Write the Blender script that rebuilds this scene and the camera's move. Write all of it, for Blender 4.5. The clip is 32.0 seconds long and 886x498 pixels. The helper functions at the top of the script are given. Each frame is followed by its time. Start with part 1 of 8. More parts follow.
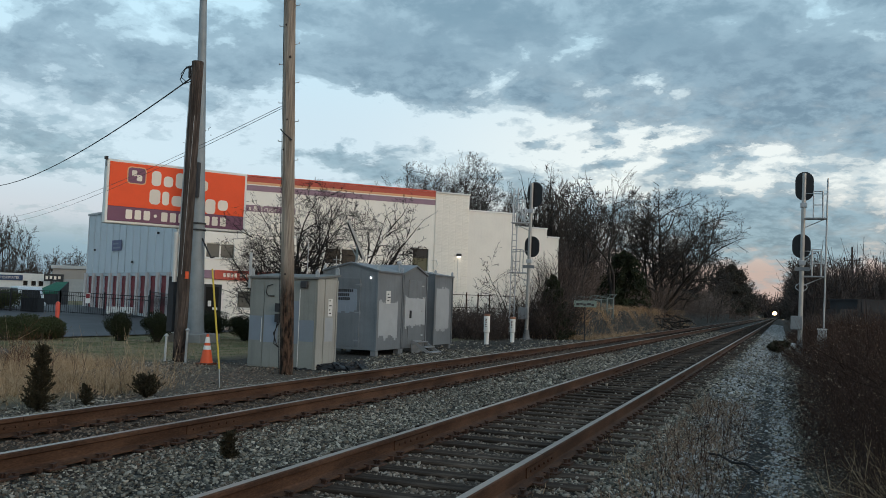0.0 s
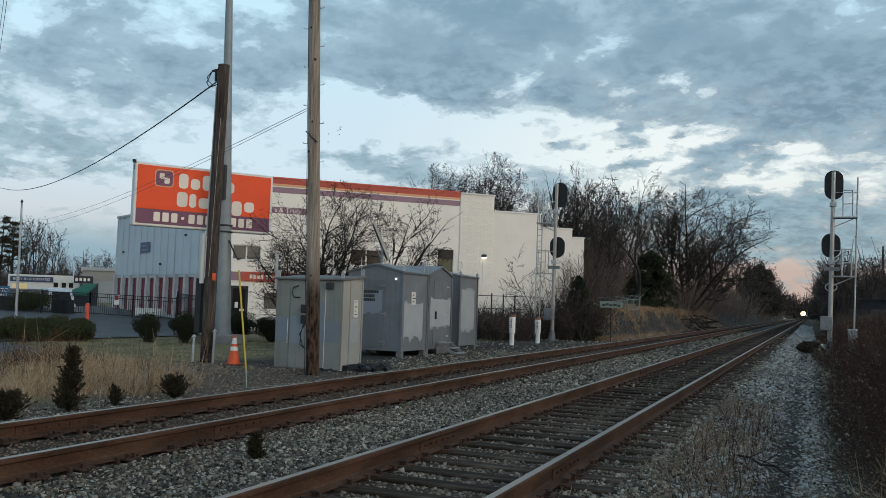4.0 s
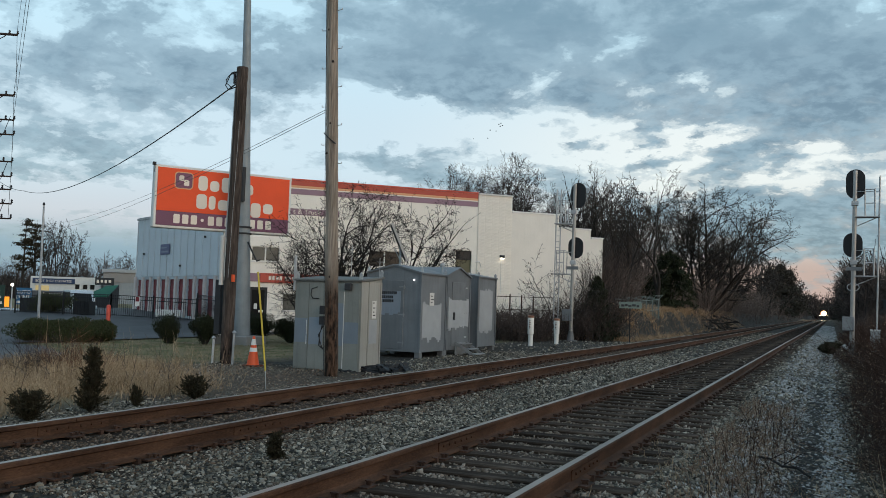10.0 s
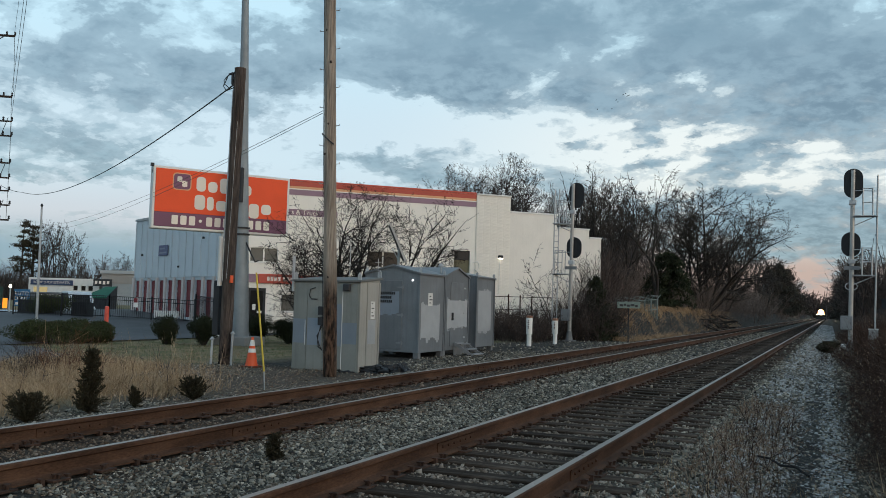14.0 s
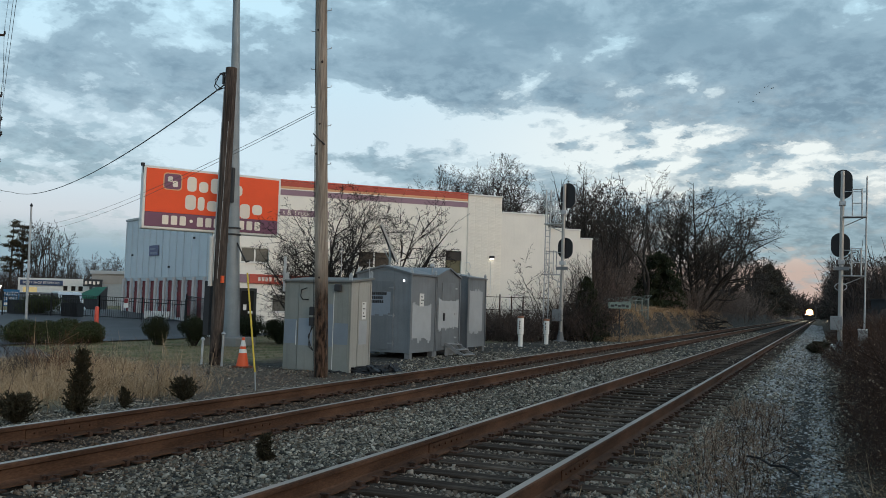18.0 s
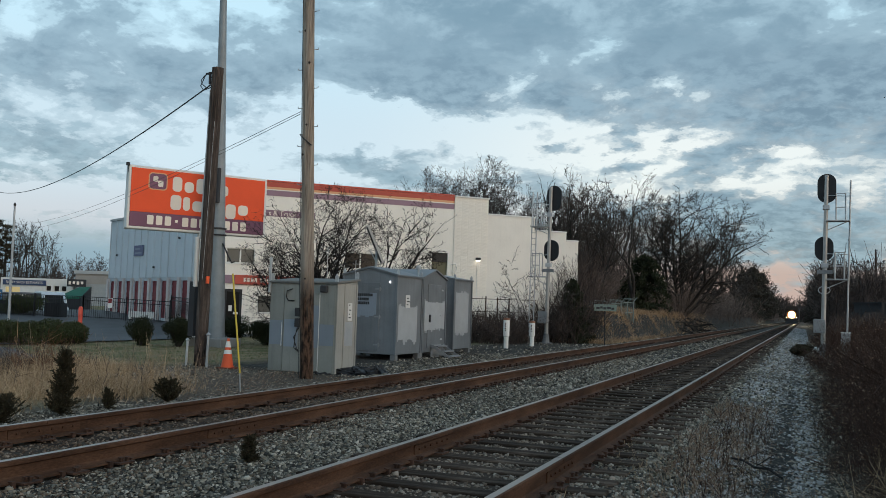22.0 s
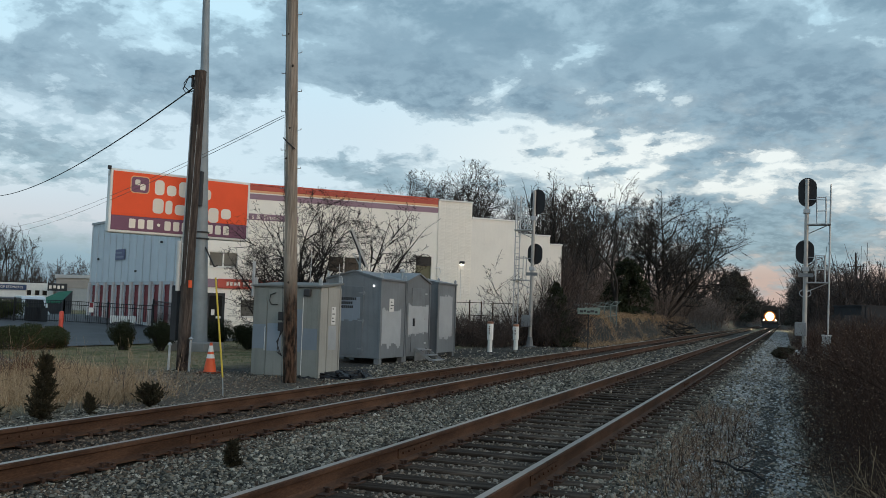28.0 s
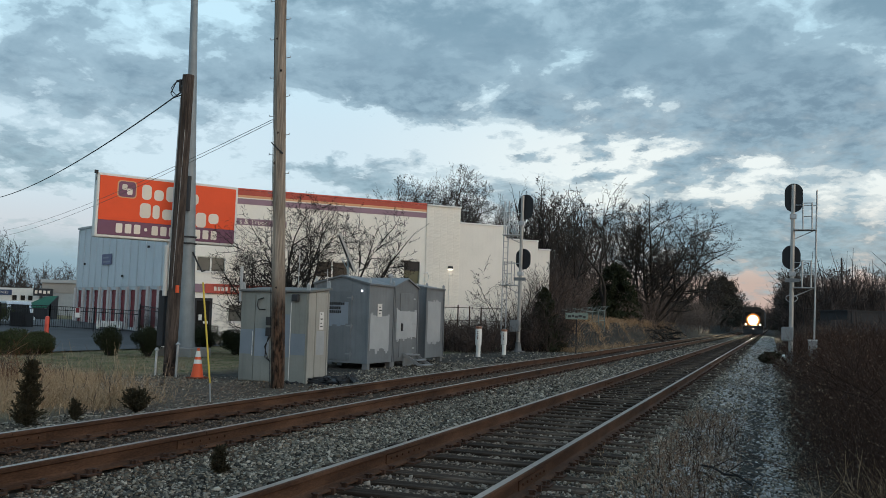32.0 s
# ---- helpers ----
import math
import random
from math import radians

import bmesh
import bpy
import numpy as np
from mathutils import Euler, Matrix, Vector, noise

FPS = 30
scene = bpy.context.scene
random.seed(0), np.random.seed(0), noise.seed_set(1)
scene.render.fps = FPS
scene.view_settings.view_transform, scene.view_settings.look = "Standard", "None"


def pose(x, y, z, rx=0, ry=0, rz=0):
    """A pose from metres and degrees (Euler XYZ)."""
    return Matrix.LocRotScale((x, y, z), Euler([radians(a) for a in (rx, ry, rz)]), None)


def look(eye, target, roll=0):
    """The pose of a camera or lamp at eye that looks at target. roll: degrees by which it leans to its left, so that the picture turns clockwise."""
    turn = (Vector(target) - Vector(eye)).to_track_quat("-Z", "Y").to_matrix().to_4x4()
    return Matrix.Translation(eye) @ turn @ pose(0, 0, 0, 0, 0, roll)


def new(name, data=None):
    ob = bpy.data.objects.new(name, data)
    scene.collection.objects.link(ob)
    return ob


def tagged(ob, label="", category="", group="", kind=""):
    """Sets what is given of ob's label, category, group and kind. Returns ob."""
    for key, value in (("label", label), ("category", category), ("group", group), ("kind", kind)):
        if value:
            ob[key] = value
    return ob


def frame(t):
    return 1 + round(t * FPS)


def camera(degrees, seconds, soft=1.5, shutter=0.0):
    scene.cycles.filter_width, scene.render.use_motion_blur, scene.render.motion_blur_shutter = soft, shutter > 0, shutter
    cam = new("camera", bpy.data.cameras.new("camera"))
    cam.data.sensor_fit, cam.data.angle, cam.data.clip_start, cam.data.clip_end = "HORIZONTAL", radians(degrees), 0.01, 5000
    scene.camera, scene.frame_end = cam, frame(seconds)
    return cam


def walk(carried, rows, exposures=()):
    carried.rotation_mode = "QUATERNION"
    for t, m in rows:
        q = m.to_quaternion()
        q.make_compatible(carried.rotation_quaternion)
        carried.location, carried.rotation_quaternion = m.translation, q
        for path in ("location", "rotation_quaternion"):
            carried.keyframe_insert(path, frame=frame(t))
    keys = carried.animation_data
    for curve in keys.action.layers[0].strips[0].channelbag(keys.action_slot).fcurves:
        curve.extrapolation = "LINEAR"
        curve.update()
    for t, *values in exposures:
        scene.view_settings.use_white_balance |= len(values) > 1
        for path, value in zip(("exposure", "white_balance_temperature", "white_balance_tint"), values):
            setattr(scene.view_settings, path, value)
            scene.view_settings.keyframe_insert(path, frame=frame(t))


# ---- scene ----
ZC = 1.498
cam = camera(54.0, 32.0, soft=0.52)
# seconds, then the turn about x, y and z in degrees; the camera is hand-held on one spot
PATH = (
    (0, 93.625, -1.989, 21.209), (0.5, 93.639, -1.964, 21.416), (1, 93.639, -1.971, 21.635), (1.5, 93.636, -1.939, 21.845),
    (2, 93.637, -1.916, 22.064), (2.5, 93.609, -1.902, 22.253), (3, 93.613, -1.889, 22.439), (3.5, 93.627, -1.888, 22.653),
    (5.5, 93.607, -1.829, 23.467), (6, 93.604, -1.811, 23.667), (6.5, 93.595, -1.834, 23.859), (7, 93.585, -1.820, 24.025),
    (7.5, 93.591, -1.790, 24.086), (8, 93.619, -1.820, 24.043), (8.5, 93.645, -1.803, 24.004), (9, 93.648, -1.777, 23.995),
    (9.5, 93.663, -1.772, 23.976), (10, 93.654, -1.777, 24.067), (10.5, 93.694, -1.788, 24.135), (11, 93.693, -1.735, 24.265),
    (11.5, 93.683, -1.729, 24.368), (12, 93.695, -1.729, 24.378), (12.5, 93.685, -1.714, 24.131), (13, 93.677, -1.647, 24.044),
    (13.5, 93.679, -1.628, 23.984), (14, 93.675, -1.622, 23.970), (14.5, 93.678, -1.624, 23.953), (16.5, 93.663, -1.584, 23.806),
    (17, 93.671, -1.634, 23.740), (17.5, 93.687, -1.636, 23.609), (18, 93.715, -1.624, 23.403), (18.5, 93.725, -1.629, 23.329),
    (19, 93.755, -1.612, 23.209), (19.5, 93.812, -1.665, 23.132), (20, 93.821, -1.700, 23.115), (20.5, 93.842, -1.772, 23.040),
    (21, 93.823, -1.786, 22.756), (21.5, 93.849, -1.849, 22.589), (22, 93.851, -1.856, 22.484), (22.5, 93.861, -1.868, 22.485),
    (23, 93.857, -1.892, 22.487), (23.5, 93.899, -1.913, 22.496), (24, 93.924, -1.898, 22.566), (24.5, 93.936, -1.874, 22.763),
    (25, 94.004, -1.904, 22.922), (25.5, 94.296, -1.916, 21.887), (27.5, 94.183, -1.797, 21.499), (28, 94.127, -1.753, 21.422),
    (28.5, 94.100, -1.699, 21.512), (29, 94.089, -1.655, 21.612), (29.5, 94.047, -1.534, 21.601), (30, 94.048, -1.529, 21.547),
    (30.5, 94.045, -1.535, 21.635), (31, 93.928, -1.306, 21.896), (31.5, 93.847, -1.328, 23.048), (32, 94.479, -1.732, 20.652),
)
walk(cam, [(t, pose(0, 0, ZC, rx, ry, rz)) for t, rx, ry, rz in PATH], [(0, 0.0, 6420, 9.5), (32, 0.0, 6420, 9.5)])

# ---------------------------------------------------------------- light
scene.view_settings.exposure = 0.0


class Nodes:
    """A short way to write node trees."""

    def __init__(self, tree):
        self.tree = tree
        tree.nodes.clear()

    def add(self, kind, inputs=None, **attrs):
        n = self.tree.nodes.new(kind)
        for k, v in attrs.items():
            setattr(n, k, v)
        for k, v in (inputs or {}).items():
            if isinstance(v, bpy.types.NodeSocket):
                self.tree.links.new(v, n.inputs[k])
            else:
                n.inputs[k].default_value = v
        return n

    def math(self, op, a, b=0.0, clamp=False):
        n = self.add("ShaderNodeMath", {0: a, 1: b}, operation=op)
        n.use_clamp = clamp
        return n.outputs[0]

    def ramp(self, fac, stops, ease="EASE"):
        n = self.add("ShaderNodeValToRGB", {0: fac})
        n.color_ramp.interpolation = ease
        els = n.color_ramp.elements
        while len(els) < len(stops):
            els.new(0.5)
        for e, (pos, col) in zip(els, stops):
            e.position = pos
            e.color = (*col, 1) if len(col) == 3 else col
        return n.outputs[0]

    def mix(self, fac, a, b, blend="MIX"):
        n = self.add("ShaderNodeMix", data_type="RGBA", blend_type=blend)
        for sock, v in ((n.inputs[0], fac), (n.inputs[6], a), (n.inputs[7], b)):
            if isinstance(v, bpy.types.NodeSocket):
                self.tree.links.new(v, sock)
            elif isinstance(v, tuple):
                sock.default_value = (*v, 1)
            else:
                sock.default_value = v
        return n.outputs[2]

    def noise(self, vec, scale, detail=4.0, rough=0.55, warp=0.0):
        return self.add("ShaderNodeTexNoise", {"Vector": vec, "Scale": scale, "Detail": detail, "Roughness": rough, "Distortion": warp}).outputs[0]


def make_sky():
    w = bpy.data.worlds.new("sky")
    scene.world = w
    w.use_nodes = True
    n = Nodes(w.node_tree)
    d = n.add("ShaderNodeTexCoord").outputs["Generated"]
    sep = n.add("ShaderNodeSeparateXYZ", {0: d})
    x, y, z = sep.outputs[0], sep.outputs[1], sep.outputs[2]
    zc = n.math("MAXIMUM", z, 0.0)
    az = n.math("ARCTAN2", x, y)

    def ease(v, lo, hi):
        m = n.add("ShaderNodeMapRange", {0: v, 1: lo, 2: hi, 3: 0.0, 4: 1.0}, interpolation_type="SMOOTHSTEP")
        return m.outputs[0]

    # a broken cloud deck, seen as a sheet overhead
    k = n.math("DIVIDE", 1.0, n.math("ADD", zc, 0.30))
    p = n.add("ShaderNodeCombineXYZ", {0: n.math("MULTIPLY", x, k), 1: n.math("MULTIPLY", y, k), 2: 1.7}).outputs[0]
    big = n.noise(p, 2.6, 2.0, 0.5, 0.0)
    mid = n.noise(p, 7.0, 6.0, 0.56, 0.25)
    fine = n.noise(p, 22.0, 6.0, 0.60, 0.2)
    # its large masses and breaks: bearing and height in degrees, half width, half height, tilt, weight
    masses = (
        (-11.3, 18.8, 23.1, 6.0, -2, 0.28),
        (0.6, 13.0, 9.0, 2.6, -10, 0.24),
        (-23.1, 14.4, 4.5, 1.94, -8, 0.24),
        (-35.3, 14.7, 3.5, 2.61, 22, 0.22),
        (-42.5, 13.9, 5.6, 2.05, -23, 0.16),
        (-47.0, 15.7, 4.8, 1.86, 17, 0.14),
        (-28.1, 17.5, 4.1, 2.23, 2, 0.22),
        (-28.2, 8.9, 3.5, 0.82, -12, 0.34),
        (-14.9, 10.4, 1.3, 0.48, 2, 0.36),
        (-10.8, 11.1, 1.4, 0.52, 2, 0.3),
        (-5.3, 9.8, 3.9, 0.89, -4, 0.36),
        (-0.4, 5.2, 7.4, 2.4, -6, 0.38),
        (-10.8, 9.7, 1.6, 0.34, 2, 0.28),
        (-47.2, 8.9, 6.3, 0.89, -10, 0.24),
        (-50.0, 7.3, 3.4, 0.52, -3, 0.22))
    breaks = (
        (-21.9, 11.5, 12.7, 1.6, -4, 0.32),
        (-34.5, 10.1, 8.6, 2.23, 12, 0.3),
        (-2.4, 9.7, 1.9, 0.45, 10, 0.30),
        (-18.3, 14.2, 1.6, 0.9, 10, 0.26),
        (-9.6, 14.0, 1.5, 0.7, -8, 0.24),
        (-13.0, 16.6, 1.8, 0.5, 14, 0.16),
        (-26.4, 13.0, 2.0, 0.74, 2, 0.2),
        (-35.6, 18.0, 2.2, 2.23, 2, 0.18),
        (-50.5, 16.2, 2.2, 1.49, 2, 0.16),
        (-45.4, 5.7, 11.9, 1.68, 2, 0.25),
        (-8.2, 10.9, 2.6, 0.52, 2, 0.24),
        (-2.6, 8.3, 4.4, 0.6, 8, 0.14))
    el = n.math("ARCSINE", zc)
    flat = n.add("ShaderNodeCombineXYZ", {0: n.math("MULTIPLY", az, 57.296), 1: n.math("MULTIPLY", el, 57.296), 2: 0.0}).outputs[0]
    stir = n.add("ShaderNodeTexNoise", {"Vector": p, "Scale": 7.0, "Detail": 5.0, "Roughness": 0.65}).outputs["Color"]
    stir = n.add("ShaderNodeVectorMath", {0: stir, 1: (0.5, 0.5, 0.5)}, operation="SUBTRACT").outputs[0]
    flat = n.add("ShaderNodeVectorMath", {0: stir, 1: (7.0, 4.2, 0.0), 2: flat}, operation="MULTIPLY_ADD").outputs[0]

    def heap(rows):
        total = None
        for a, e, w, h, turn, weight in rows:
            q = n.add("ShaderNodeMapping", {0: flat, 1: (a, e, 0), 2: (0, 0, radians(turn)), 3: (w, h, 1)}, vector_type="TEXTURE").outputs[0]
            far = n.add("ShaderNodeVectorMath", {0: q}, operation="LENGTH").outputs["Value"]
            one = n.math("MULTIPLY", ease(far, 1.6, 0.25), weight)
            total = one if total is None else n.math("ADD", total, one)
        return total

    dens = n.math("ADD", n.math("MULTIPLY", n.math("SUBTRACT", mid, 0.5), 1.45), n.math("MULTIPLY", n.math("SUBTRACT", fine, 0.5), 0.55))
    dens = n.math("ADD", dens, n.math("MULTIPLY", n.math("SUBTRACT", big, 0.5), 0.25))
    dens = n.math("ADD", dens, n.math("MULTIPLY", ease(zc, 0.16, 0.30), 0.03))
    dens = n.math("SUBTRACT", n.math("ADD", dens, heap(masses)), heap(breaks))
    dens = n.math("SUBTRACT", dens, n.math("MULTIPLY", ease(zc, 0.068, 0.044), 0.24))
    cover = n.ramp(n.math("ADD", dens, 0.5), [(0.37, (0, 0, 0)), (0.50, (0.35, 0.35, 0.35)), (0.64, (0.82, 0.82, 0.82)), (0.86, (1, 1, 1))])
    # clear air: slate blue low on the side, peach where the line runs out, pale above
    right = ease(az, -0.55, -0.12)
    c0 = n.mix(right, (0.17, 0.30, 0.42), (0.50, 0.36, 0.33))
    c1 = n.mix(right, (0.52, 0.53, 0.59), (0.66, 0.60, 0.55))
    c2 = n.mix(right, (0.585, 0.69, 0.745), (0.84, 0.85, 0.80))
    c3 = (0.56, 0.77, 0.85)
    clear = n.mix(ease(zc, 0.045, 0.09), c0, c1)
    clear = n.mix(ease(zc, 0.075, 0.16), clear, c2)
    clear = n.mix(ease(zc, 0.18, 0.32), clear, c3)
    clear = n.mix(ease(zc, 0.45, 0.9), clear, (0.36, 0.50, 0.66))
    dark = n.mix(n.ramp(fine, [(0.35, (0, 0, 0)), (0.65, (1, 1, 1))]), (0.152, 0.231, 0.297), (0.263, 0.368, 0.436))
    dark = n.mix(ease(zc, 0.22, 0.36), dark, n.mix(n.ramp(n.math("ADD", n.math("MULTIPLY", mid, 0.6), n.math("MULTIPLY", fine, 0.4)), [(0.38, (1, 1, 1)), (0.62, (0, 0, 0))]), (0.180, 0.286, 0.354), (0.312, 0.434, 0.503)))
    col = n.mix(cover, clear, dark)
    # the true sky's air light underneath
    nishita = n.add("ShaderNodeTexSky", sky_type="NISHITA")
    nishita.sun_disc = False
    nishita.sun_elevation, nishita.sun_rotation = radians(8), radians(110)
    col = n.add("ShaderNodeVectorMath", {0: col, 1: (0.965, 1.0, 1.035)}, operation="MULTIPLY").outputs[0]
    bg1 = n.add("ShaderNodeBackground", {0: col, 1: 1.0})
    bg2 = n.add("ShaderNodeBackground", {0: nishita.outputs[0], 1: 0.03})
    out = n.add("ShaderNodeAddShader", {0: bg1.outputs[0], 1: bg2.outputs[0]})
    n.add("ShaderNodeOutputWorld", {0: out.outputs[0]})


make_sky()
sun = new("sun", bpy.data.lights.new("sun", "SUN"))
sun.data.energy, sun.data.angle, sun.data.color = 0.95, radians(40), (1.0, 0.83, 0.67)
sun.matrix_world = look((50, -18, 14), (0, 0, 0))

# ---------------------------------------------------------------- materials
MATS = {}


def surface(name, cols, rough=0.8, scale=3.0, fine=60.0, bump=0.3, metal=0.0, spec=0.4, stretch=(1, 1, 1), vary=0.12, streak=0.0, depth=0.01):
    """A weathered surface: three tones by two noises, fine relief, a little change from object to object."""
    if name in MATS:
        return MATS[name]
    m = bpy.data.materials.new(name)
    m.use_nodes = True
    n = Nodes(m.node_tree)
    co = n.add("ShaderNodeTexCoord").outputs["Object"]
    co = n.add("ShaderNodeMapping", {0: co, 3: stretch}).outputs[0]
    a = n.noise(co, scale, 5.0, 0.6)
    b = n.noise(co, fine, 4.0, 0.6)
    f = n.math("ADD", n.math("MULTIPLY", a, 0.6), n.math("MULTIPLY", b, 0.4))
    col = n.ramp(f, [(0.36, cols[0]), (0.5, cols[1]), (0.66, cols[2])], "LINEAR")
    if streak:
        s = n.add("ShaderNodeMapping", {0: n.add("ShaderNodeTexCoord").outputs["Object"], 3: (9, 9, 0.5)}).outputs[0]
        g = n.ramp(n.noise(s, 1.2, 4.0, 0.6), [(0.45, (0, 0, 0)), (0.75, (1, 1, 1))])
        col = n.mix(n.math("MULTIPLY", g, streak), col, tuple(c * 0.45 for c in cols[0]))
    rnd = n.add("ShaderNodeObjectInfo").outputs["Random"]
    v = n.math("ADD", n.math("MULTIPLY", rnd, 2 * vary), 1 - vary)
    col = n.add("ShaderNodeHueSaturation", {"Value": v, "Color": col}).outputs[0]
    bs = n.add("ShaderNodeBsdfPrincipled", {"Base Color": col, "Metallic": metal, "Specular IOR Level": spec})
    r = n.math("ADD", n.math("MULTIPLY", n.math("SUBTRACT", b, 0.5), 0.25), rough, True)
    n.tree.links.new(r, bs.inputs["Roughness"])
    if bump:
        bp = n.add("ShaderNodeBump", {"Strength": bump, "Distance": depth, "Height": f})
        n.tree.links.new(bp.outputs[0], bs.inputs["Normal"])
    n.add("ShaderNodeOutputMaterial", {0: bs.outputs[0]})
    MATS[name] = m
    return m


def islands(name, cols, rough=0.9, spec=0.25):
    """For joined small pieces: each loose piece takes its own tone."""
    if name in MATS:
        return MATS[name]
    m = bpy.data.materials.new(name)
    m.use_nodes = True
    n = Nodes(m.node_tree)
    r = n.add("ShaderNodeNewGeometry").outputs["Random Per Island"]
    k = len(cols) - 1
    col = n.ramp(r, [(i / k, c) for i, c in enumerate(cols)], "LINEAR")
    co = n.add("ShaderNodeTexCoord").outputs["Object"]
    g = n.noise(co, 0.35, 3.0, 0.6)
    col = n.add("ShaderNodeHueSaturation", {"Value": n.math("ADD", n.math("MULTIPLY", g, 0.9), 0.55), "Color": col}).outputs[0]
    bs = n.add("ShaderNodeBsdfPrincipled", {"Base Color": col, "Roughness": rough, "Specular IOR Level": spec})
    n.add("ShaderNodeOutputMaterial", {0: bs.outputs[0]})
    MATS[name] = m
    return m


def glow(name, col, strength):
    if name in MATS:
        return MATS[name]
    m = bpy.data.materials.new(name)
    m.use_nodes = True
    n = Nodes(m.node_tree)
    e = n.add("ShaderNodeEmission", {0: (*col, 1), 1: strength})
    n.add("ShaderNodeOutputMaterial", {0: e.outputs[0]})
    MATS[name] = m
    return m


def tone(c, s=0.25):
    return [tuple(v * (1 - s) for v in c), c, tuple(min(1, v * (1 + s)) for v in c)]


def glassy(name, col, rough=0.06):
    return surface(name, tone(col, 0.15), rough=rough, bump=0.02, spec=0.6, scale=1.0)


M_RAIL = surface("rusted_rail_steel", [(0.029, 0.0135, 0.0075), (0.068, 0.0335, 0.0192), (0.130, 0.067, 0.040)], 0.8, 4, 90, 0.4, spec=0.2, stretch=(1, 0.25, 1))
M_SHINE = surface("worn_rail_top", tone((0.25, 0.20, 0.17), 0.3), 0.33, 3, 40, 0.06, metal=0.8, stretch=(1, 0.1, 1))
M_TIE = surface("creosoted_tie", [(0.0145, 0.0101, 0.0073), (0.040, 0.0285, 0.0213), (0.112, 0.083, 0.064)], 0.95, 4, 30, 0.9, spec=0.1, stretch=(0.25, 2.2, 1), vary=0.35)
M_STONE = islands("ballast_stone", [(0.02016, 0.01904, 0.01624), (0.1254, 0.1165, 0.09632), (0.2352, 0.215, 0.177), (0.05824, 0.05488, 0.04592), (0.5152, 0.4592, 0.3808), (0.02576, 0.02352, 0.02016), (0.1848, 0.1512, 0.112), (0.3696, 0.3304, 0.2632)], spec=0.1)
M_CABLE_GREY = surface("weathered_grey_steel", tone((0.2, 0.21, 0.22), 0.25), 0.6, 3, 50, 0.15)
M_GALV = surface("galvanised_steel", tone((0.42, 0.43, 0.44)), 0.5, 3, 50, 0.15, metal=0.35)
M_ALU = surface("aluminium_mast", tone((0.38, 0.37, 0.355), 0.15), 0.45, 3, 50, 0.1, metal=0.4)
M_BLACK = surface("black_paint", tone((0.012, 0.012, 0.014)), 0.5, 4, 60, 0.1)


def pole_wood(name, cols, foot, foot_z, foot_fade):
    """Weathered pole wood: long grain, dark checks, tarry preservative near the foot."""
    m = bpy.data.materials.new(name)
    m.use_nodes = True
    n = Nodes(m.node_tree)
    co = n.add("ShaderNodeTexCoord").outputs["Object"]
    long = n.add("ShaderNodeMapping", {0: co, 3: (26, 26, 0.7)}).outputs[0]
    grain = n.noise(long, 1.0, 6.0, 0.65)
    blot = n.noise(n.add("ShaderNodeMapping", {0: co, 3: (4, 4, 0.6)}).outputs[0], 1.0, 5.0, 0.6)
    col = n.ramp(n.math("ADD", n.math("MULTIPLY", grain, 0.6), n.math("MULTIPLY", blot, 0.4)), [(0.36, cols[0]), (0.49, cols[1]), (0.62, cols[2])], "LINEAR")
    z = n.add("ShaderNodeSeparateXYZ", {0: co}).outputs[2]
    tar = n.math("MULTIPLY", n.math("SUBTRACT", n.math("ADD", foot_z, n.math("MULTIPLY", n.math("SUBTRACT", grain, 0.5), foot_fade * 2)), z), 1.0 / foot_fade, True)
    rot = n.noise(n.add("ShaderNodeMapping", {0: co, 3: (13, 13, 3.2)}).outputs[0], 1.0, 5.0, 0.65)
    foot = n.ramp(rot, [(0.43, tuple(c * 0.25 for c in foot)), (0.50, tuple(c * 1.5 for c in foot)), (0.60, tuple(c * 3.6 for c in foot))], "LINEAR")
    col = n.mix(n.math("MULTIPLY", tar, n.ramp(blot, [(0.35, (0.75, 0.75, 0.75)), (0.55, (1, 1, 1))])), col, foot)
    bs = n.add("ShaderNodeBsdfPrincipled", {"Base Color": col, "Roughness": 0.88, "Specular IOR Level": 0.25})
    bp = n.add("ShaderNodeBump", {"Strength": 1.0, "Distance": 0.02, "Height": grain})
    n.tree.links.new(bp.outputs[0], bs.inputs["Normal"])
    n.add("ShaderNodeOutputMaterial", {0: bs.outputs[0]})
    return m


M_POLE_A = pole_wood("weathered_brown_pole", [(0.15, 0.12, 0.097), (0.285, 0.235, 0.193), (0.43, 0.365, 0.305)], (0.030, 0.017, 0.011), 2.5, 0.7)
M_POLE_B = pole_wood("dark_tarred_pole", [(0.026, 0.020, 0.017), (0.072, 0.055, 0.047), (0.15, 0.118, 0.102)], (0.03, 0.021, 0.017), 1.2, 0.8)
M_POLE_DARK = surface("dark_pole_wood", [(0.014, 0.009, 0.008), (0.040, 0.027, 0.022), (0.085, 0.064, 0.052)], 0.9, 3, 25, 1.0, stretch=(3, 3, 0.12), streak=0.6)
M_SHED = surface("grey_shed_paint", tone((0.156, 0.169, 0.182), 0.2), 0.44, 1.2, 40, 0.25, metal=0.1, streak=0.22)
M_SHED_OLD = surface("faded_shed_paint", tone((0.246, 0.250, 0.230), 0.14), 0.5, 1.2, 40, 0.12, metal=0.15, streak=0.2)
M_CASE_ROOF = surface("dull_roof_sheet", tone((0.155, 0.158, 0.152), 0.2), 0.9, 1.5, 40, 0.2, spec=0.15, streak=0.2)
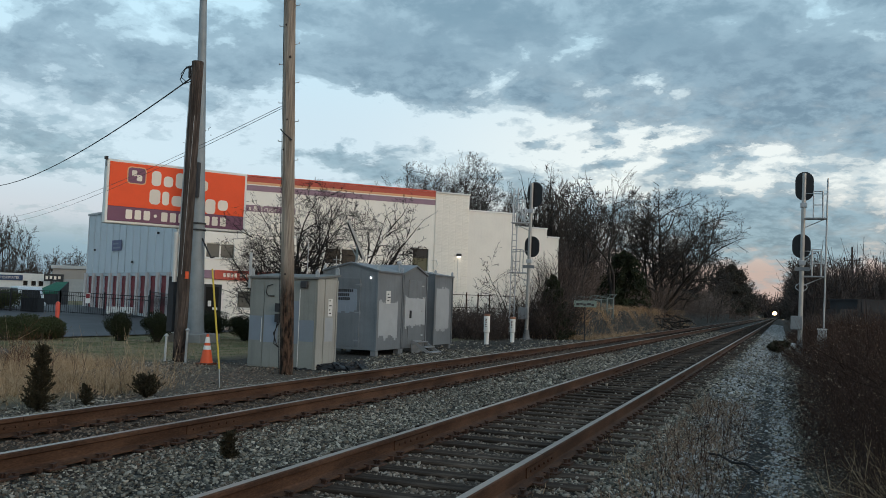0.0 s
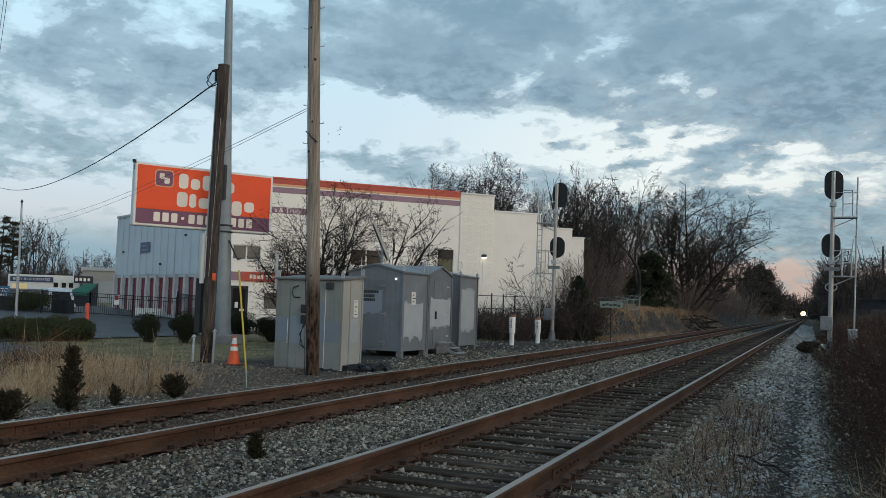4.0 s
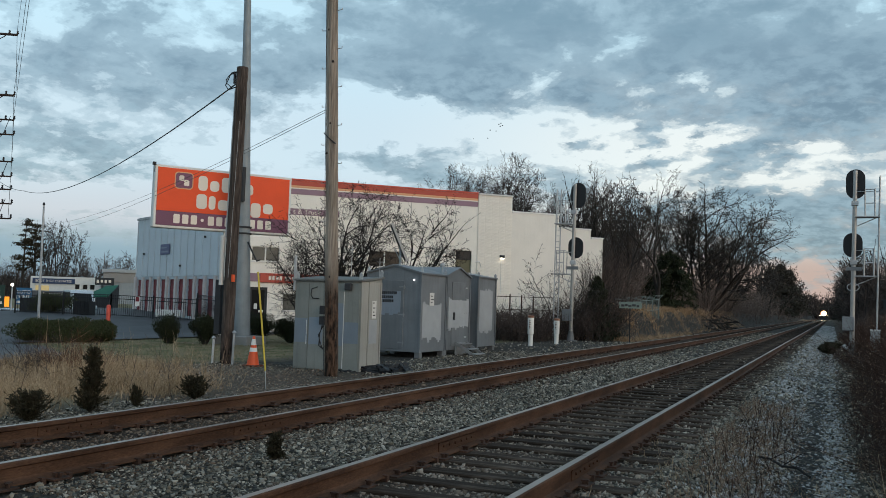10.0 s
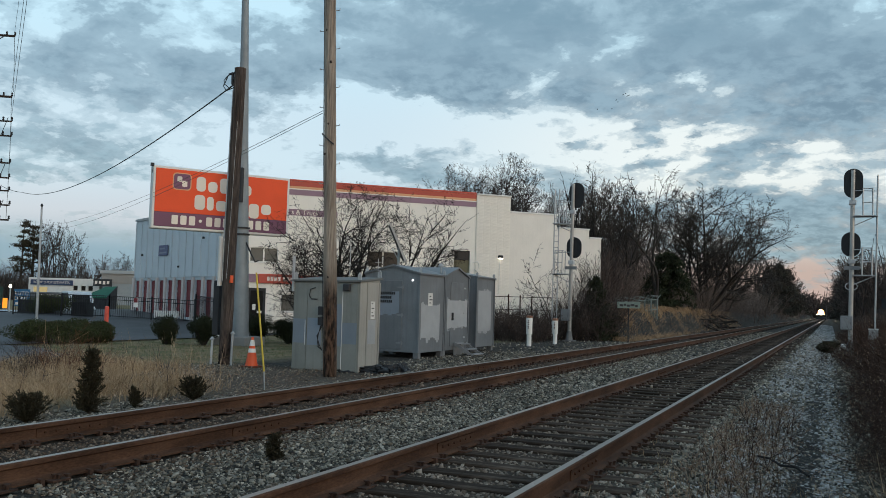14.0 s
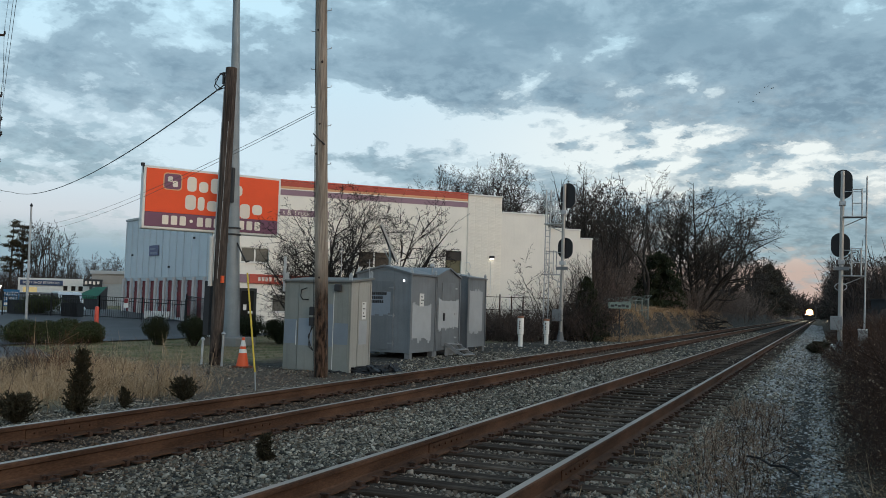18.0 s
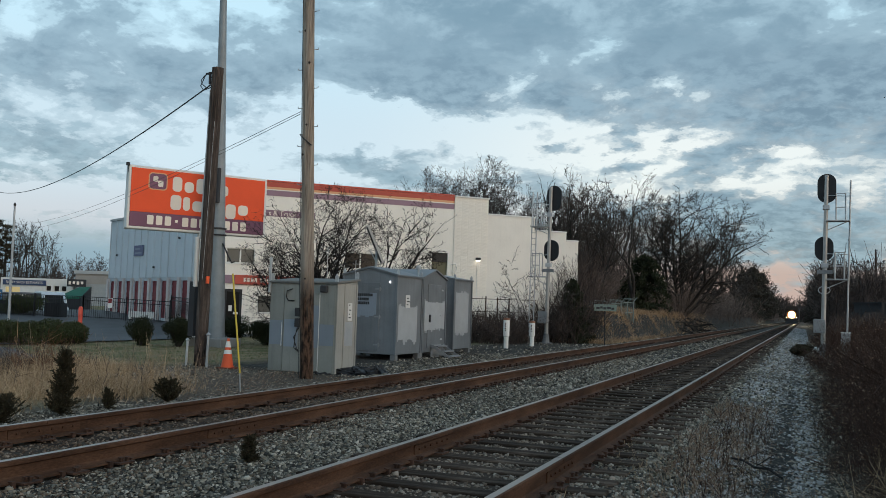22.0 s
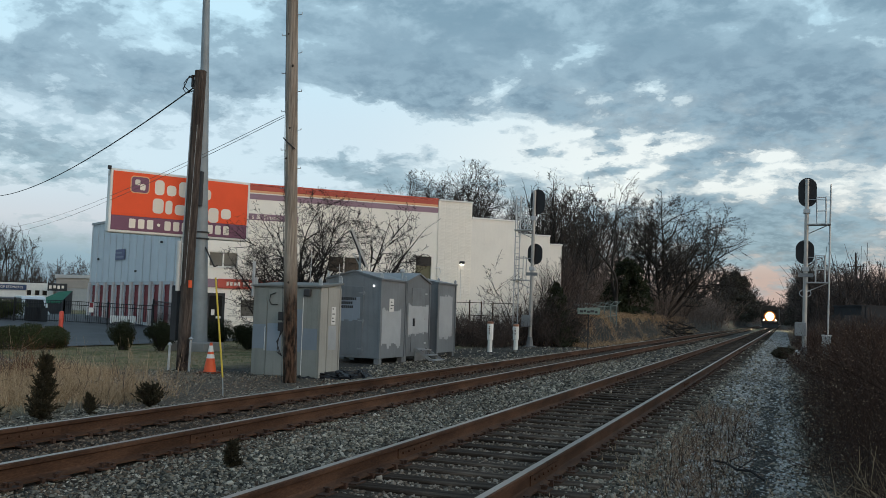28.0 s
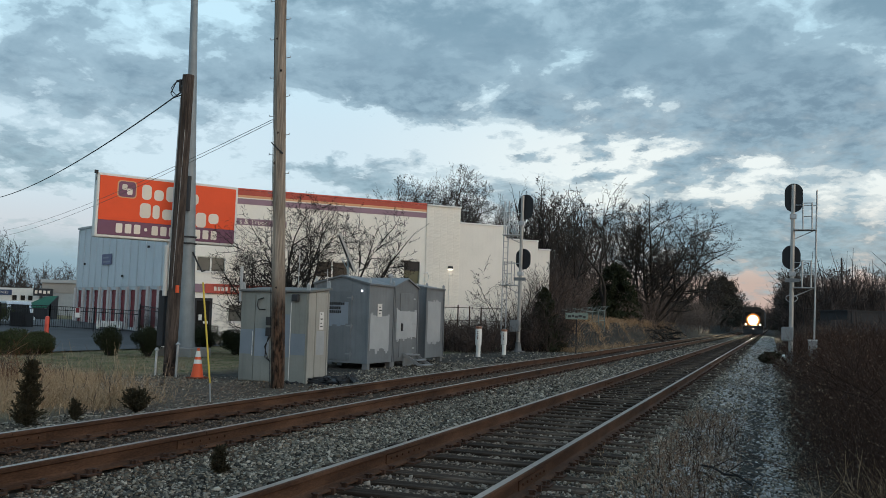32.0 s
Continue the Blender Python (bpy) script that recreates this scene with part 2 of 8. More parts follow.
M_SHED_TAN = surface("warm_grey_shed_paint", tone((0.34, 0.33, 0.30), 0.12), 0.6, 1.2, 40, 0.12, metal=0.1, streak=0.22)
M_PATCH = surface("fresh_grey_paint", tone((0.36, 0.375, 0.39), 0.1), 0.6, 2, 40, 0.08)
M_PATCH_BLUE = surface("blue_grey_paint", tone((0.22, 0.255, 0.30), 0.08), 0.6, 2, 40, 0.08)
M_WHITE = surface("white_paint", tone((0.72, 0.71, 0.68), 0.08), 0.6, 2, 50, 0.1)
M_WALL = surface("cream_painted_block", tone((0.86, 0.815, 0.745), 0.05), 0.85, 0.8, 12, 0.35, streak=0.06)
M_BRICKW = surface("cream_rough_block", tone((0.84, 0.79, 0.71), 0.07), 0.9, 3.0, 9, 0.9, depth=0.04, vary=0.02)
M_ORANGE = surface("orange_sign_face", tone((0.82, 0.082, 0.016), 0.06), 0.6, 1, 40, 0.03)
M_PURPLE = surface("purple_sign_face", tone((0.16, 0.055, 0.11), 0.1), 0.5, 1, 40, 0.03)
M_PURPLE_W = surface("faded_purple_paint", tone((0.30, 0.19, 0.24), 0.1), 0.7, 1, 40, 0.05)
M_REDW = surface("red_stripe_paint", tone((0.52, 0.09, 0.06), 0.1), 0.6, 1, 40, 0.05)
M_TANW = surface("orange_stripe_paint", tone((0.70, 0.38, 0.20), 0.1), 0.6, 1, 40, 0.05)
M_LETTER = surface("sign_lettering", tone((0.78, 0.70, 0.62), 0.05), 0.6, 1, 40, 0.02)
M_METALWALL = surface("pale_blue_metal_siding", tone((0.56, 0.60, 0.63), 0.06), 0.55, 0.6, 30, 0.08, streak=0.12)
M_DOORRED = surface("dark_red_door", tone((0.20, 0.028, 0.034), 0.12), 0.55, 2, 40, 0.1)
M_ASPHALT = surface("asphalt", tone((0.060, 0.063, 0.068), 0.25), 0.72, 0.6, 60, 0.4, spec=0.3)
M_DARKGLASS = surface("dark_window_glass", tone((0.022, 0.021, 0.02), 0.15), 0.12, 1.0, 40, 0.02, spec=0.12)
M_BLIND = glassy("window_with_blind", (0.13, 0.125, 0.11), 0.2)
M_CONE = surface("orange_cone_plastic", tone((0.80, 0.11, 0.03), 0.08), 0.5, 4, 40, 0.1)
M_YELLOW = surface("yellow_plastic", tone((0.62, 0.45, 0.05), 0.1), 0.5, 4, 40, 0.1)
M_BARK = surface("bare_bark", [(0.014, 0.012, 0.011), (0.030, 0.0255, 0.0225), (0.058, 0.049, 0.042)], 0.95, 2, 20, 0.6, stretch=(2, 2, 0.4), vary=0.3)
M_TWIG = surface("bare_twigs", tone((0.044, 0.036, 0.031), 0.35), 0.95, 0.7, 9, 0.0, vary=0.3)
M_DARKTWIG = surface("dark_twigs", tone((0.014, 0.011, 0.010), 0.3), 0.9, 0.7, 9, 0.0, vary=0.15)
M_BRUSH = islands("dry_brush", [(0.01939, 0.01054, 0.007589), (0.04216, 0.02234, 0.0156), (0.06535, 0.03457, 0.02361), (0.02951, 0.01644, 0.01223), (0.08854, 0.05481, 0.03794)])
M_THICKET = islands("grey_brown_thicket", [(0.026, 0.021, 0.0195), (0.058, 0.044, 0.039), (0.092, 0.069, 0.06), (0.041, 0.032, 0.029), (0.135, 0.100, 0.086)])
M_HAZE = islands("fine_brown_undergrowth", [(0.075, 0.056, 0.047), (0.135, 0.102, 0.086), (0.20, 0.152, 0.126), (0.10, 0.076, 0.065)])
M_RUSSET = islands("withered_russet_leaf", [(0.07, 0.032, 0.018), (0.14, 0.062, 0.034), (0.21, 0.105, 0.06), (0.05, 0.028, 0.02)])
M_STRAW = islands("dry_grass", [(0.2794, 0.1885, 0.1077), (0.4316, 0.3042, 0.1854), (0.5586, 0.4136, 0.2691), (0.3428, 0.2372, 0.1436), (0.2032, 0.1339, 0.0778)])
M_GRASS = islands("short_grass", [(0.075, 0.086, 0.036), (0.13, 0.132, 0.058), (0.20, 0.18, 0.088), (0.065, 0.076, 0.032)])
M_LEAF = islands("dark_evergreen_leaf", [(0.009, 0.014, 0.007), (0.022, 0.029, 0.013), (0.038, 0.043, 0.02), (0.016, 0.021, 0.010)])
M_HEDGE = islands("hedge_leaf", [(0.016, 0.024, 0.009), (0.040, 0.056, 0.021), (0.068, 0.080, 0.030), (0.026, 0.036, 0.014), (0.08, 0.068, 0.036)])
M_CEDAR = islands("winter_cedar_leaf", [(0.022, 0.018, 0.012), (0.045, 0.038, 0.022), (0.03, 0.03, 0.016), (0.065, 0.05, 0.03)])
# far evergreen leaf, its colour lifted and greyed to paint in distance haze
M_HAZED_LEAF = islands("hazed_far_leaf", [(0.034, 0.031, 0.026), (0.062, 0.054, 0.043), (0.045, 0.043, 0.033), (0.085, 0.07, 0.055)])
M_TAN_BLDG = surface("beige_stucco", tone((0.34, 0.32, 0.30), 0.08), 0.9, 0.5, 10, 0.2)
M_GREEN_AWN = surface("green_canvas", tone((0.02, 0.12, 0.075), 0.15), 0.8, 3, 60, 0.1)
M_NAVY = surface("navy_sign_face", tone((0.035, 0.055, 0.12), 0.1), 0.5, 2, 40, 0.02)
M_BLUE = surface("blue_sign_face", tone((0.03, 0.13, 0.26), 0.1), 0.5, 2, 40, 0.02)
M_CHAR = surface("charcoal_panel", tone((0.035, 0.036, 0.04), 0.2), 0.8, 1, 30, 0.1)
M_CONC = surface("concrete", tone((0.24, 0.24, 0.235), 0.15), 0.9, 2, 40, 0.3)
M_RUBBER = surface("tyre_rubber", tone((0.015, 0.015, 0.016)), 0.85, 3, 50, 0.2)
M_SPECK = islands("dry_leaf_speck", [(0.10, 0.06, 0.04), (0.24, 0.15, 0.10), (0.40, 0.31, 0.23), (0.15, 0.08, 0.05)])
M_POLE_STEEL = surface("dull_pole_steel", tone((0.255, 0.285, 0.305), 0.15), 0.6, 2, 40, 0.1, metal=0.2, streak=0.15)
M_BANK = islands("bank_grass_blade", [(0.237, 0.156, 0.091), (0.427, 0.285, 0.166), (0.601, 0.417, 0.252), (0.316, 0.204, 0.122), (0.174, 0.111, 0.070)])
M_STONE_BROWN = islands("dirty_ballast_stone", [(0.0394, 0.0278, 0.0206), (0.1299, 0.0924, 0.0670), (0.1971, 0.1488, 0.1127), (0.0806, 0.0556, 0.0396), (0.2778, 0.2167, 0.1676), (0.0573, 0.0392, 0.0289)], spec=0.1)
M_STONE_WORN = islands("worn_tan_ballast_stone", [(0.047, 0.036, 0.029), (0.16, 0.125, 0.097), (0.26, 0.213, 0.172), (0.098, 0.074, 0.057), (0.38, 0.325, 0.268), (0.068, 0.051, 0.041)], spec=0.1)
M_STONE_PALE = islands("pale_ballast_stone", [(0.205, 0.20, 0.192), (0.37, 0.362, 0.35), (0.50, 0.49, 0.475), (0.27, 0.265, 0.255), (0.115, 0.11, 0.105)])

# ---------------------------------------------------------------- building blocks


class Shape:
    """Collects vertices and faces of one mesh."""

    def __init__(self):
        self.v, self.f = [], []

    def add(self, verts, faces):
        k = len(self.v)
        self.v.extend(tuple(p) for p in verts)
        self.f.extend(tuple(i + k for i in q) for q in faces)
        return self

    def box(self, x0, x1, y0, y1, z0, z1, m=None):
        vs = [(x, y, z) for z in (z0, z1) for y in (y0, y1) for x in (x0, x1)]
        if m is not None:
            vs = [m @ Vector(p) for p in vs]
        return self.add(vs, [(0, 2, 3, 1), (4, 5, 7, 6), (0, 1, 5, 4), (2, 6, 7, 3), (0, 4, 6, 2), (1, 3, 7, 5)])

    def tube(self, a, b, r0, r1=None, n=8, caps=True):
        """A tapered rod from a to b."""
        r1 = r0 if r1 is None else r1
        a, b = Vector(a), Vector(b)
        w = (b - a)
        w = w.normalized() if w.length > 1e-9 else Vector((0, 0, 1))
        s = w.cross(Vector((0, 0, 1)) if abs(w.z) < 0.9 else Vector((1, 0, 0))).normalized()
        q = w.cross(s)
        ring = [(math.cos(2 * math.pi * i / n), math.sin(2 * math.pi * i / n)) for i in range(n)]
        vs = [a + (s * c + q * d) * r0 for c, d in ring] + [b + (s * c + q * d) * r1 for c, d in ring]
        fs = [(i, (i + 1) % n, n + (i + 1) % n, n + i) for i in range(n)]
        if caps:
            fs += [tuple(range(n - 1, -1, -1)), tuple(range(n, 2 * n))]
        return self.add(vs, fs)

    def path(self, pts, r, n=6):
        """One bent tube through all the points."""
        pts = [Vector(p) for p in pts]
        vs, ref = [], Vector((0.31, 0.17, 0.93))
        for i, p in enumerate(pts):
            d = (pts[min(i + 1, len(pts) - 1)] - pts[max(i - 1, 0)]).normalized()
            if abs(d.dot(ref)) > 0.97:
                ref = Vector((0.9, -0.2, 0.3))
            u = d.cross(ref).normalized()
            w = d.cross(u)
            vs += [p + u * (r * math.cos(2 * math.pi * k / n)) + w * (r * math.sin(2 * math.pi * k / n)) for k in range(n)]
        fs = [(j * n + k, j * n + (k + 1) % n, (j + 1) * n + (k + 1) % n, (j + 1) * n + k) for j in range(len(pts) - 1) for k in range(n)]
        m = (len(pts) - 1) * n
        return self.add(vs, fs + [tuple(range(n - 1, -1, -1)), tuple(range(m, m + n))])

    def prism(self, outline, axis, lo, hi):
        """An outline of (a, b) pairs pushed along an axis ('x', 'y' or 'z') from lo to hi."""
        n = len(outline)
        put = {"x": lambda a, b, t: (t, a, b), "y": lambda a, b, t: (a, t, b), "z": lambda a, b, t: (a, b, t)}[axis]
        vs = [put(a, b, lo) for a, b in outline] + [put(a, b, hi) for a, b in outline]
        fs = [(i, (i + 1) % n, n + (i + 1) % n, n + i) for i in range(n)]
        return self.add(vs, fs + [tuple(range(n - 1, -1, -1)), tuple(range(n, 2 * n))])

    def lathe(self, profile, n=16, centre=(0, 0)):
        """A profile of (radius, height) pairs turned about the upright through centre."""
        vs = [(centre[0] + r * math.cos(2 * math.pi * i / n), centre[1] + r * math.sin(2 * math.pi * i / n), z) for r, z in profile for i in range(n)]
        fs = [(j * n + i, j * n + (i + 1) % n, (j + 1) * n + (i + 1) % n, (j + 1) * n + i) for j in range(len(profile) - 1) for i in range(n)]
        return self.add(vs, fs + [tuple(range(n - 1, -1, -1)), tuple(range((len(profile) - 1) * n, len(profile) * n))])

    def mesh(self, name, mat, bevel=0.0, smooth=False):
        me = bpy.data.meshes.new(name)
        me.from_pydata(self.v, [], self.f)
        bm = bmesh.new()
        bm.from_mesh(me)
        bmesh.ops.recalc_face_normals(bm, faces=bm.faces)
        if bevel:
            bmesh.ops.bevel(bm, geom=[e for e in bm.edges if len(e.link_faces) == 2 and e.calc_face_angle(0) > 0.5], offset=bevel, segments=1, affect="EDGES", clamp_overlap=True)
        if smooth:
            for q in bm.faces:
                q.smooth = True
            for e in bm.edges:
                e.smooth = not (len(e.link_faces) == 2 and e.calc_face_angle(0) > 0.7)
        bm.to_mesh(me)
        bm.free()
        me.materials.append(mat)
        return me


def thing(name, label, category, x=0.0, y=0.0, z=0.0, rz=0.0, group="", kind=""):
    ob = new(name)
    ob.matrix_world = pose(x, y, z, 0, 0, rz)
    ob.empty_display_size = 0.2
    return tagged(ob, label, category, group, kind)


def part(name, shape, mat, parent, label="", bevel=0.0, smooth=False, m=None):
    ob = new(name, shape.mesh(name, mat, bevel, smooth) if isinstance(shape, Shape) else shape)
    ob.parent = parent
    if m is not None:
        ob.matrix_basis = m
    if label:
        ob["label"] = label
    return ob


def solo(name, shape, mat, label, category, at=(0, 0, 0), rz=0, bevel=0.0, smooth=False, group="", kind=""):
    ob = new(name, shape.mesh(name, mat, bevel, smooth))
    ob.matrix_world = pose(*at, 0, 0, rz)
    return tagged(ob, label, category, group, kind)


def words(text, size, mat, parent, m, label="", name="lettering"):
    cu = bpy.data.curves.new(name, "FONT")
    cu.body, cu.size, cu.align_x, cu.align_y, cu.extrude = text, size, "CENTER", "CENTER", 0.004
    ob = bpy.data.objects.new(name, cu)
    me = bpy.data.meshes.new_from_object(ob)
    bpy.data.objects.remove(ob)
    me.materials.clear()
    me.materials.append(mat)
    return part(name, me, mat, parent, label, m=m)


def raw(name, verts, faces, mat, smooth=False):
    """A large mesh from arrays of equal-sided faces."""
    me = bpy.data.meshes.new(name)
    verts, faces = np.asarray(verts, np.float32), np.asarray(faces, np.int32)
    k = faces.shape[1]
    me.vertices.add(len(verts))
    me.vertices.foreach_set("co", verts.ravel())
    me.loops.add(faces.size)
    me.loops.foreach_set("vertex_index", faces.ravel())
    me.polygons.add(len(faces))
    me.polygons.foreach_set("loop_start", np.arange(0, faces.size, k, dtype=np.int32))
    me.polygons.foreach_set("loop_total", np.full(len(faces), k, np.int32))
    if smooth:
        me.polygons.foreach_set("use_smooth", np.ones(len(faces), bool))
    me.update(calc_edges=True)
    me.validate()
    me.materials.append(mat)
    return me


# ---------------------------------------------------------------- ground
TRACKS = (-2.741, -6.451)
GAUGE = 1.505
RAIL_TOP = 0.21


def step(a, b, t):
    t = np.clip((np.asarray(t, float) - a) / (b - a), 0, 1)
    return t * t * (3 - 2 * t)


def height(x, y):
    """The lie of the land."""
    x, y = np.asarray(x, float), np.asarray(y, float)
    z = -0.15 * step(-8.2, -9.4, x)
    z = z - 0.15 * step(-13.0, -20.0, x) * (1 - step(36, 46, y))
    z = z + 0.45 * step(-27, -46, x) * (1 - step(90, 160, y)) + 0.20 * step(31, 39, y) * step(-27, -31, x) * step(-50, -44, x)
    z = z - 1.2 * step(-44, -58, x) * step(56, 46, y) - 2.2 * step(-60, -74, x) * step(71, 64, y)
    # the bank beside the track past the signals
    toe = -9.5 + 0.9 * step(47, 68, y)
    z = z + (1.65 * step(toe, toe - 1.5, x) + 0.9 * step(toe - 1.5, toe - 9, x)) * step(46.5, 50.5, y - 1.7 * np.clip(-12.3 - x, 0, 6)) * step(-33, -27, x)
    # right of the tracks: a shallow ditch, then a rise
    z = z - 0.14 * step(-1.0, -0.1, x) + 0.55 * step(0.4, 3.5, x) + 0.7 * step(4, 20, x)
    z = z + 0.9 * step(0.6, 4.0, x) * step(55, 90, y)
    return z


def land(x, y):
    return float(height(x, y))


def sheet(name, xs, ys, mat, lift=0.0, keep=None):
    xs, ys = np.asarray(xs), np.asarray(ys)
    gx, gy = np.meshgrid(xs, ys)
    gz = height(gx, gy) + lift
    vs = np.stack([gx.ravel(), gy.ravel(), gz.ravel()], 1)
    nx = len(xs)
    j, i = np.meshgrid(np.arange(len(ys) - 1), np.arange(nx - 1), indexing="ij")
    a = (j * nx + i).ravel()
    fs = np.stack([a, a + 1, a + nx + 1, a + nx], 1)
    if keep is not None:
        c = vs[fs].mean(1)
        fs = fs[keep(c[:, 0], c[:, 1])]
    return raw(name, vs, fs, mat, True)


def ground_material():
    m = bpy.data.materials.new("ground_cover")
    m.use_nodes = True
    n = Nodes(m.node_tree)
    co = n.add("ShaderNodeTexCoord").outputs["Object"]
    sep = n.add("ShaderNodeSeparateXYZ", {0: co})
    wob = n.math("MULTIPLY", n.math("SUBTRACT", n.noise(co, 0.7, 5.0, 0.65), 0.5), 2.4)
    x = n.math("ADD", sep.outputs[0], wob)
    vor = n.add("ShaderNodeTexVoronoi", {"Vector": co, "Scale": 15.0})
    # bed under the loose stones, darkened to paint the shade in their gaps
    st = n.ramp(vor.outputs["Color"], [(0.1, (0.008, 0.0075, 0.007)), (0.5, (0.026, 0.024, 0.021)), (0.9, (0.075, 0.069, 0.06))], "LINEAR")
    fine = n.noise(co, 22.0, 5.0, 0.7)
    mid = n.noise(co, 1.1, 5.0, 0.6)
    st = n.mix(n.ramp(n.noise(co, 0.5, 4.0, 0.6), [(0.4, (0, 0, 0)), (0.7, (0.6, 0.6, 0.6))]), st, (0.075, 0.066, 0.056))
    soil = n.ramp(n.math("ADD", n.math("MULTIPLY", fine, 0.5), n.math("MULTIPLY", mid, 0.5)), [(0.35, (0.12, 0.09, 0.056)), (0.5, (0.25, 0.20, 0.125)), (0.65, (0.39, 0.31, 0.195))], "LINEAR")
    green = n.ramp(fine, [(0.35, (0.07, 0.078, 0.034)), (0.65, (0.16, 0.155, 0.075))], "LINEAR")
    far = n.add("ShaderNodeMapRange", {0: sep.outputs[1], 1: 13.0, 2: 17.0, 3: 0.15, 4: 1.0}, interpolation_type="SMOOTHSTEP").outputs[0]
    grass = n.mix(n.math("MULTIPLY", n.ramp(mid, [(0.42, (0, 0, 0)), (0.6, (1, 1, 1))]), far), soil, green)
    out = n.add("ShaderNodeMapRange", {0: sep.outputs[1], 1: 12.5, 2: 16.0, 3: 0.0, 4: 3.6}, interpolation_type="SMOOTHSTEP").outputs[0]
    wash = n.math("MULTIPLY", n.math("ADD", n.math("ADD", x, out), 11.4), 0.55, True)
    right = n.math("MULTIPLY", n.math("SUBTRACT", 0.9, x), 1.2, True)
    ballast = n.math("MULTIPLY", wash, right)
    brown = n.mix(n.math("MULTIPLY", n.math("ADD", x, 1.0), 0.6, True), grass, (0.05, 0.036, 0.026))
    # dirt works up between the rails
    for t in TRACKS:
        g = n.math("MULTIPLY", n.math("SUBTRACT", 0.95, n.math("ABSOLUTE", n.math("SUBTRACT", sep.outputs[0], t))), 2.5, True)
        st = n.mix(n.math("MULTIPLY", g, 0.85), st, n.mix(fine, (0.022, 0.016, 0.012), (0.085, 0.062, 0.045)))
    def band(v, a, b):
        return n.add("ShaderNodeMapRange", {0: v, 1: a, 2: b, 3: 0.0, 4: 1.0}, interpolation_type="SMOOTHSTEP").outputs[0]

    yw = n.math("ADD", sep.outputs[1], n.math("MULTIPLY", wob, 0.6))
    trod = n.math("MULTIPLY", band(sep.outputs[0], -8.8, -9.4), n.math("MULTIPLY", band(yw, 10.4, 11.4), band(yw, 18.4, 17.0)))
    scarp = n.math("MULTIPLY", band(sep.outputs[1], 46.0, 49.0), n.math("MULTIPLY", band(sep.outputs[0], -8.8, -9.6), band(sep.outputs[0], -17.0, -13.0)))
    brown = n.mix(n.math("MULTIPLY", scarp, 0.85), brown, n.ramp(n.math("ADD", n.math("MULTIPLY", fine, 0.5), n.math("MULTIPLY", mid, 0.5)), [(0.35, (0.085, 0.064, 0.047)), (0.5, (0.20, 0.152, 0.110)), (0.66, (0.34, 0.265, 0.19))], "LINEAR"))
    col = n.mix(ballast, brown, st)
    col = n.mix(n.math("MULTIPLY", trod, 0.8), col, n.ramp(fine, [(0.35, (0.035, 0.026, 0.019)), (0.5, (0.095, 0.074, 0.055)), (0.68, (0.20, 0.165, 0.13))], "LINEAR"))
    bs = n.add("ShaderNodeBsdfPrincipled", {"Base Color": col, "Roughness": 0.95, "Specular IOR Level": 0.2})
    h = n.math("ADD", n.math("MULTIPLY", vor.outputs["Distance"], -0.6), n.math("MULTIPLY", fine, 0.8))
    bp = n.add("ShaderNodeBump", {"Strength": 0.9, "Distance": 0.04, "Height": h})
    n.tree.links.new(bp.outputs[0], bs.inputs["Normal"])
    n.add("ShaderNodeOutputMaterial", {0: bs.outputs[0]})
    return m


def spread(a, b, near, far, n):
    """Coordinates close together between near and far, wider outside."""
    inner = np.arange(near, far + 1e-6, n)
    lo = near - np.geomspace(n, near - a, 26)[::-1]
    hi = far + np.geomspace(n, b - far, 26)
    return np.concatenate([lo, inner, hi])


tagged(new("ground", sheet("ground", spread(-4000, 4000, -64, 8, 0.5), spread(-600, 4800, -4, 110, 1.0), ground_material())),
       "ballast, dry grass and soil beside a railway line", "ground", kind="structure")

# ---------------------------------------------------------------- the two tracks


def rail_shapes(y0, y1):
    """Running rail: foot, web and head, and the worn strip on top."""
    h = RAIL_TOP
    body = Shape().prism([(-0.075, 0.03), (0.075, 0.03), (0.075, 0.042), (0.02, 0.062), (0.010, 0.075), (0.010, 0.155), (0.037, 0.168), (0.037, h - 0.012),
                          (0.030, h - 0.003), (-0.030, h - 0.003), (-0.037, h - 0.012), (-0.037, 0.168), (-0.010, 0.155), (-0.010, 0.075), (-0.02, 0.062), (-0.075, 0.042)], "y", y0, y1)
    top = Shape().prism([(-0.030, h - 0.0025), (0.030, h - 0.0025), (0.027, h), (-0.027, h)], "y", y0, y1)
    return body, top


def joint_shape():
    s = Shape()
    s.prism([(0.010, 0.075), (0.022, 0.066), (0.023, 0.10), (0.022, 0.15), (0.034, 0.164), (0.010, 0.157)], "y", -0.46, 0.46)
    for y in (-0.36, -0.22, -0.08, 0.08, 0.22, 0.36):
        s.tube((0.02, y, 0.115), (0.038, y, 0.115), 0.014, 0.012, 6)
    return s


TIE_MESHES = []
for seed in range(5):
    rng = random.Random(seed)
    s = Shape()
    e = [rng.uniform(-0.012, 0.012) for _ in range(8)]
    s.add([(-1.30 + e[0], -0.11, -0.12), (1.30 + e[1], -0.11, -0.12), (1.30 + e[1], 0.11, -0.12), (-1.30 + e[0], 0.11, -0.12),
           (-1.30 + e[2], -0.105 + e[4] / 2, 0.028 + e[5] / 3), (1.30 + e[3], -0.105 + e[6] / 2, 0.028 + e[7] / 3), (1.30 + e[3], 0.105 + e[4] / 2, 0.028), (-1.30 + e[2], 0.105 + e[6] / 2, 0.028)],
          [(0, 3, 2, 1), (4, 5, 6, 7), (0, 1, 5, 4), (1, 2, 6, 5), (2, 3, 7, 6), (3, 0, 4, 7)])
    TIE_MESHES.append(s.mesh("tie", M_TIE, 0.012))
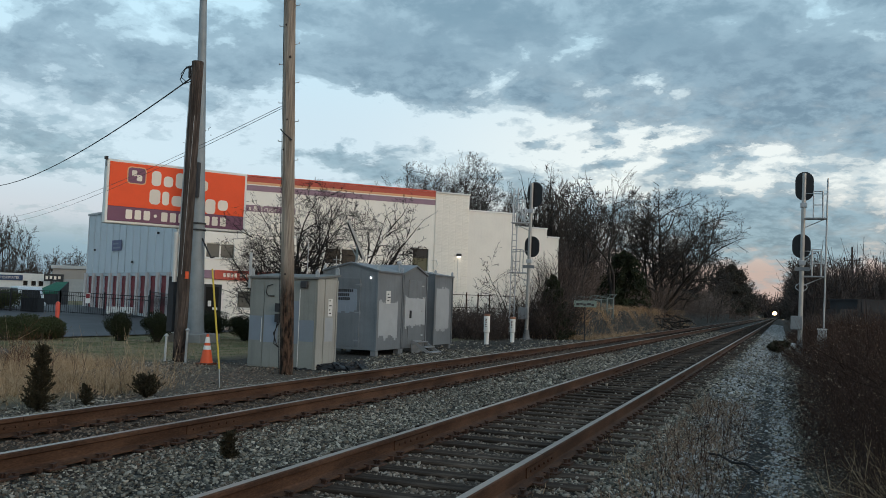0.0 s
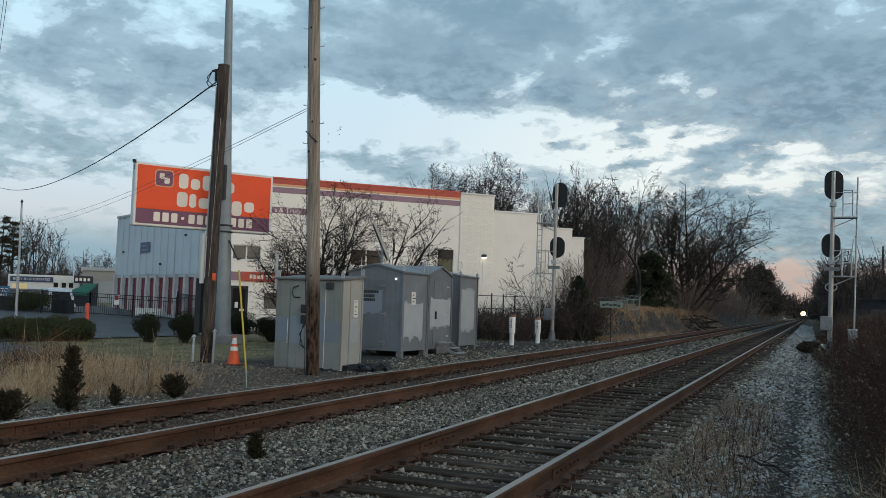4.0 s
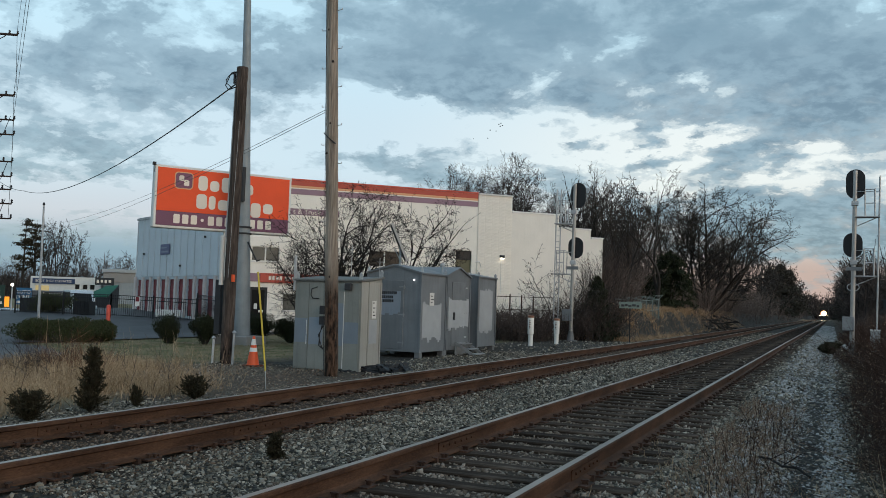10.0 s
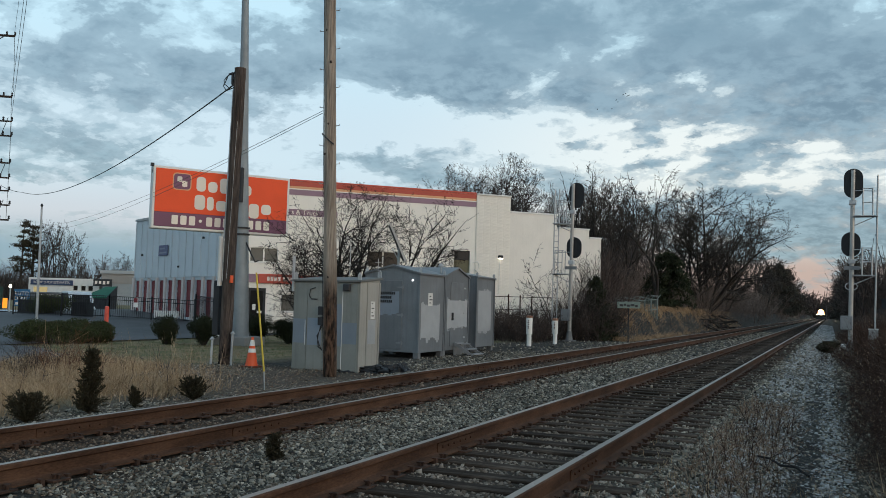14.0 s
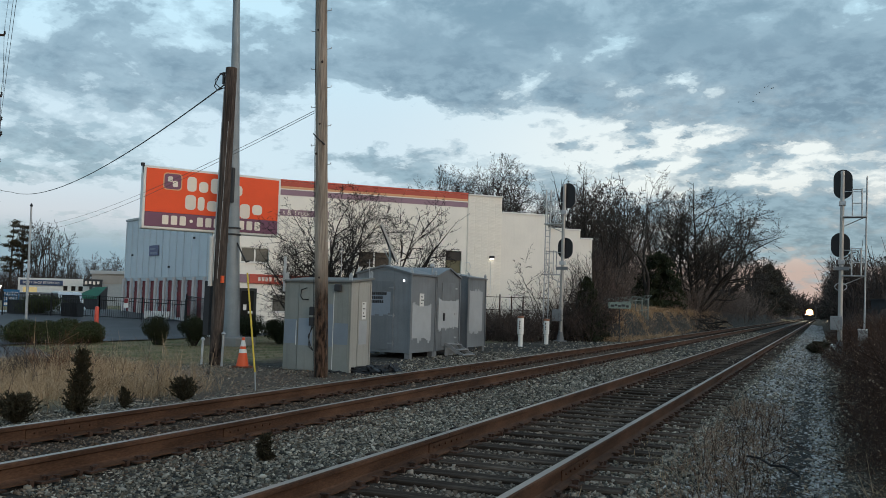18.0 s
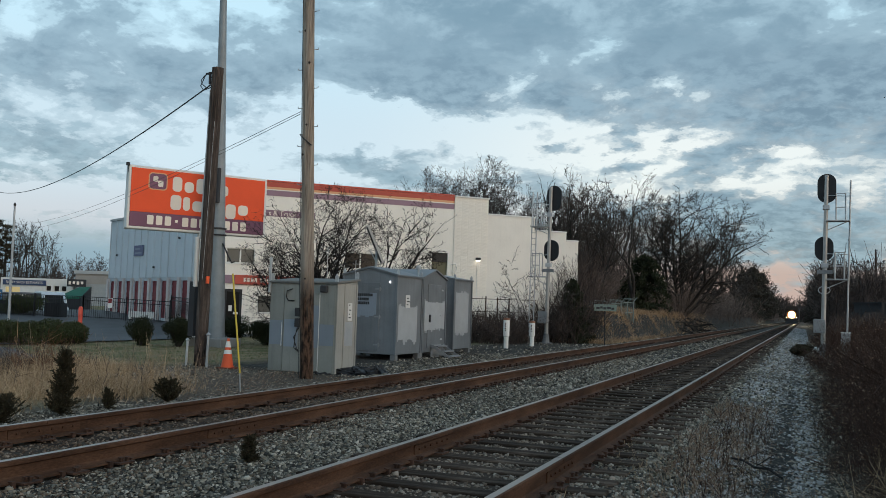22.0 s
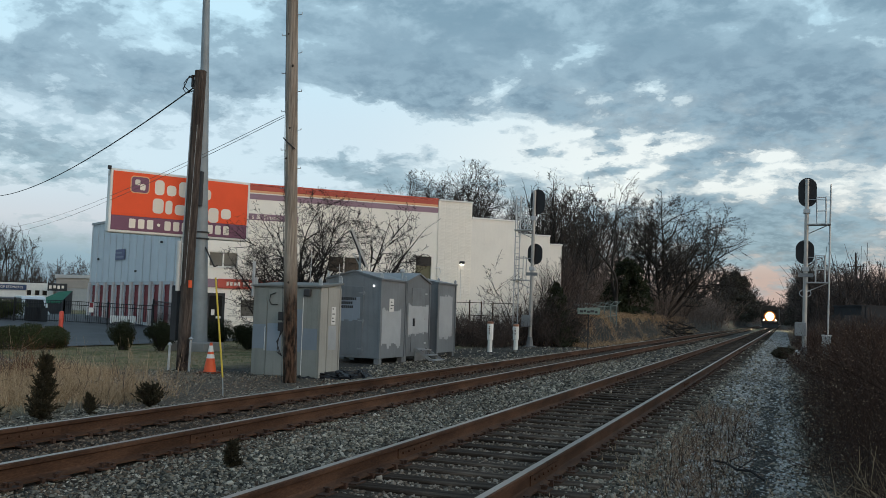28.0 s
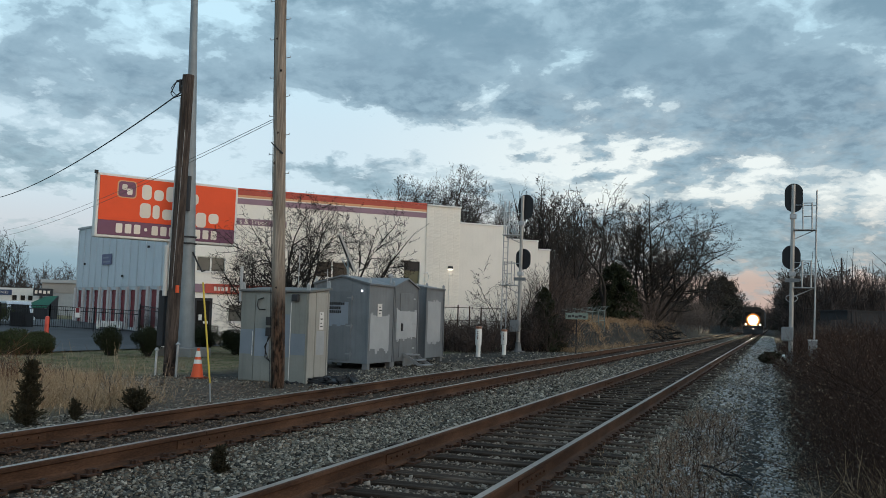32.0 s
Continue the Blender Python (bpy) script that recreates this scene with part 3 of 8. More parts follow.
M_RUSTY = surface("rusty_fastening", [(0.022, 0.012, 0.008), (0.055, 0.028, 0.018), (0.11, 0.055, 0.035)], 0.9, 9, 90, 0.3)
JOINT = joint_shape().mesh("joint_bar", M_RAIL)


def tie_rows(x, first):
    """Where the ties of a track lie along the line."""
    rng = random.Random(int(-x * 100) + 7)
    ys = [first]
    while ys[-1] < 420:
        ys.append(ys[-1] + 0.505 + rng.uniform(-0.03, 0.03))
    return np.array(ys)


TIES = {TRACKS[0]: tie_rows(TRACKS[0], -11.927), TRACKS[1]: tie_rows(TRACKS[1], -11.827)}


def track(x, label, joints, last_single, sunk=0.0):
    root = thing("railway_track", label, "railway track", x, 0, 0, group="main line tracks", kind="structure")
    rng = random.Random(int(-x * 100))
    for side, jy in ((1, joints[0]), (-1, joints[1])):
        cuts = [-40] + [jy + 11.9 * k for k in range(-1, 5)] + [900]
        for k, (a, b) in enumerate(zip(cuts, cuts[1:])):
            body, top = rail_shapes(a + 0.004, b - 0.004)
            m = pose(side * GAUGE / 2, 0, 0)
            rail = part("rail", body, M_RAIL, root, m=m)
            part("running_surface", top, M_SHINE, rail, "polished strip along the rail head")
        for k in range(-1, 5):
            part("joint_bar", JOINT, M_RAIL, root, m=pose(side * GAUGE / 2, jy + 11.9 * k, 0))
    far, plates = Shape(), Shape()
    for y in TIES[x]:
        if y < last_single:
            part("tie", TIE_MESHES[rng.randrange(5)], M_TIE, root, m=pose(rng.uniform(-0.05, 0.05), y, rng.uniform(-0.006, 0.008) - sunk, 0, 0, rng.uniform(-1.2, 1.2)))
        else:
            far.box(-1.3, 1.3, y - 0.105, y + 0.105, -0.1, 0.028)
        if y < 46:
            for sx in (-1, 1):
                c = sx * GAUGE / 2
                plates.box(c - 0.16, c + 0.16, y - 0.09, y + 0.09, 0.024, 0.040)
                for dx in (-0.10, 0.10, 0.125):
                    dy = rng.uniform(-0.05, 0.05)
                    plates.box(c + dx - 0.012, c + dx + 0.012, y + dy - 0.012, y + dy + 0.012, 0.03, 0.068)
                    plates.box(c + dx - 0.022, c + dx + 0.022, y + dy - 0.018, y + dy + 0.018, 0.066, 0.078)
                for dy in (-0.13, 0.13):
                    if rng.random() < 0.7:
                        plates.box(c + 0.03, c + 0.10, y + dy - 0.02, y + dy + 0.02, 0.0, 0.055)
    tagged(part("far_ties", far, M_TIE, root), kind="stuff")
    tagged(part("tie_plates_and_spikes", plates, M_RUSTY, root), kind="stuff")
    return root


track(TRACKS[0], "rusty rails on dark timber ties in grey ballast", (7.6, 8.25), 62)
track(TRACKS[1], "rusty rails on half-buried ties in grey ballast", (7.95, 6.8), 50, 0.03)


def stones(name, count, area, size, seed, mat, sink=0.25, keep=None):
    """Loose crushed stones: rough eight-sided lumps lying on the ground."""
    rng = np.random.default_rng(seed)
    x0, x1, y0, y1 = area
    x, y = rng.uniform(x0, x1, count), y0 + (y1 - y0) * rng.random(count)
    if keep is not None:
        ok = keep(x, y, rng)
        x, y = x[ok], y[ok]
    c = len(x)
    base = np.array([(-1, -1, -1), (1, -1, -1), (1, 1, -1), (-1, 1, -1), (-1, -1, 1), (1, -1, 1), (1, 1, 1), (-1, 1, 1)], float) * 0.72
    v = base[None] * rng.uniform(0.5, 1.25, (c, 8, 1)) + rng.uniform(-0.28, 0.28, (c, 8, 3))
    s = rng.uniform(*size, c) * (0.7 + 0.6 * rng.random(c) ** 3)
    v *= s[:, None, None] * np.stack([np.ones(c), rng.uniform(0.45, 0.95, c), rng.uniform(0.4, 0.75, c)], 1)[:, None, :]
    b = rng.normal(0, 0.45, c)
    cb, sb = np.cos(b)[:, None], np.sin(b)[:, None]
    v = np.stack([v[..., 0] * cb - v[..., 2] * sb, v[..., 1], v[..., 0] * sb + v[..., 2] * cb], 2)
    a = rng.uniform(0, 6.283, c)
    ca, sa = np.cos(a)[:, None], np.sin(a)[:, None]
    vx, vy = v[..., 0] * ca - v[..., 1] * sa, v[..., 0] * sa + v[..., 1] * ca
    z = height(x, y) + s * rng.uniform(-sink, 0.5, c)
    v = np.stack([vx + x[:, None], vy + y[:, None], v[..., 2] + z[:, None]], 2).reshape(-1, 3)
    f = np.array([(4, 5, 6, 7), (0, 1, 5, 4), (1, 2, 6, 5), (2, 3, 7, 6), (3, 0, 4, 7)])
    f = (f[None] + 8 * np.arange(c)[:, None, None]).reshape(-1, 4)
    return tagged(new(name, raw(name, v, f, mat)), "loose crushed grey stone ballast round the tracks", "ballast", kind="stuff")


def off_rails(x, y, rng):
    ok = np.ones(len(x), bool)
    for t in TRACKS:
        for s in (-1, 1):
            ok &= np.abs(x - t - s * GAUGE / 2) > 0.10
        ok &= np.abs(x - t) > 0.72
        # beside the rails the stone lies between the tie ends
        ok &= (np.abs(x - t) > 1.28) | (rng.random(len(x)) < (0.45 if t == TRACKS[0] else 0.7))
    edge = np.where(x < -8.4, 0.25 + 0.75 * step(-11.5, -8.4, x), 1.0) * np.where(x > -1.2, 0.35 + 0.65 * step(0.7, -0.6, x), 1.0)
    return ok & (rng.random(len(x)) < edge)


def between_rails(x, y, rng):
    """Stone fills the cribs; only a few lie on the ties."""
    ok = np.zeros(len(x), bool)
    for t in TRACKS:
        ys = TIES[t]
        gap = np.abs(ys[np.clip(np.searchsorted(ys, y) - 1, 0, len(ys) - 2)[:, None] + np.array([[0, 1]])] - y[:, None]).min(1)
        crib = (gap > 0.115) | (rng.random(len(x)) < (0.12 if t == TRACKS[0] else 0.45))
        ok |= crib & (np.abs(x - t) < 0.66)
        ok |= crib & (np.abs(x - t) > 0.84) & (np.abs(x - t) < 1.4) & (rng.random(len(x)) < 0.8)
    return ok


def by_case(x, y):
    """Trodden dirt between the cone, the stepped pole and the rails, with less stone."""
    return step(-8.7, -9.3, x) * step(10.2, 11.2, y) * step(18.6, 17.2, y)


def sparse(x, y, rng):
    return off_rails(x, y, rng) & (rng.random(len(x)) < 1 - 0.92 * by_case(x, y))


stones("worn_ballast", 7500, (-4.25, -1.3, 14, 32), (0.018, 0.036), 13, M_STONE_WORN, 0.5, keep=between_rails)
stones("dirty_ballast", 9500, (-7.9, -4.9, 14, 32), (0.018, 0.036), 14, M_STONE_BROWN, 0.5, keep=between_rails)
stones("worn_ballast", 22000, (-4.25, -1.3, 4.8, 14), (0.013, 0.028), 4, M_STONE_WORN, 0.5, keep=between_rails)
stones("dirty_ballast", 23000, (-7.9, -4.9, 4.8, 14), (0.012, 0.026), 15, M_STONE_BROWN, 0.5, keep=between_rails)
stones("ballast", 74000, (-10.0, 0.8, 4.8, 11.0), (0.0125, 0.027), 1, M_STONE, keep=sparse)
stones("ballast", 38000, (-10.5, 0.8, 11.0, 16.5), (0.0155, 0.031), 21, M_STONE, keep=sparse)
stones("ballast", 32000, (-11.5, 0.8, 16.5, 30), (0.024, 0.044), 2, M_STONE, keep=sparse)
stones("ballast", 17000, (-13.5, 0.9, 30, 75), (0.034, 0.062), 3, M_STONE, keep=off_rails)
stones("ballast", 4000, (-10.0, 0.9, -7, 4.8), (0.022, 0.046), 11, M_STONE, keep=off_rails)
stones("dirty_ballast", 3000, (-7.9, -1.3, -7, 4.8), (0.020, 0.040), 12, M_STONE_BROWN, 0.2, keep=between_rails)
stones("pale_ballast", 9000, (-1.25, 0.25, 4.8, 16), (0.014, 0.029), 5, M_STONE_PALE, 0.0, keep=lambda x, y, rng: rng.random(len(x)) < step(-1.3, -0.6, x) * step(0.3, 0.0, x))
stones("pale_ballast", 3600, (-1.3, 0.3, 60, 150), (0.045, 0.09), 8, M_STONE_PALE, 0.0)
stones("pale_ballast", 7000, (-1.3, 0.2, 16, 60), (0.024, 0.046), 6, M_STONE_PALE, 0.0, keep=lambda x, y, rng: rng.random(len(x)) < step(-1.4, -0.9, x) * step(0.25, -0.1, x))
stones("fine_gravel", 9000, (-15.5, -11.0, 13.2, 18.6), (0.010, 0.026), 7, M_STONE, 0.2, keep=lambda x, y, rng: rng.random(len(x)) < step(-15.8, -13.8, x) * step(-10.8, -11.6, x) * (0.45 + 0.55 * (np.sin(x * 2.1 + y) > -0.2)))

# ---------------------------------------------------------------- poles and wires


def wire(name, a, b, sag, r, label, group=""):
    a, b = Vector(a), Vector(b)
    pts = [a.lerp(b, i / 24) - Vector((0, 0, sag * 4 * (i / 24) * (1 - i / 24))) for i in range(25)]
    return solo(name, Shape().path(pts, r, 5), M_BLACK, label, "cable", group=group)


def wood_pole(base, lean, length, r0, r1, mat, label):
    root = thing("utility_pole", label, "utility pole", *base)
    s = Shape()
    g = np.random.default_rng(int(r0 * 1000))
    top = np.array(lean) * length
    k, n = 60, 44
    groove = g.normal(0, 0.012, (k + 1, n))
    for i in range(1, k + 1):
        groove[i] = 0.93 * groove[i - 1] + 0.37 * groove[i]
    split = g.random(n) < 0.16
    vs = []
    for i in range(k + 1):
        t = i / k
        c = top * t + np.array([0.012 * math.sin(3.1 * t + r0 * 9), 0.012 * math.cos(4.3 * t), 0])
        r = (r0 + (r1 - r0) * t) * (1 + groove[i] * 2.2 - 0.035 * split * (0.4 + 0.6 * np.sin(5 * t + np.arange(n))))
        a = 2 * np.pi * np.arange(n) / n
        vs += [tuple(v) for v in np.stack([c[0] + np.cos(a) * r, c[1] + np.sin(a) * r, np.full(n, c[2])], 1)]
    fs = [(j * n + i, j * n + (i + 1) % n, (j + 1) * n + (i + 1) % n, (j + 1) * n + i) for j in range(k) for i in range(n)]
    s.add(vs, fs + [tuple(range(n - 1, -1, -1)), tuple(range(k * n, (k + 1) * n))])
    part("shaft", s, mat, root)
    return root, lambda z: Vector(lean) * (z / lean[2])


# the stepped pole beside the first equipment case
P2, at2 = wood_pole((-10.08, 16.61, -0.17), (0.0037, -0.0665, 1.0), 12.2, 0.152, 0.102, M_POLE_A, "weathered brown wooden utility pole with climbing steps")
for i in range(22):
    z = 3.0 + 0.42 * i
    side = -1 if i % 2 else 1
    c = at2(z)
    part("climbing_step", Shape().tube(c + Vector((0.10 * side, 0, 0)), c + Vector((0.25 * side, -0.02, 0)), 0.008, 0.008, 6).tube(c + Vector((0.25 * side, -0.02, -0.004)), c + Vector((0.25 * side, -0.02, 0.035)), 0.008, 0.008, 6), M_GALV, P2)
for z, a in ((5.55, 0.3), (4.9, -0.6), (6.9, 1.0), (7.6, -0.2), (2.2, 0.4)):
    c = at2(z)
    part("knot", Shape().lathe([(0.012, -0.028), (0.028, 0), (0.012, 0.028)], 8, (c.x + 0.10 * math.sin(a), c.y - 0.12)), M_POLE_DARK, P2, m=pose(0, 0, z))
band = [at2(5.35) + Vector((-0.15, -0.09, 0.0)), at2(5.25) + Vector((-0.02, -0.165, 0)), at2(5.1) + Vector((0.15, -0.10, 0))]
part("strap", Shape().path(band, 0.014), M_CHAR, P2)
part("ground_wire", Shape().path([at2(z) + Vector((-0.155 + 0.002 * z, -0.04, 0)) for z in (0, 1.2, 2.6, 4, 6, 9)], 0.007, 5), M_CHAR, P2)

# the leaning cut-off pole
P1, at1 = wood_pole((-13.905, 17.83, -0.20), (0.0577, -0.0497, 1.0), 7.46, 0.152, 0.138, M_POLE_B, "dark leaning wooden utility pole, cut off at the top")
part("cable_guard", Shape().box(-0.33, -0.16, -0.10, 0.05, 0.78, 2.15), M_CHAR, P1, "dark wooden board fixed to the pole", 0.01)
for dx, h in ((-0.30, 0.66), (0.32, 0.82)):
    part("conduit", Shape().tube((dx, -0.12, 0.0), (dx, -0.10, h), 0.03, 0.03, 10).lathe([(0.04, h), (0.06, h + 0.02), (0.01, h + 0.08)], 10, (dx, -0.10)), M_GALV, P1, "grey-white conduit at the foot")
part("riser_pipe", Shape().tube((-0.081, -0.192, 2.02), (-0.031, -0.264, 3.22), 0.060, 0.060, 12).lathe([(0.062, 3.2), (0.066, 3.22), (0.05, 3.25)], 12, (-0.031, -0.264)), M_WHITE, P1, "white plastic riser pipe", smooth=True)
part("riser_pipe", Shape().tube(at1(3.2) + Vector((-0.128, -0.098, 0)), at1(6.9) + Vector((-0.12, -0.092, 0)), 0.024, 0.024, 8), M_GALV, P1, "thin grey conduit running up the pole", smooth=True)
part("marker_tape", Shape().box(0.25, 0.29, -0.22, -0.13, 2.10, 2.28), M_CONE, P1, "bright orange tag")
c = at1(7.3)
part("insulator_bracket", Shape().tube(c + Vector((-0.05, -0.05, 0.05)), c + Vector((-0.30, -0.08, 0.02)), 0.03, 0.02, 8).tube(c + Vector((-0.18, -0.08, 0.05)), c + Vector((-0.18, -0.08, -0.25)), 0.035, 0.03, 8), M_CHAR, P1)
loop = [c + Vector((-0.26 - 0.13 * math.sin(a) + 0.05 * math.sin(3 * a), -0.09, -0.16 + 0.20 * math.cos(a))) for a in np.linspace(0, 6.28, 14)]
part("cable_loop", Shape().path(loop, 0.011, 5), M_BLACK, P1)
part("cable_loop", Shape().path([c + Vector((-0.08, -0.09, 0.05)), c + Vector((-0.30, -0.1, -0.02)), c + Vector((-0.44, -0.1, -0.28)), c + Vector((-0.34, -0.1, -0.40)), c + Vector((-0.10, -0.1, -0.34))], 0.014, 5), M_BLACK, P1)
part("wire_riser", Shape().path([at1(z) + Vector((0.06 + 0.004 * z, -0.2 + 0.012 * z, 0)) for z in (2.2, 4.0, 5.2, 6.1)], 0.006, 5), M_GALV, P1)

# the tall tapered steel pole behind it
SP = thing("steel_pole", "tall tapered grey galvanised steel utility pole", "utility pole", -21.16, 28.1, -0.3)
part("shaft", Shape().add(*(lambda n, L: ([(math.cos(2 * math.pi * i / n) * r + 0.0136 * z, math.sin(2 * math.pi * i / n) * r - 0.062 * z, z) for z, r in L for i in range(n)],
     [(j * n + i, j * n + (i + 1) % n, (j + 1) * n + (i + 1) % n, (j + 1) * n + i) for j in range(len(L) - 1) for i in range(n)]))(12, [(0.1, 0.34), (4, 0.275), (8, 0.205), (13, 0.14), (17, 0.105)])), M_POLE_STEEL, SP, smooth=True)
part("footing", Shape().box(-0.75, 0.75, -0.7, 0.6, -0.2, 0.34), M_CONC, SP, "low concrete footing", 0.03)
for z in (4.3, 4.55):
    part("band", Shape().lathe([(0.315, z), (0.325, z + 0.03), (0.315, z + 0.06)], 14, (0.0136 * z, -0.062 * z)), M_CHAR, SP)
part("cable_hook", Shape().path([(0.32, -0.3, 4.0), (0.62, -0.35, 3.55), (0.85, -0.4, 3.25), (1.0, -0.4, 3.3)], 0.03, 6), M_BLACK, SP)
part("box", Shape().box(0.1, 0.32, -0.75, -0.6, 5.55, 6.9), M_CHAR, SP, "narrow dark cable box", 0.02)

wire("overhead_cable", (-13.47, 17.20, 6.78), (-55.9, 46.7, 9.1), 1.05, 0.019, "thick black overhead cable sagging from the cut pole")
wire("overhead_cable", (-55.9, 46.7, 9.1), (-61.4, 48.4, 10.6), 0.25, 0.019, "short black cable tied to the power pole")
for dz in (0.0, 0.2):
    wire("overhead_wire", (-10.12, 16.02, 5.60 + dz * 0.25), (-76.8, 63.6, 8.2 + 3 * dz), 1.25, 0.0065, "thin black overhead wire strung past the sign", "thin wires")


def transmission_pole():
    root = thing("transmission_pole", "tall dark wooden power pole carrying many crossarms", "power pole", -63.2, 47.37, 0.4)
    part("shaft", Shape().tube((0, 0, 0), (0, 0, 26), 0.24, 0.15, 10), M_POLE_DARK, root, smooth=True)
    u = Vector((0.84, 0.54, 0))
    for z, reach in ((21.9, 3.15), (16.9, 3.2), (14.9, 3.3), (13.7, 3.35), (11.5, 3.35), (10.3, 3.35), (9.25, 3.4), (8.1, 3.5), (6.9, 3.5)):
        arm = part("crossarm", Shape().tube(u * -reach + Vector((0, 0, z)), u * reach + Vector((0, 0, z)), 0.10 if z > 16 else 0.07, 0.10 if z > 16 else 0.07, 6), M_POLE_DARK, root)
        for s in (-1, -0.55, 0.8, 1):
            c = u * reach * s
            part("insulator", Shape().lathe([(0.05, z + 0.06), (0.10, z + 0.12), (0.05, z + 0.2), (0.09, z + 0.28), (0.04, z + 0.36)], 8, (c.x, c.y)), M_CHAR, arm)
        part("brace", Shape().tube(u * 0.72 * reach + Vector((0, 0, z - 0.1)), Vector((0, 0, z - 1.6)), 0.04, 0.04, 5), M_POLE_DARK, root)
    for z, r in ((13.2, 0.32), (9.5, 0.36), (6.5, 0.3)):
        c = u * 1.5
        part("drop_cable", Shape().path([c * 2 + Vector((0, 0, z + 2)), c * 1.7 + Vector((0, 0, z + 0.6)), c * 1.2 + Vector((0, 0, z - 0.4)), Vector((0.2, 0.1, z - 1.2))], 0.025, 5), M_BLACK, root)
    part("transformer", Shape().lathe([(0.26, 10.2), (0.3, 10.3), (0.3, 11.0), (0.22, 11.1)], 12, (0.45, -0.2)), M_GALV, root)
    part("transformer", Shape().lathe([(0.26, 8.0), (0.3, 8.1), (0.3, 8.8), (0.22, 8.9)], 12, (0.4, 0.35)), M_GALV, root)
    for k, (z, reach, r) in enumerate(((21.9, 3.15, 0.012), (16.9, 3.2, 0.014), (14.9, 3.3, 0.014), (11.5, 3.35, 0.014))):
        c = u * (reach - 0.05)
        part("riser_wire", Shape().tube(c + Vector((0, 0, z + 0.3)), u * 3.3 + Vector((0, 0, z - 4.6)), 0.018, 0.018, 5), M_CHAR, root)
        if k < 3:
            wire("power_line", (-63.2 + c.x, 47.37 + c.y, 0.75 + z), (-17.68 + 0.08 * k, 15.11 + 0.035 * k, 17.5), 0.0, r, "dark power line running overhead", "power lines")


transmission_pole()

# ---------------------------------------------------------------- signals


def signal(x, y, z, side, lean, off=0.0, flat=False):
    """A two-headed colour-light signal seen from behind; the ladder stands on the given side."""
    root = thing("railway_signal", "silver signal mast with two black heads seen from behind", "railway signal", x, y, z, group="signals")
    L = lambda h: Vector((lean * h, -0.05 * lean * h, h))
    mast = part("mast", Shape().tube(L(0), L(8.0), 0.10, 0.085, 12), M_ALU, root, smooth=True)
    part("base_plate", Shape().box(-0.28, 0.28, -0.28, 0.28, 0, 0.05).lathe([(0.2, 0.05), (0.12, 0.5)], 10), surface("dull_leg_steel", tone((0.15, 0.155, 0.16), 0.2), 0.7), root)
    part("relay_box", Shape().box(-0.38, 0.10, -0.30, -0.10, 1.02, 1.62), M_CABLE_GREY, root, "grey metal relay box", 0.015, m=pose(*(L(0)), 0, 0, 0))
    ld = side * 0.98
    for h0, h1 in ((6.78, 8.08), (4.2, 5.28)):
        c = (h0 + h1) / 2
        w = 0.385
        hh = (h1 - h0) / 2
        out = [(w * math.cos(a), hh - w + w * math.sin(a)) for a in np.linspace(0, math.pi, 13)] + [(w * math.cos(a), -hh + w + w * math.sin(a)) for a in np.linspace(math.pi, 2 * math.pi, 13)]
        head = part("signal_head", Shape().prism(out, "y", 0.14, 0.19), M_BLACK, root, "black oval signal target", m=pose(lean * c + (0.02 if h0 > 6 else -0.04) + off, 0, c))
        part("lamp_housing", Shape().box(-0.14, 0.14, 0.19, 0.42, -hh * 0.75, hh * 0.75), M_BLACK, head, "", 0.03)
        for k in (-1, 0, 1):
            part("hood", Shape().tube((0, 0.42, k * hh * 0.45), (0, 0.66, k * hh * 0.45 - 0.02), 0.12, 0.12, 12, False), M_BLACK, head)
        part("clamp", Shape().box(-0.14, 0.14, -0.13, 0.14, h0 - 0.32, h0 - 0.12), M_GALV, root, "", 0.01, m=pose(lean * h0, 0, 0))
        # maintainer's platform and railing
        p0 = h0 - 0.84
        plat = part("platform", Shape().box(min(0.05 * side, ld), max(0.05 * side, ld), -0.22, 0.40, p0, p0 + 0.045), M_GALV, root, "", m=pose(lean * p0, 0, 0))
        part("bracket", Shape().tube((0.08 * side, 0, p0 - 0.38), (ld * 0.92, 0, p0), 0.022, 0.022, 6), M_GALV, plat)
        rail = Shape()
        a, b = side * 0.42, side * 0.80
        for xx in (a, b):
            rail.tube((xx, -0.2, p0), (xx, -0.2, p0 + 1.22), 0.024, 0.024, 6).tube((xx, 0.38, p0), (xx, 0.38, p0 + 1.22), 0.024, 0.024, 6)
            rail.tube((xx, -0.2, p0 + 1.22), (xx, 0.38, p0 + 1.22), 0.022, 0.022, 6)
        for hz in (0.6, 1.2):
            rail.tube((a, -0.2, p0 + hz), (b, -0.2, p0 + hz), 0.024, 0.024, 6)
        part("railing", rail, M_GALV, plat)
        part("stay", Shape().tube((0.0, 0, p0 + 1.15), (ld, 0.1, p0 + 1.12), 0.018, 0.018, 6), M_GALV, plat)
    lad = Shape()
    # one ladder stands square to the mast, the other along the line
    ends = ((0.0, 0.1), (-0.24 * side, 0.1)) if flat else ((0.0, -0.02), (0.0, 0.38))
    for dx, dy in ends:
        lad.tube((ld + dx - 0.02 * side, dy, 0.0), (ld + dx + lean * 7.5, dy - 0.05 * lean, 7.75), 0.032, 0.032, 6)
    ladder = part("ladder", lad, M_GALV, root)
    for k in range(25):
        h = 0.25 + 0.3 * k
        part("rung", Shape().tube((ld + ends[0][0] - 0.02 * side + lean * h, ends[0][1], h), (ld + ends[1][0] - 0.02 * side + lean * h, ends[1][1], h), 0.016, 0.016, 5), M_GALV, ladder)
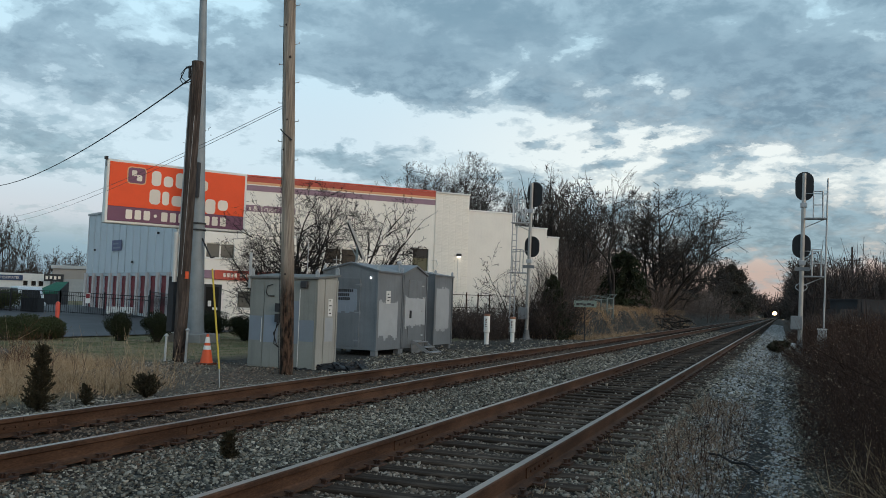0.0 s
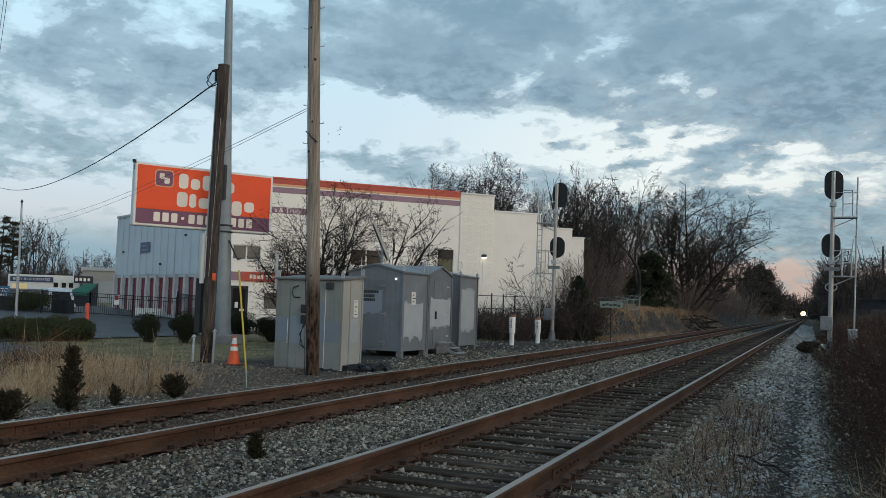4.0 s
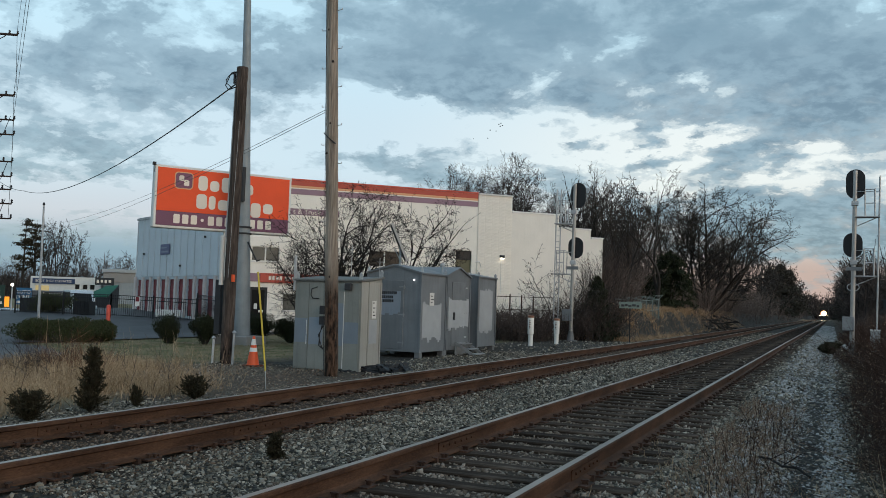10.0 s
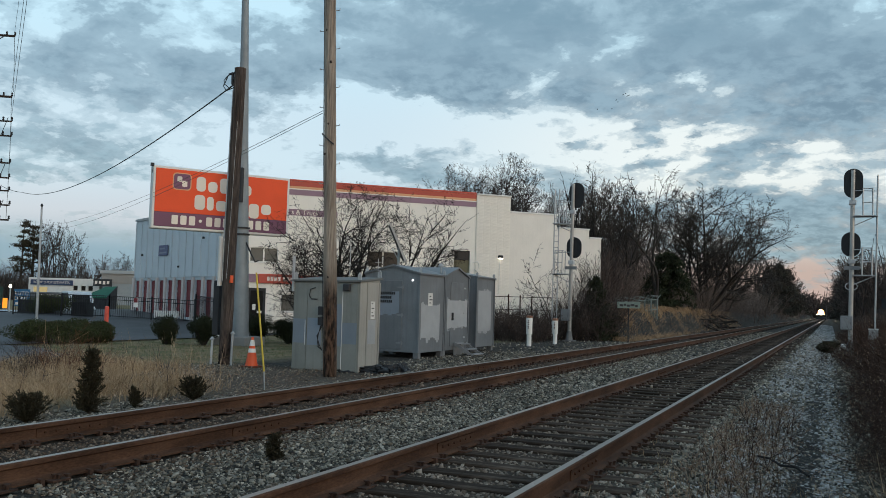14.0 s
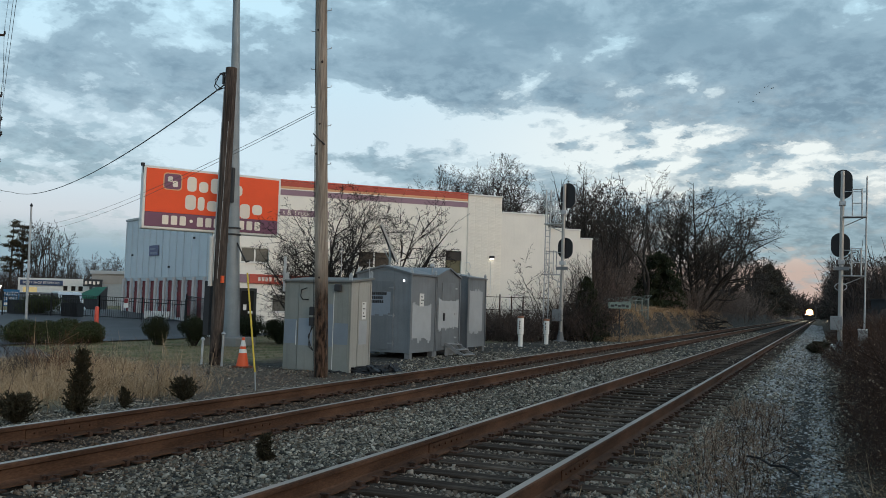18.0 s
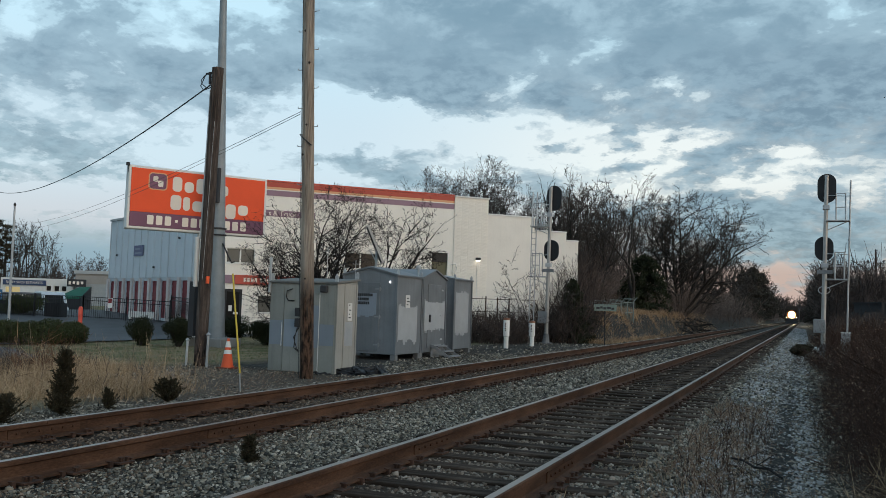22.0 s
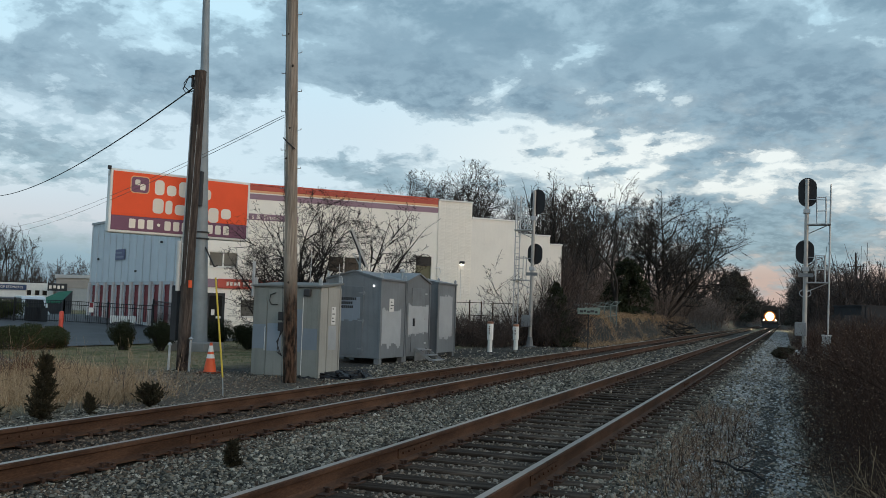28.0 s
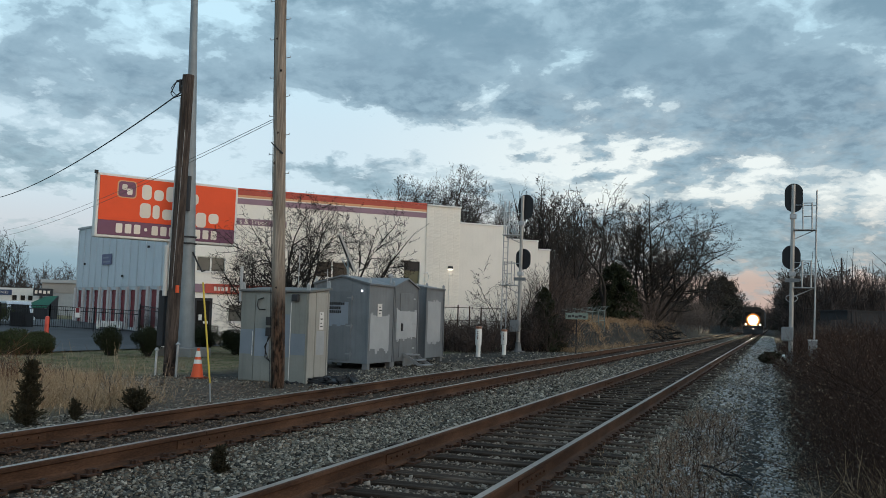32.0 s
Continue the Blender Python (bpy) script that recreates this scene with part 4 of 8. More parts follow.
    part("hoop", Shape().path([(lean * 2.9 + 0.24 * math.cos(a), -0.02, 2.9 + 0.17 * math.sin(a)) for a in np.linspace(0, 6.283, 17)], 0.018, 5), M_GALV, root)
    part("cross_plate", Shape().box(-0.30, 0.32, -0.14, -0.10, 3.62, 3.78), M_CABLE_GREY, root, "", m=pose(lean * 3.6, 0, 0))
    return root


signal(-12.07, 42.95, -0.15, -1, 0.010, 0.12, True)
signal(0.77, 41.75, -0.10, 1, 0.018)

for x, y, h in ((-11.71, 35.44, 1.25), (-11.61, 38.93, 1.12)):
    p = thing("marker_post", "white plastic cable marker post with a dark band", "marker post", x, y, -0.15, group="white marker posts")
    part("post", Shape().lathe([(0.10, 0), (0.10, h * 0.46)], 16), M_WHITE, p, smooth=True)
    part("sleeve", Shape().lathe([(0.11, h * 0.40), (0.132, h * 0.42), (0.132, h * 0.96), (0.12, h)], 16), M_WHITE, p, "wider white upper sleeve", smooth=True)
    for q in range(5):
        part("print_mark", Shape().box(-0.02 - 0.012 * (q % 2), 0.03, -0.14, -0.130, h * (0.60 + 0.06 * q), h * (0.635 + 0.06 * q)), surface("faded_label", tone((0.10, 0.06, 0.05), 0.3), 0.7), p, "dark printed mark")
    part("cap", Shape().lathe([(0.137, h - 0.05), (0.14, h + 0.03), (0.10, h + 0.05)], 16), surface("rusty_cap", tone((0.30, 0.14, 0.09), 0.25), 0.8), p, "faded red-brown cap")

# ---------------------------------------------------------------- equipment sheds


def lifting_eye(parent, x, y, z):
    part("lifting_eye", Shape().box(x - 0.045, x + 0.045, y - 0.012, y + 0.012, z, z + 0.15).lathe([(0.03, z + 0.15), (0.02, z + 0.19)], 8, (x, y)), M_GALV, parent)


def first_case():
    """Low grey equipment case with a roof that rises to the back."""
    r = thing("equipment_case", "tall grey metal signal equipment case patched with lighter paint", "equipment case", -11.02, 18.40, -0.17, group="equipment sheds")
    w, d = 0.92, 0.50
    part("body", Shape().add([(-w, -d, 0.02), (w, -d, 0.02), (w, d, 0.02), (-w, d, 0.02), (-w, -d, 2.14), (w, -d, 2.14), (w, d, 2.235), (-w, d, 2.235)],
         [(0, 3, 2, 1), (4, 5, 6, 7), (0, 1, 5, 4), (1, 2, 6, 5), (2, 3, 7, 6), (3, 0, 4, 7)]), M_SHED_OLD, r, "", 0.012)
    part("roof", Shape().add([(-w - .05, -d - .06, 2.14), (w + .05, -d - .06, 2.14), (w + .05, d + .05, 2.245), (-w - .05, d + .05, 2.245), (-w - .05, -d - .06, 2.19), (w + .05, -d - .06, 2.19), (w + .05, d + .05, 2.295), (-w - .05, d + .05, 2.295)],
         [(0, 3, 2, 1), (4, 5, 6, 7), (0, 1, 5, 4), (1, 2, 6, 5), (2, 3, 7, 6), (3, 0, 4, 7)]), M_CASE_ROOF, r, "", 0.006)
    # the end towards the track, a warmer grey
    part("end_panel", Shape().box(w, w + 0.012, -d, d, 0.04, 2.15), M_SHED_TAN, r, "warm grey end panel")
    for y in (-0.16, 0.42):
        part("seam", Shape().box(w + 0.012, w + 0.03, y - 0.016, y + 0.016, 0.04, 2.16), M_SHED_TAN, r)
    for a, b in ((-0.90, -0.52), (-0.50, 0.10), (0.14, 0.88)):
        part("door_panel", Shape().box(a, b, -d - 0.014, -d, 0.05, 2.08), M_SHED_OLD, r)
    part("door_edge", Shape().box(0.46, 0.475, -d - 0.022, -d - 0.012, 0.05, 1.9), M_WHITE, r)
    part("door_edge", Shape().box(-0.56, -0.548, -d - 0.022, -d - 0.012, 0.62, 1.2), M_WHITE, r)
    for x0, x1, z0, z1, m in ((-0.89, -0.53, 0.66, 1.24, M_PATCH_BLUE), (-0.49, -0.10, 0.62, 1.27, M_PATCH_BLUE), (0.15, 0.455, 0.62, 1.62, M_PATCH_BLUE), (0.48, 0.87, 0.68, 1.18, M_PATCH_BLUE)):
        part("paint_patch", Shape().box(x0, x1, -d - 0.017, -d - 0.0145, z0, z1), m, r, "patch of lighter paint")
    part("paint_patch", Shape().box(w + 0.012, w + 0.016, -0.10, 0.28, 0.68, 1.25), M_PATCH, r, "patch of lighter paint")
    part("notice", Shape().box(w + 0.013, w + 0.02, 0.02, 0.22, 1.28, 1.70), M_WHITE, r, "white printed notice")
    for k, z in enumerate((1.64, 1.52, 1.42, 1.34)):
        part("notice_text", Shape().box(w + 0.02, w + 0.022, 0.06, 0.12 + 0.05 * (k % 2), z, z + 0.025), M_CHAR, r)
    part("notice", Shape().box(0.20, 0.27, -d - 0.022, -d - 0.016, 1.34, 1.70), M_WHITE, r, "narrow white printed notice")
    part("vent_hood", Shape().box(0.5, 0.68, -d - 0.10, -d, 1.93, 2.10), M_CHAR, r, "dark vent hood", 0.02)
    part("cable", Shape().path([(-0.28, -d - 0.03, 2.0), (-0.42, -d - 0.05, 1.95), (-0.44, -d - 0.05, 1.80), (-0.38, -d - 0.05, 1.72), (-0.22, -d - 0.04, 1.72)], 0.014, 5), M_BLACK, r)
    for z in (1.35, 1.1):
        part("junction_box", Shape().box(-0.14, -0.01, -d - 0.13, -d, z, z + 0.2), M_CHAR, r, "", 0.01)
    for k in range(3):
        part("cable", Shape().path([(-0.08 + 0.03 * k, -d - 0.08, 1.1), (-0.13 - 0.02 * k, -d - 0.09, 0.85), (-0.15 + 0.04 * k, -d - 0.09, 0.6), (-0.02, -d - 0.06, 0.5)], 0.009, 5), M_BLACK, r)
    for x, y in ((w - 0.02, d), (w - 0.02, -d), (-w + 0.05, -d)):
        lifting_eye(r, x, y, 2.18 if y < 0 else 2.28)
    part("corner_post", Shape().box(-w - 0.03, -w + 0.02, -d - 0.06, -d - 0.01, 1.9, 2.75), M_GALV, r)
    part("skid", Shape().box(-w, w, -d, d, -0.08, 0.03), M_CHAR, r)


def ragged(a0, a1, seed):
    """The uneven ends of brush strokes along a patch of paint."""
    g = random.Random(int(seed * 1000))
    t, out, lo, hi = a0, [], 0.05, 0.05
    while t < a1 - 0.01:
        u = min(a1, t + g.uniform(0.03, 0.16))
        lo, hi = max(0.0, lo + g.uniform(-0.09, 0.09)), max(0.0, hi + g.uniform(-0.07, 0.07))
        out.append((t, u - 0.002, min(lo, 0.2) + 0.002, min(hi, 0.16) + 0.002))
        t = u
    return out


def gable_shed(x, y, rz, w, d, h, peak, doors, label, patches, legs=True, floor=0.17):
    """A sheet-metal signal bungalow on legs; local -y is its gable end, +x its long side."""
    r = thing("signal_bungalow", label, "equipment shed", x, y, -0.15, rz, group="equipment sheds")
    b = floor
    part("body", Shape().prism([(-w, b), (w, b), (w, h), (0, peak), (-w, h)], "y", -d, d), M_SHED, r, "", 0.01)
    for s in (-1, 1):
        o = 0.06
        part("roof_sheet", Shape().add([(0, -d - o, peak + 0.03), (s * (w + o), -d - o, h + 0.0), (s * (w + o), d + o, h), (0, d + o, peak + 0.03),
             (0, -d - o, peak - 0.02), (s * (w + o), -d - o, h - 0.05), (s * (w + o), d + o, h - 0.05), (0, d + o, peak - 0.02)],
             [(0, 1, 2, 3), (7, 6, 5, 4), (0, 4, 5, 1), (1, 5, 6, 2), (2, 6, 7, 3), (3, 7, 4, 0)]), M_SHED, r)
    for sx in (-1, 1):
        for sy in (-1, 1):
            part("corner_trim", Shape().box(sx * w - 0.03, sx * w + 0.03, sy * d - 0.03, sy * d + 0.03, b, h - 0.04), M_SHED, r)
            lifting_eye(r, sx * (w - 0.0), sy * (d - 0.05), h - 0.03)
            if legs:
                part("leg", Shape().box(sx * w * 0.92 - 0.09, sx * w * 0.92 + 0.09, sy * d * 0.9 - 0.09, sy * d * 0.9 + 0.09, -0.05, b), surface("dull_leg_steel", tone((0.15, 0.155, 0.16), 0.2), 0.7), r, "", 0.01)
    for x0, x1, z0, z1 in doors:
        part("door", Shape().box(x0, x1, -d - 0.02, -d, z0, z1), M_SHED, r, "", 0.006)
        part("door_handle", Shape().box(x0 + 0.08, x0 + 0.12, -d - 0.06, -d - 0.02, (z0 + z1) / 2 - 0.12, (z0 + z1) / 2 + 0.06), M_CHAR, r, "", 0.005)
        for z in (z0 + 0.2, (z0 + z1) / 2, z1 - 0.2):
            part("hinge", Shape().box(x1 - 0.16, x1 + 0.06, -d - 0.034, -d - 0.02, z - 0.02, z + 0.02).box(x1 + 0.0, x1 + 0.03, -d - 0.05, -d - 0.02, z - 0.06, z + 0.06), M_CABLE_GREY, r)
    for face, a0, a1, z0, z1, m in patches:
        if face == "x":
            s = Shape().box(w + 0.0, w + 0.006, a0, a1, z0, z1)
            for t, u, lo, hi in ragged(a0, a1, z0):
                s.box(w, w + 0.005, t, u, z0 - lo, z0).box(w, w + 0.005, t, u, z1, z1 + hi)
        else:
            s = Shape().box(a0, a1, -d - 0.027, -d - 0.0, z0, z1)
            for t, u, lo, hi in ragged(a0, a1, z0):
                s.box(t, u, -d - 0.026, -d, z0 - lo, z0).box(t, u, -d - 0.026, -d, z1, z1 + hi)
        part("paint_patch", s, m, r, "roughly brushed patch of lighter paint")
    return r


first_case()
S2 = gable_shed(-12.32, 24.78, 0, 0.92, 0.93, 2.60, 2.82, ((-0.70, 0.35, 0.25, 2.35),), "grey metal signal bungalow standing on steel legs", (("x", -0.78, 0.62, 0.62, 1.62, M_PATCH), ("y", -0.62, 0.25, 1.48, 1.86, M_PATCH_BLUE)))
part("notice", Shape().box(0.926, 0.936, -0.30, 0.02, 1.60, 2.0), M_WHITE, S2, "white printed notice")
for k in range(3):
    part("notice_text", Shape().box(0.936, 0.938, -0.22, -0.1 + 0.1 * (k % 2), 1.68 + 0.1 * k, 1.71 + 0.1 * k), M_CHAR, S2)
part("lamp", Shape().lathe([(0.028, 0), (0.028, 0.02), (0.012, 0.03)], 12), glow("door_lamp", (0.95, 0.97, 1.0), 4.0), S2, "small lit white door lamp", m=pose(0.70, -0.96, 2.37, 90, 0, 0))
for row, (z, wd) in enumerate(((1.92, 0.60), (1.79, 0.34), (1.67, 0.42))):
    x0 = -0.22 - wd / 2
    k = 0
    while k * 0.065 < wd:
        part("stencil_bar", Shape().box(x0 + k * 0.065, x0 + k * 0.065 + 0.05, -0.966, -0.957, z, z + 0.085), M_CHAR, S2)
        k += 1
S3 = gable_shed(-12.60, 26.78, 90, 0.97, 1.20, 2.62, 2.88, (), "grey metal signal bungalow with a door towards the track", (("y", -0.85, 0.85, 0.95, 1.80, M_PATCH),))
part("door", Shape().box(-0.55, 0.55, -1.222, -1.2, 0.3, 2.4), M_SHED, S3, "grey steel door", 0.006)
part("door_handle", Shape().box(-0.48, -0.42, -1.28, -1.22, 1.15, 1.4), M_CHAR, S3)
for z in (0.55, 1.35, 2.2):
    part("hinge", Shape().box(0.5, 0.68, -1.24, -1.22, z, z + 0.05), M_GALV, S3)
part("vent_pipe", Shape().tube((-0.93, -1.0, 2.55), (-0.93, -1.0, 2.9), 0.03, 0.03, 8).lathe([(0.08, 2.88), (0.09, 2.92), (0.05, 2.99)], 12, (-0.93, -1.0)), M_GALV, S3)
gable_shed(-12.72, 29.9, 0, 1.12, 0.90, 2.70, 2.86, ((-0.7, 0.3, 0.3, 2.4),), "dark grey metal signal bungalow with a light paint patch", (("x", -0.70, 0.60, 0.75, 2.20, M_PATCH),))
stp = thing("step_platform", "small galvanised steel step platform before the shed door", "steps", -11.08, 26.95, -0.15)
for y in (-0.42, 0.42):
    part("stringer", Shape().prism([(-0.30, 0.42), (-0.22, 0.42), (0.42, 0.04), (0.42, 0.0), (0.30, 0.0), (-0.30, 0.36)], "y", y - 0.02, y + 0.02), surface("dull_step_steel", tone((0.24, 0.245, 0.25), 0.2), 0.6), stp)
for x, z in ((-0.15, 0.36), (0.1, 0.2), (0.34, 0.05)):
    part("tread", Shape().box(x - 0.12, x + 0.12, -0.42, 0.42, z - 0.015, z + 0.015), surface("dull_step_steel", tone((0.24, 0.245, 0.25), 0.2), 0.6), stp)
part("leg", Shape().box(-0.3, -0.26, -0.42, 0.42, 0, 0.4), surface("dull_step_steel", tone((0.24, 0.245, 0.25), 0.2), 0.6), stp)

# solar panel on a mast behind the sheds
sol = thing("solar_panel", "tilted solar panel on a thin grey mast", "solar panel", -14.25, 28.0, -0.15)
part("mast", Shape().tube((0, 0, 0), (0, 0, 3.7), 0.05, 0.05, 8), M_GALV, sol)
tilt = pose(-0.05, 0, 3.85, 0, -24, 30)
part("panel", Shape().box(-0.06, 0.0, -0.42, 0.42, -0.68, 0.68), M_CHAR, sol, "dark glass panel", m=tilt)
part("panel_frame", Shape().box(-0.07, 0.012, -0.47, 0.47, -0.73, -0.69).box(-0.07, 0.012, -0.47, 0.47, 0.69, 0.73).box(-0.07, 0.012, -0.47, -0.43, -0.69, 0.69).box(-0.07, 0.012, 0.43, 0.47, -0.69, 0.69), M_ALU, sol, "aluminium frame", m=tilt)
part("brace", Shape().tube((0, 0, 3.2), (-0.28, 0, 3.65), 0.02, 0.02, 6), M_GALV, sol)
for x, y, h in ((-13.3, 22.9, 3.35), (-12.6, 23.4, 3.0)):
    a = thing("antenna_mast", "thin pale antenna mast beside the shed", "antenna", x, y, -0.15, group="antenna masts")
    part("mast", Shape().tube((0, 0, 0), (0, 0, h), 0.014, 0.010, 8), M_GALV, a)
    part("yagi_arm", Shape().tube((-0.10, 0, h - 0.12), (0.10, 0, h - 0.12), 0.006, 0.006, 5), M_GALV, a)

# ---------------------------------------------------------------- things by the leaning pole
CS = 1.05
cone = thing("traffic_cone", "orange traffic cone with two white bands", "traffic cone", -12.9, 17.62, -0.15)
part("base", Shape().box(-0.185, 0.185, -0.185, 0.185, 0, 0.04), surface("dirty_orange_rubber", tone((0.16, 0.045, 0.022), 0.3), 0.8), cone, "grimy dark orange rubber base", 0.008)
prof = lambda a, b: [(CS * (0.145 - 0.118 * t), 0.04 + CS * 0.66 * t) for t in (a, b)]
part("shell", Shape().lathe(prof(0, 0.42) + prof(0.42, 1.0), 20), M_CONE, cone, smooth=True)
for a, b in ((0.46, 0.60), (0.69, 0.90)):
    part("band", Shape().lathe([(r + 0.002, z) for r, z in prof(a, b)], 20), M_WHITE, cone, "white reflective band", smooth=True)
stake = thing("marker_stake", "thin yellow plastic marker stake leaning slightly", "marker stake", -9.35, 13.2, land(-9.35, 13.2) + 0.02)
part("rod", Shape().tube((0, 0, -0.1), (-0.035, 0.0, 0.36), 0.010, 0.010, 8), M_GALV, stake, "grey steel rod")
part("sleeve", Shape().tube((-0.033, 0.0, 0.33), (-0.29, 0.0, 2.12), 0.017, 0.017, 10), M_YELLOW, stake)


def lump(seed, rx, ry, rz, n=26, m=12):
    """A low crumpled heap."""
    g = np.random.default_rng(seed)
    ph = g.uniform(0, 6.283, 8)
    vs = []
    for q in range(m + 1):
        e = math.pi / 2 * q / m
        for k in range(n):
            a = 2 * math.pi * k / n
            w = 1 + 0.22 * math.sin(3 * a + ph[0] + 4 * e) + 0.16 * math.sin(7 * a + ph[1] - 5 * e) + 0.12 * math.sin(11 * a + ph[2] + 9 * e) + g.normal(0, 0.05)
            vs.append((rx * math.cos(a) * math.cos(e) * w, ry * math.sin(a) * math.cos(e) * w, rz * math.sin(e) * (1 + 0.35 * math.sin(2 * a + ph[3]) * math.cos(e)) * (0.8 + 0.2 * w)))
    fs = [(q * n + k, q * n + (k + 1) % n, (q + 1) * n + (k + 1) % n, (q + 1) * n + k) for q in range(m) for k in range(n)]
    return Shape().add(vs, fs)


heap_ = thing("geotextile_heap", "low crumpled heap of black ground cloth by the equipment case", "debris", -9.62, 18.25, -0.18)
for k, (x, y, rx, ry, rz) in enumerate(((0, 0, 0.5, 0.3, 0.22), (-0.55, -0.12, 0.4, 0.22, 0.16), (0.42, 0.1, 0.3, 0.2, 0.27), (-1.0, -0.2, 0.35, 0.15, 0.10))):
    part("fold", lump(60 + k, rx, ry, rz), M_BLACK, heap_, m=pose(x, y, 0, 0, 0, 40 * k))

# ---------------------------------------------------------------- roadside sign
SG = thing("billboard_sign", "large orange and purple roadside sign on a white post", "sign", -22.3, 28.05, 4.12, 54.6)
W2, H = 2.76, 2.44
part("cabinet", Shape().box(-W2, W2, -0.19, 0.25, 0, H), M_WHITE, SG, "white cabinet edge", 0.03)
part("purple_face", Shape().box(-W2 + 0.10, W2 - 0.10, -0.215, -0.19, 0.10, 0.66), M_PURPLE, SG, "dark purple lower panel", 0.01)
part("orange_face", Shape().box(-W2 + 0.10, W2 - 0.10, -0.215, -0.19, 0.66, H - 0.10), M_ORANGE, SG, "bright orange panel", 0.01)


def rounded(x0, x1, z0, z1, r, y0, y1):
    o = []
    for cx, cz, a in ((x1 - r, z1 - r, 0), (x0 + r, z1 - r, 90), (x0 + r, z0 + r, 180), (x1 - r, z0 + r, 270)):
        o += [(cx + r * math.cos(radians(a + k * 18)), cz + r * math.sin(radians(a + k * 18))) for k in range(6)]
    return Shape().prism(o, "y", y0, y1)


part("emblem_border", rounded(-2.02, -1.30, 1.55, 2.22, 0.14, -0.222, -0.215), M_TANW, SG, "rounded badge outline")
part("emblem", rounded(-1.98, -1.34, 1.59, 2.18, 0.12, -0.228, -0.222), M_PURPLE, SG, "purple rounded badge")
part("emblem_mark", rounded(-1.85, -1.66, 1.86, 2.08, 0.05, -0.234, -0.228), M_LETTER, SG)
part("emblem_mark", rounded(-1.66, -1.46, 1.68, 1.92, 0.05, -0.234, -0.228), M_LETTER, SG)
for x0, x1, z0, z1 in ((-1.10, -0.80, 1.56, 2.14), (-0.72, -0.42, 1.56, 1.98), (-0.34, -0.03, 1.56, 2.16), (0.05, 0.15, 1.56, 2.16), (0.23, 0.34, 1.56, 2.12), (0.42, 0.72, 1.54, 1.97),
                      (-1.14, -0.80, 0.84, 1.42), (-0.74, -0.52, 0.84, 1.38), (-0.44, -0.08, 0.84, 1.25), (0.0, 0.2, 0.84, 1.25), (0.28, 0.58, 0.84, 1.25), (0.66, 1.0, 0.66, 1.25), (1.08, 1.42, 0.84, 1.25)):
    x0, x1 = -1.1 + (x0 + 1.1) * 1.22, -1.1 + (x1 + 1.1) * 1.22
    part("letter_bar", rounded(x0, x1, z0, z1, min(0.14, (x1 - x0) * 0.45), -0.226, -0.215), M_LETTER, SG)
for k in range(12):
    x0 = -2.0 + 0.335 * k
    if k in (3, 7):
        part("letter_bar", rounded(x0 + 0.05, x0 + 0.17, 0.33, 0.45, 0.05, -0.226, -0.215), M_LETTER, SG)
    else:
        part("letter_bar", rounded(x0, x0 + 0.24, 0.20, 0.56, 0.045, -0.226, -0.215), M_LETTER, SG)
part("post", Shape().box(0.04, 0.22, -0.1, 0.08, -4.45, 0.0), M_WHITE, SG, "square white steel post", 0.01)
part("floodlight", Shape().box(-W2 - 0.10, -W2 + 0.02, -0.22, -0.1, H - 0.05, H + 0.07).tube((-W2, -0.1, H - 0.3), (-W2, -0.1, H), 0.02, 0.02, 6), M_CHAR, SG)

# ---------------------------------------------------------------- storage building
BO = (-26.65, 39.63)
BA = math.degrees(math.atan2(0.681, 0.732))


def panel_wall(x0, x1, z0, z1, y0, y1, holes):
    """A wall slab with openings that go right through."""
    s = Shape()
    xs = sorted({x0, x1, *(h[0] for h in holes), *(h[1] for h in holes)})
    zs = sorted({z0, z1, *(h[2] for h in holes), *(h[3] for h in holes)})
    for a, b in zip(xs, xs[1:]):
        for c, d in zip(zs, zs[1:]):
            if not any(h[0] <= (a + b) / 2 <= h[1] and h[2] <= (c + d) / 2 <= h[3] for h in holes):
                s.box(a, b, y0, y1, c, d)
    return s


def window_unit(parent, x0, x1, z0, z1, y, panes, mat, frame_mat):
    w = part("window", panel_wall(x0, x1, z0, z1, y, y + 0.07, [(x0 + (x1 - x0) * k / panes + 0.04, x0 + (x1 - x0) * (k + 1) / panes - 0.04, z0 + 0.04, z1 - 0.04) for k in range(panes)]), frame_mat, parent)
    for k in range(panes):
        part("pane", Shape().box(x0 + (x1 - x0) * k / panes + 0.03, x0 + (x1 - x0) * (k + 1) / panes - 0.03, y + 0.03, y + 0.05, z0 + 0.03, z1 - 0.03), mat, w)
    part("sill", Shape().box(x0 - 0.05, x1 + 0.05, y - 0.12, y + 0.04, z0 - 0.07, z0), frame_mat, w)


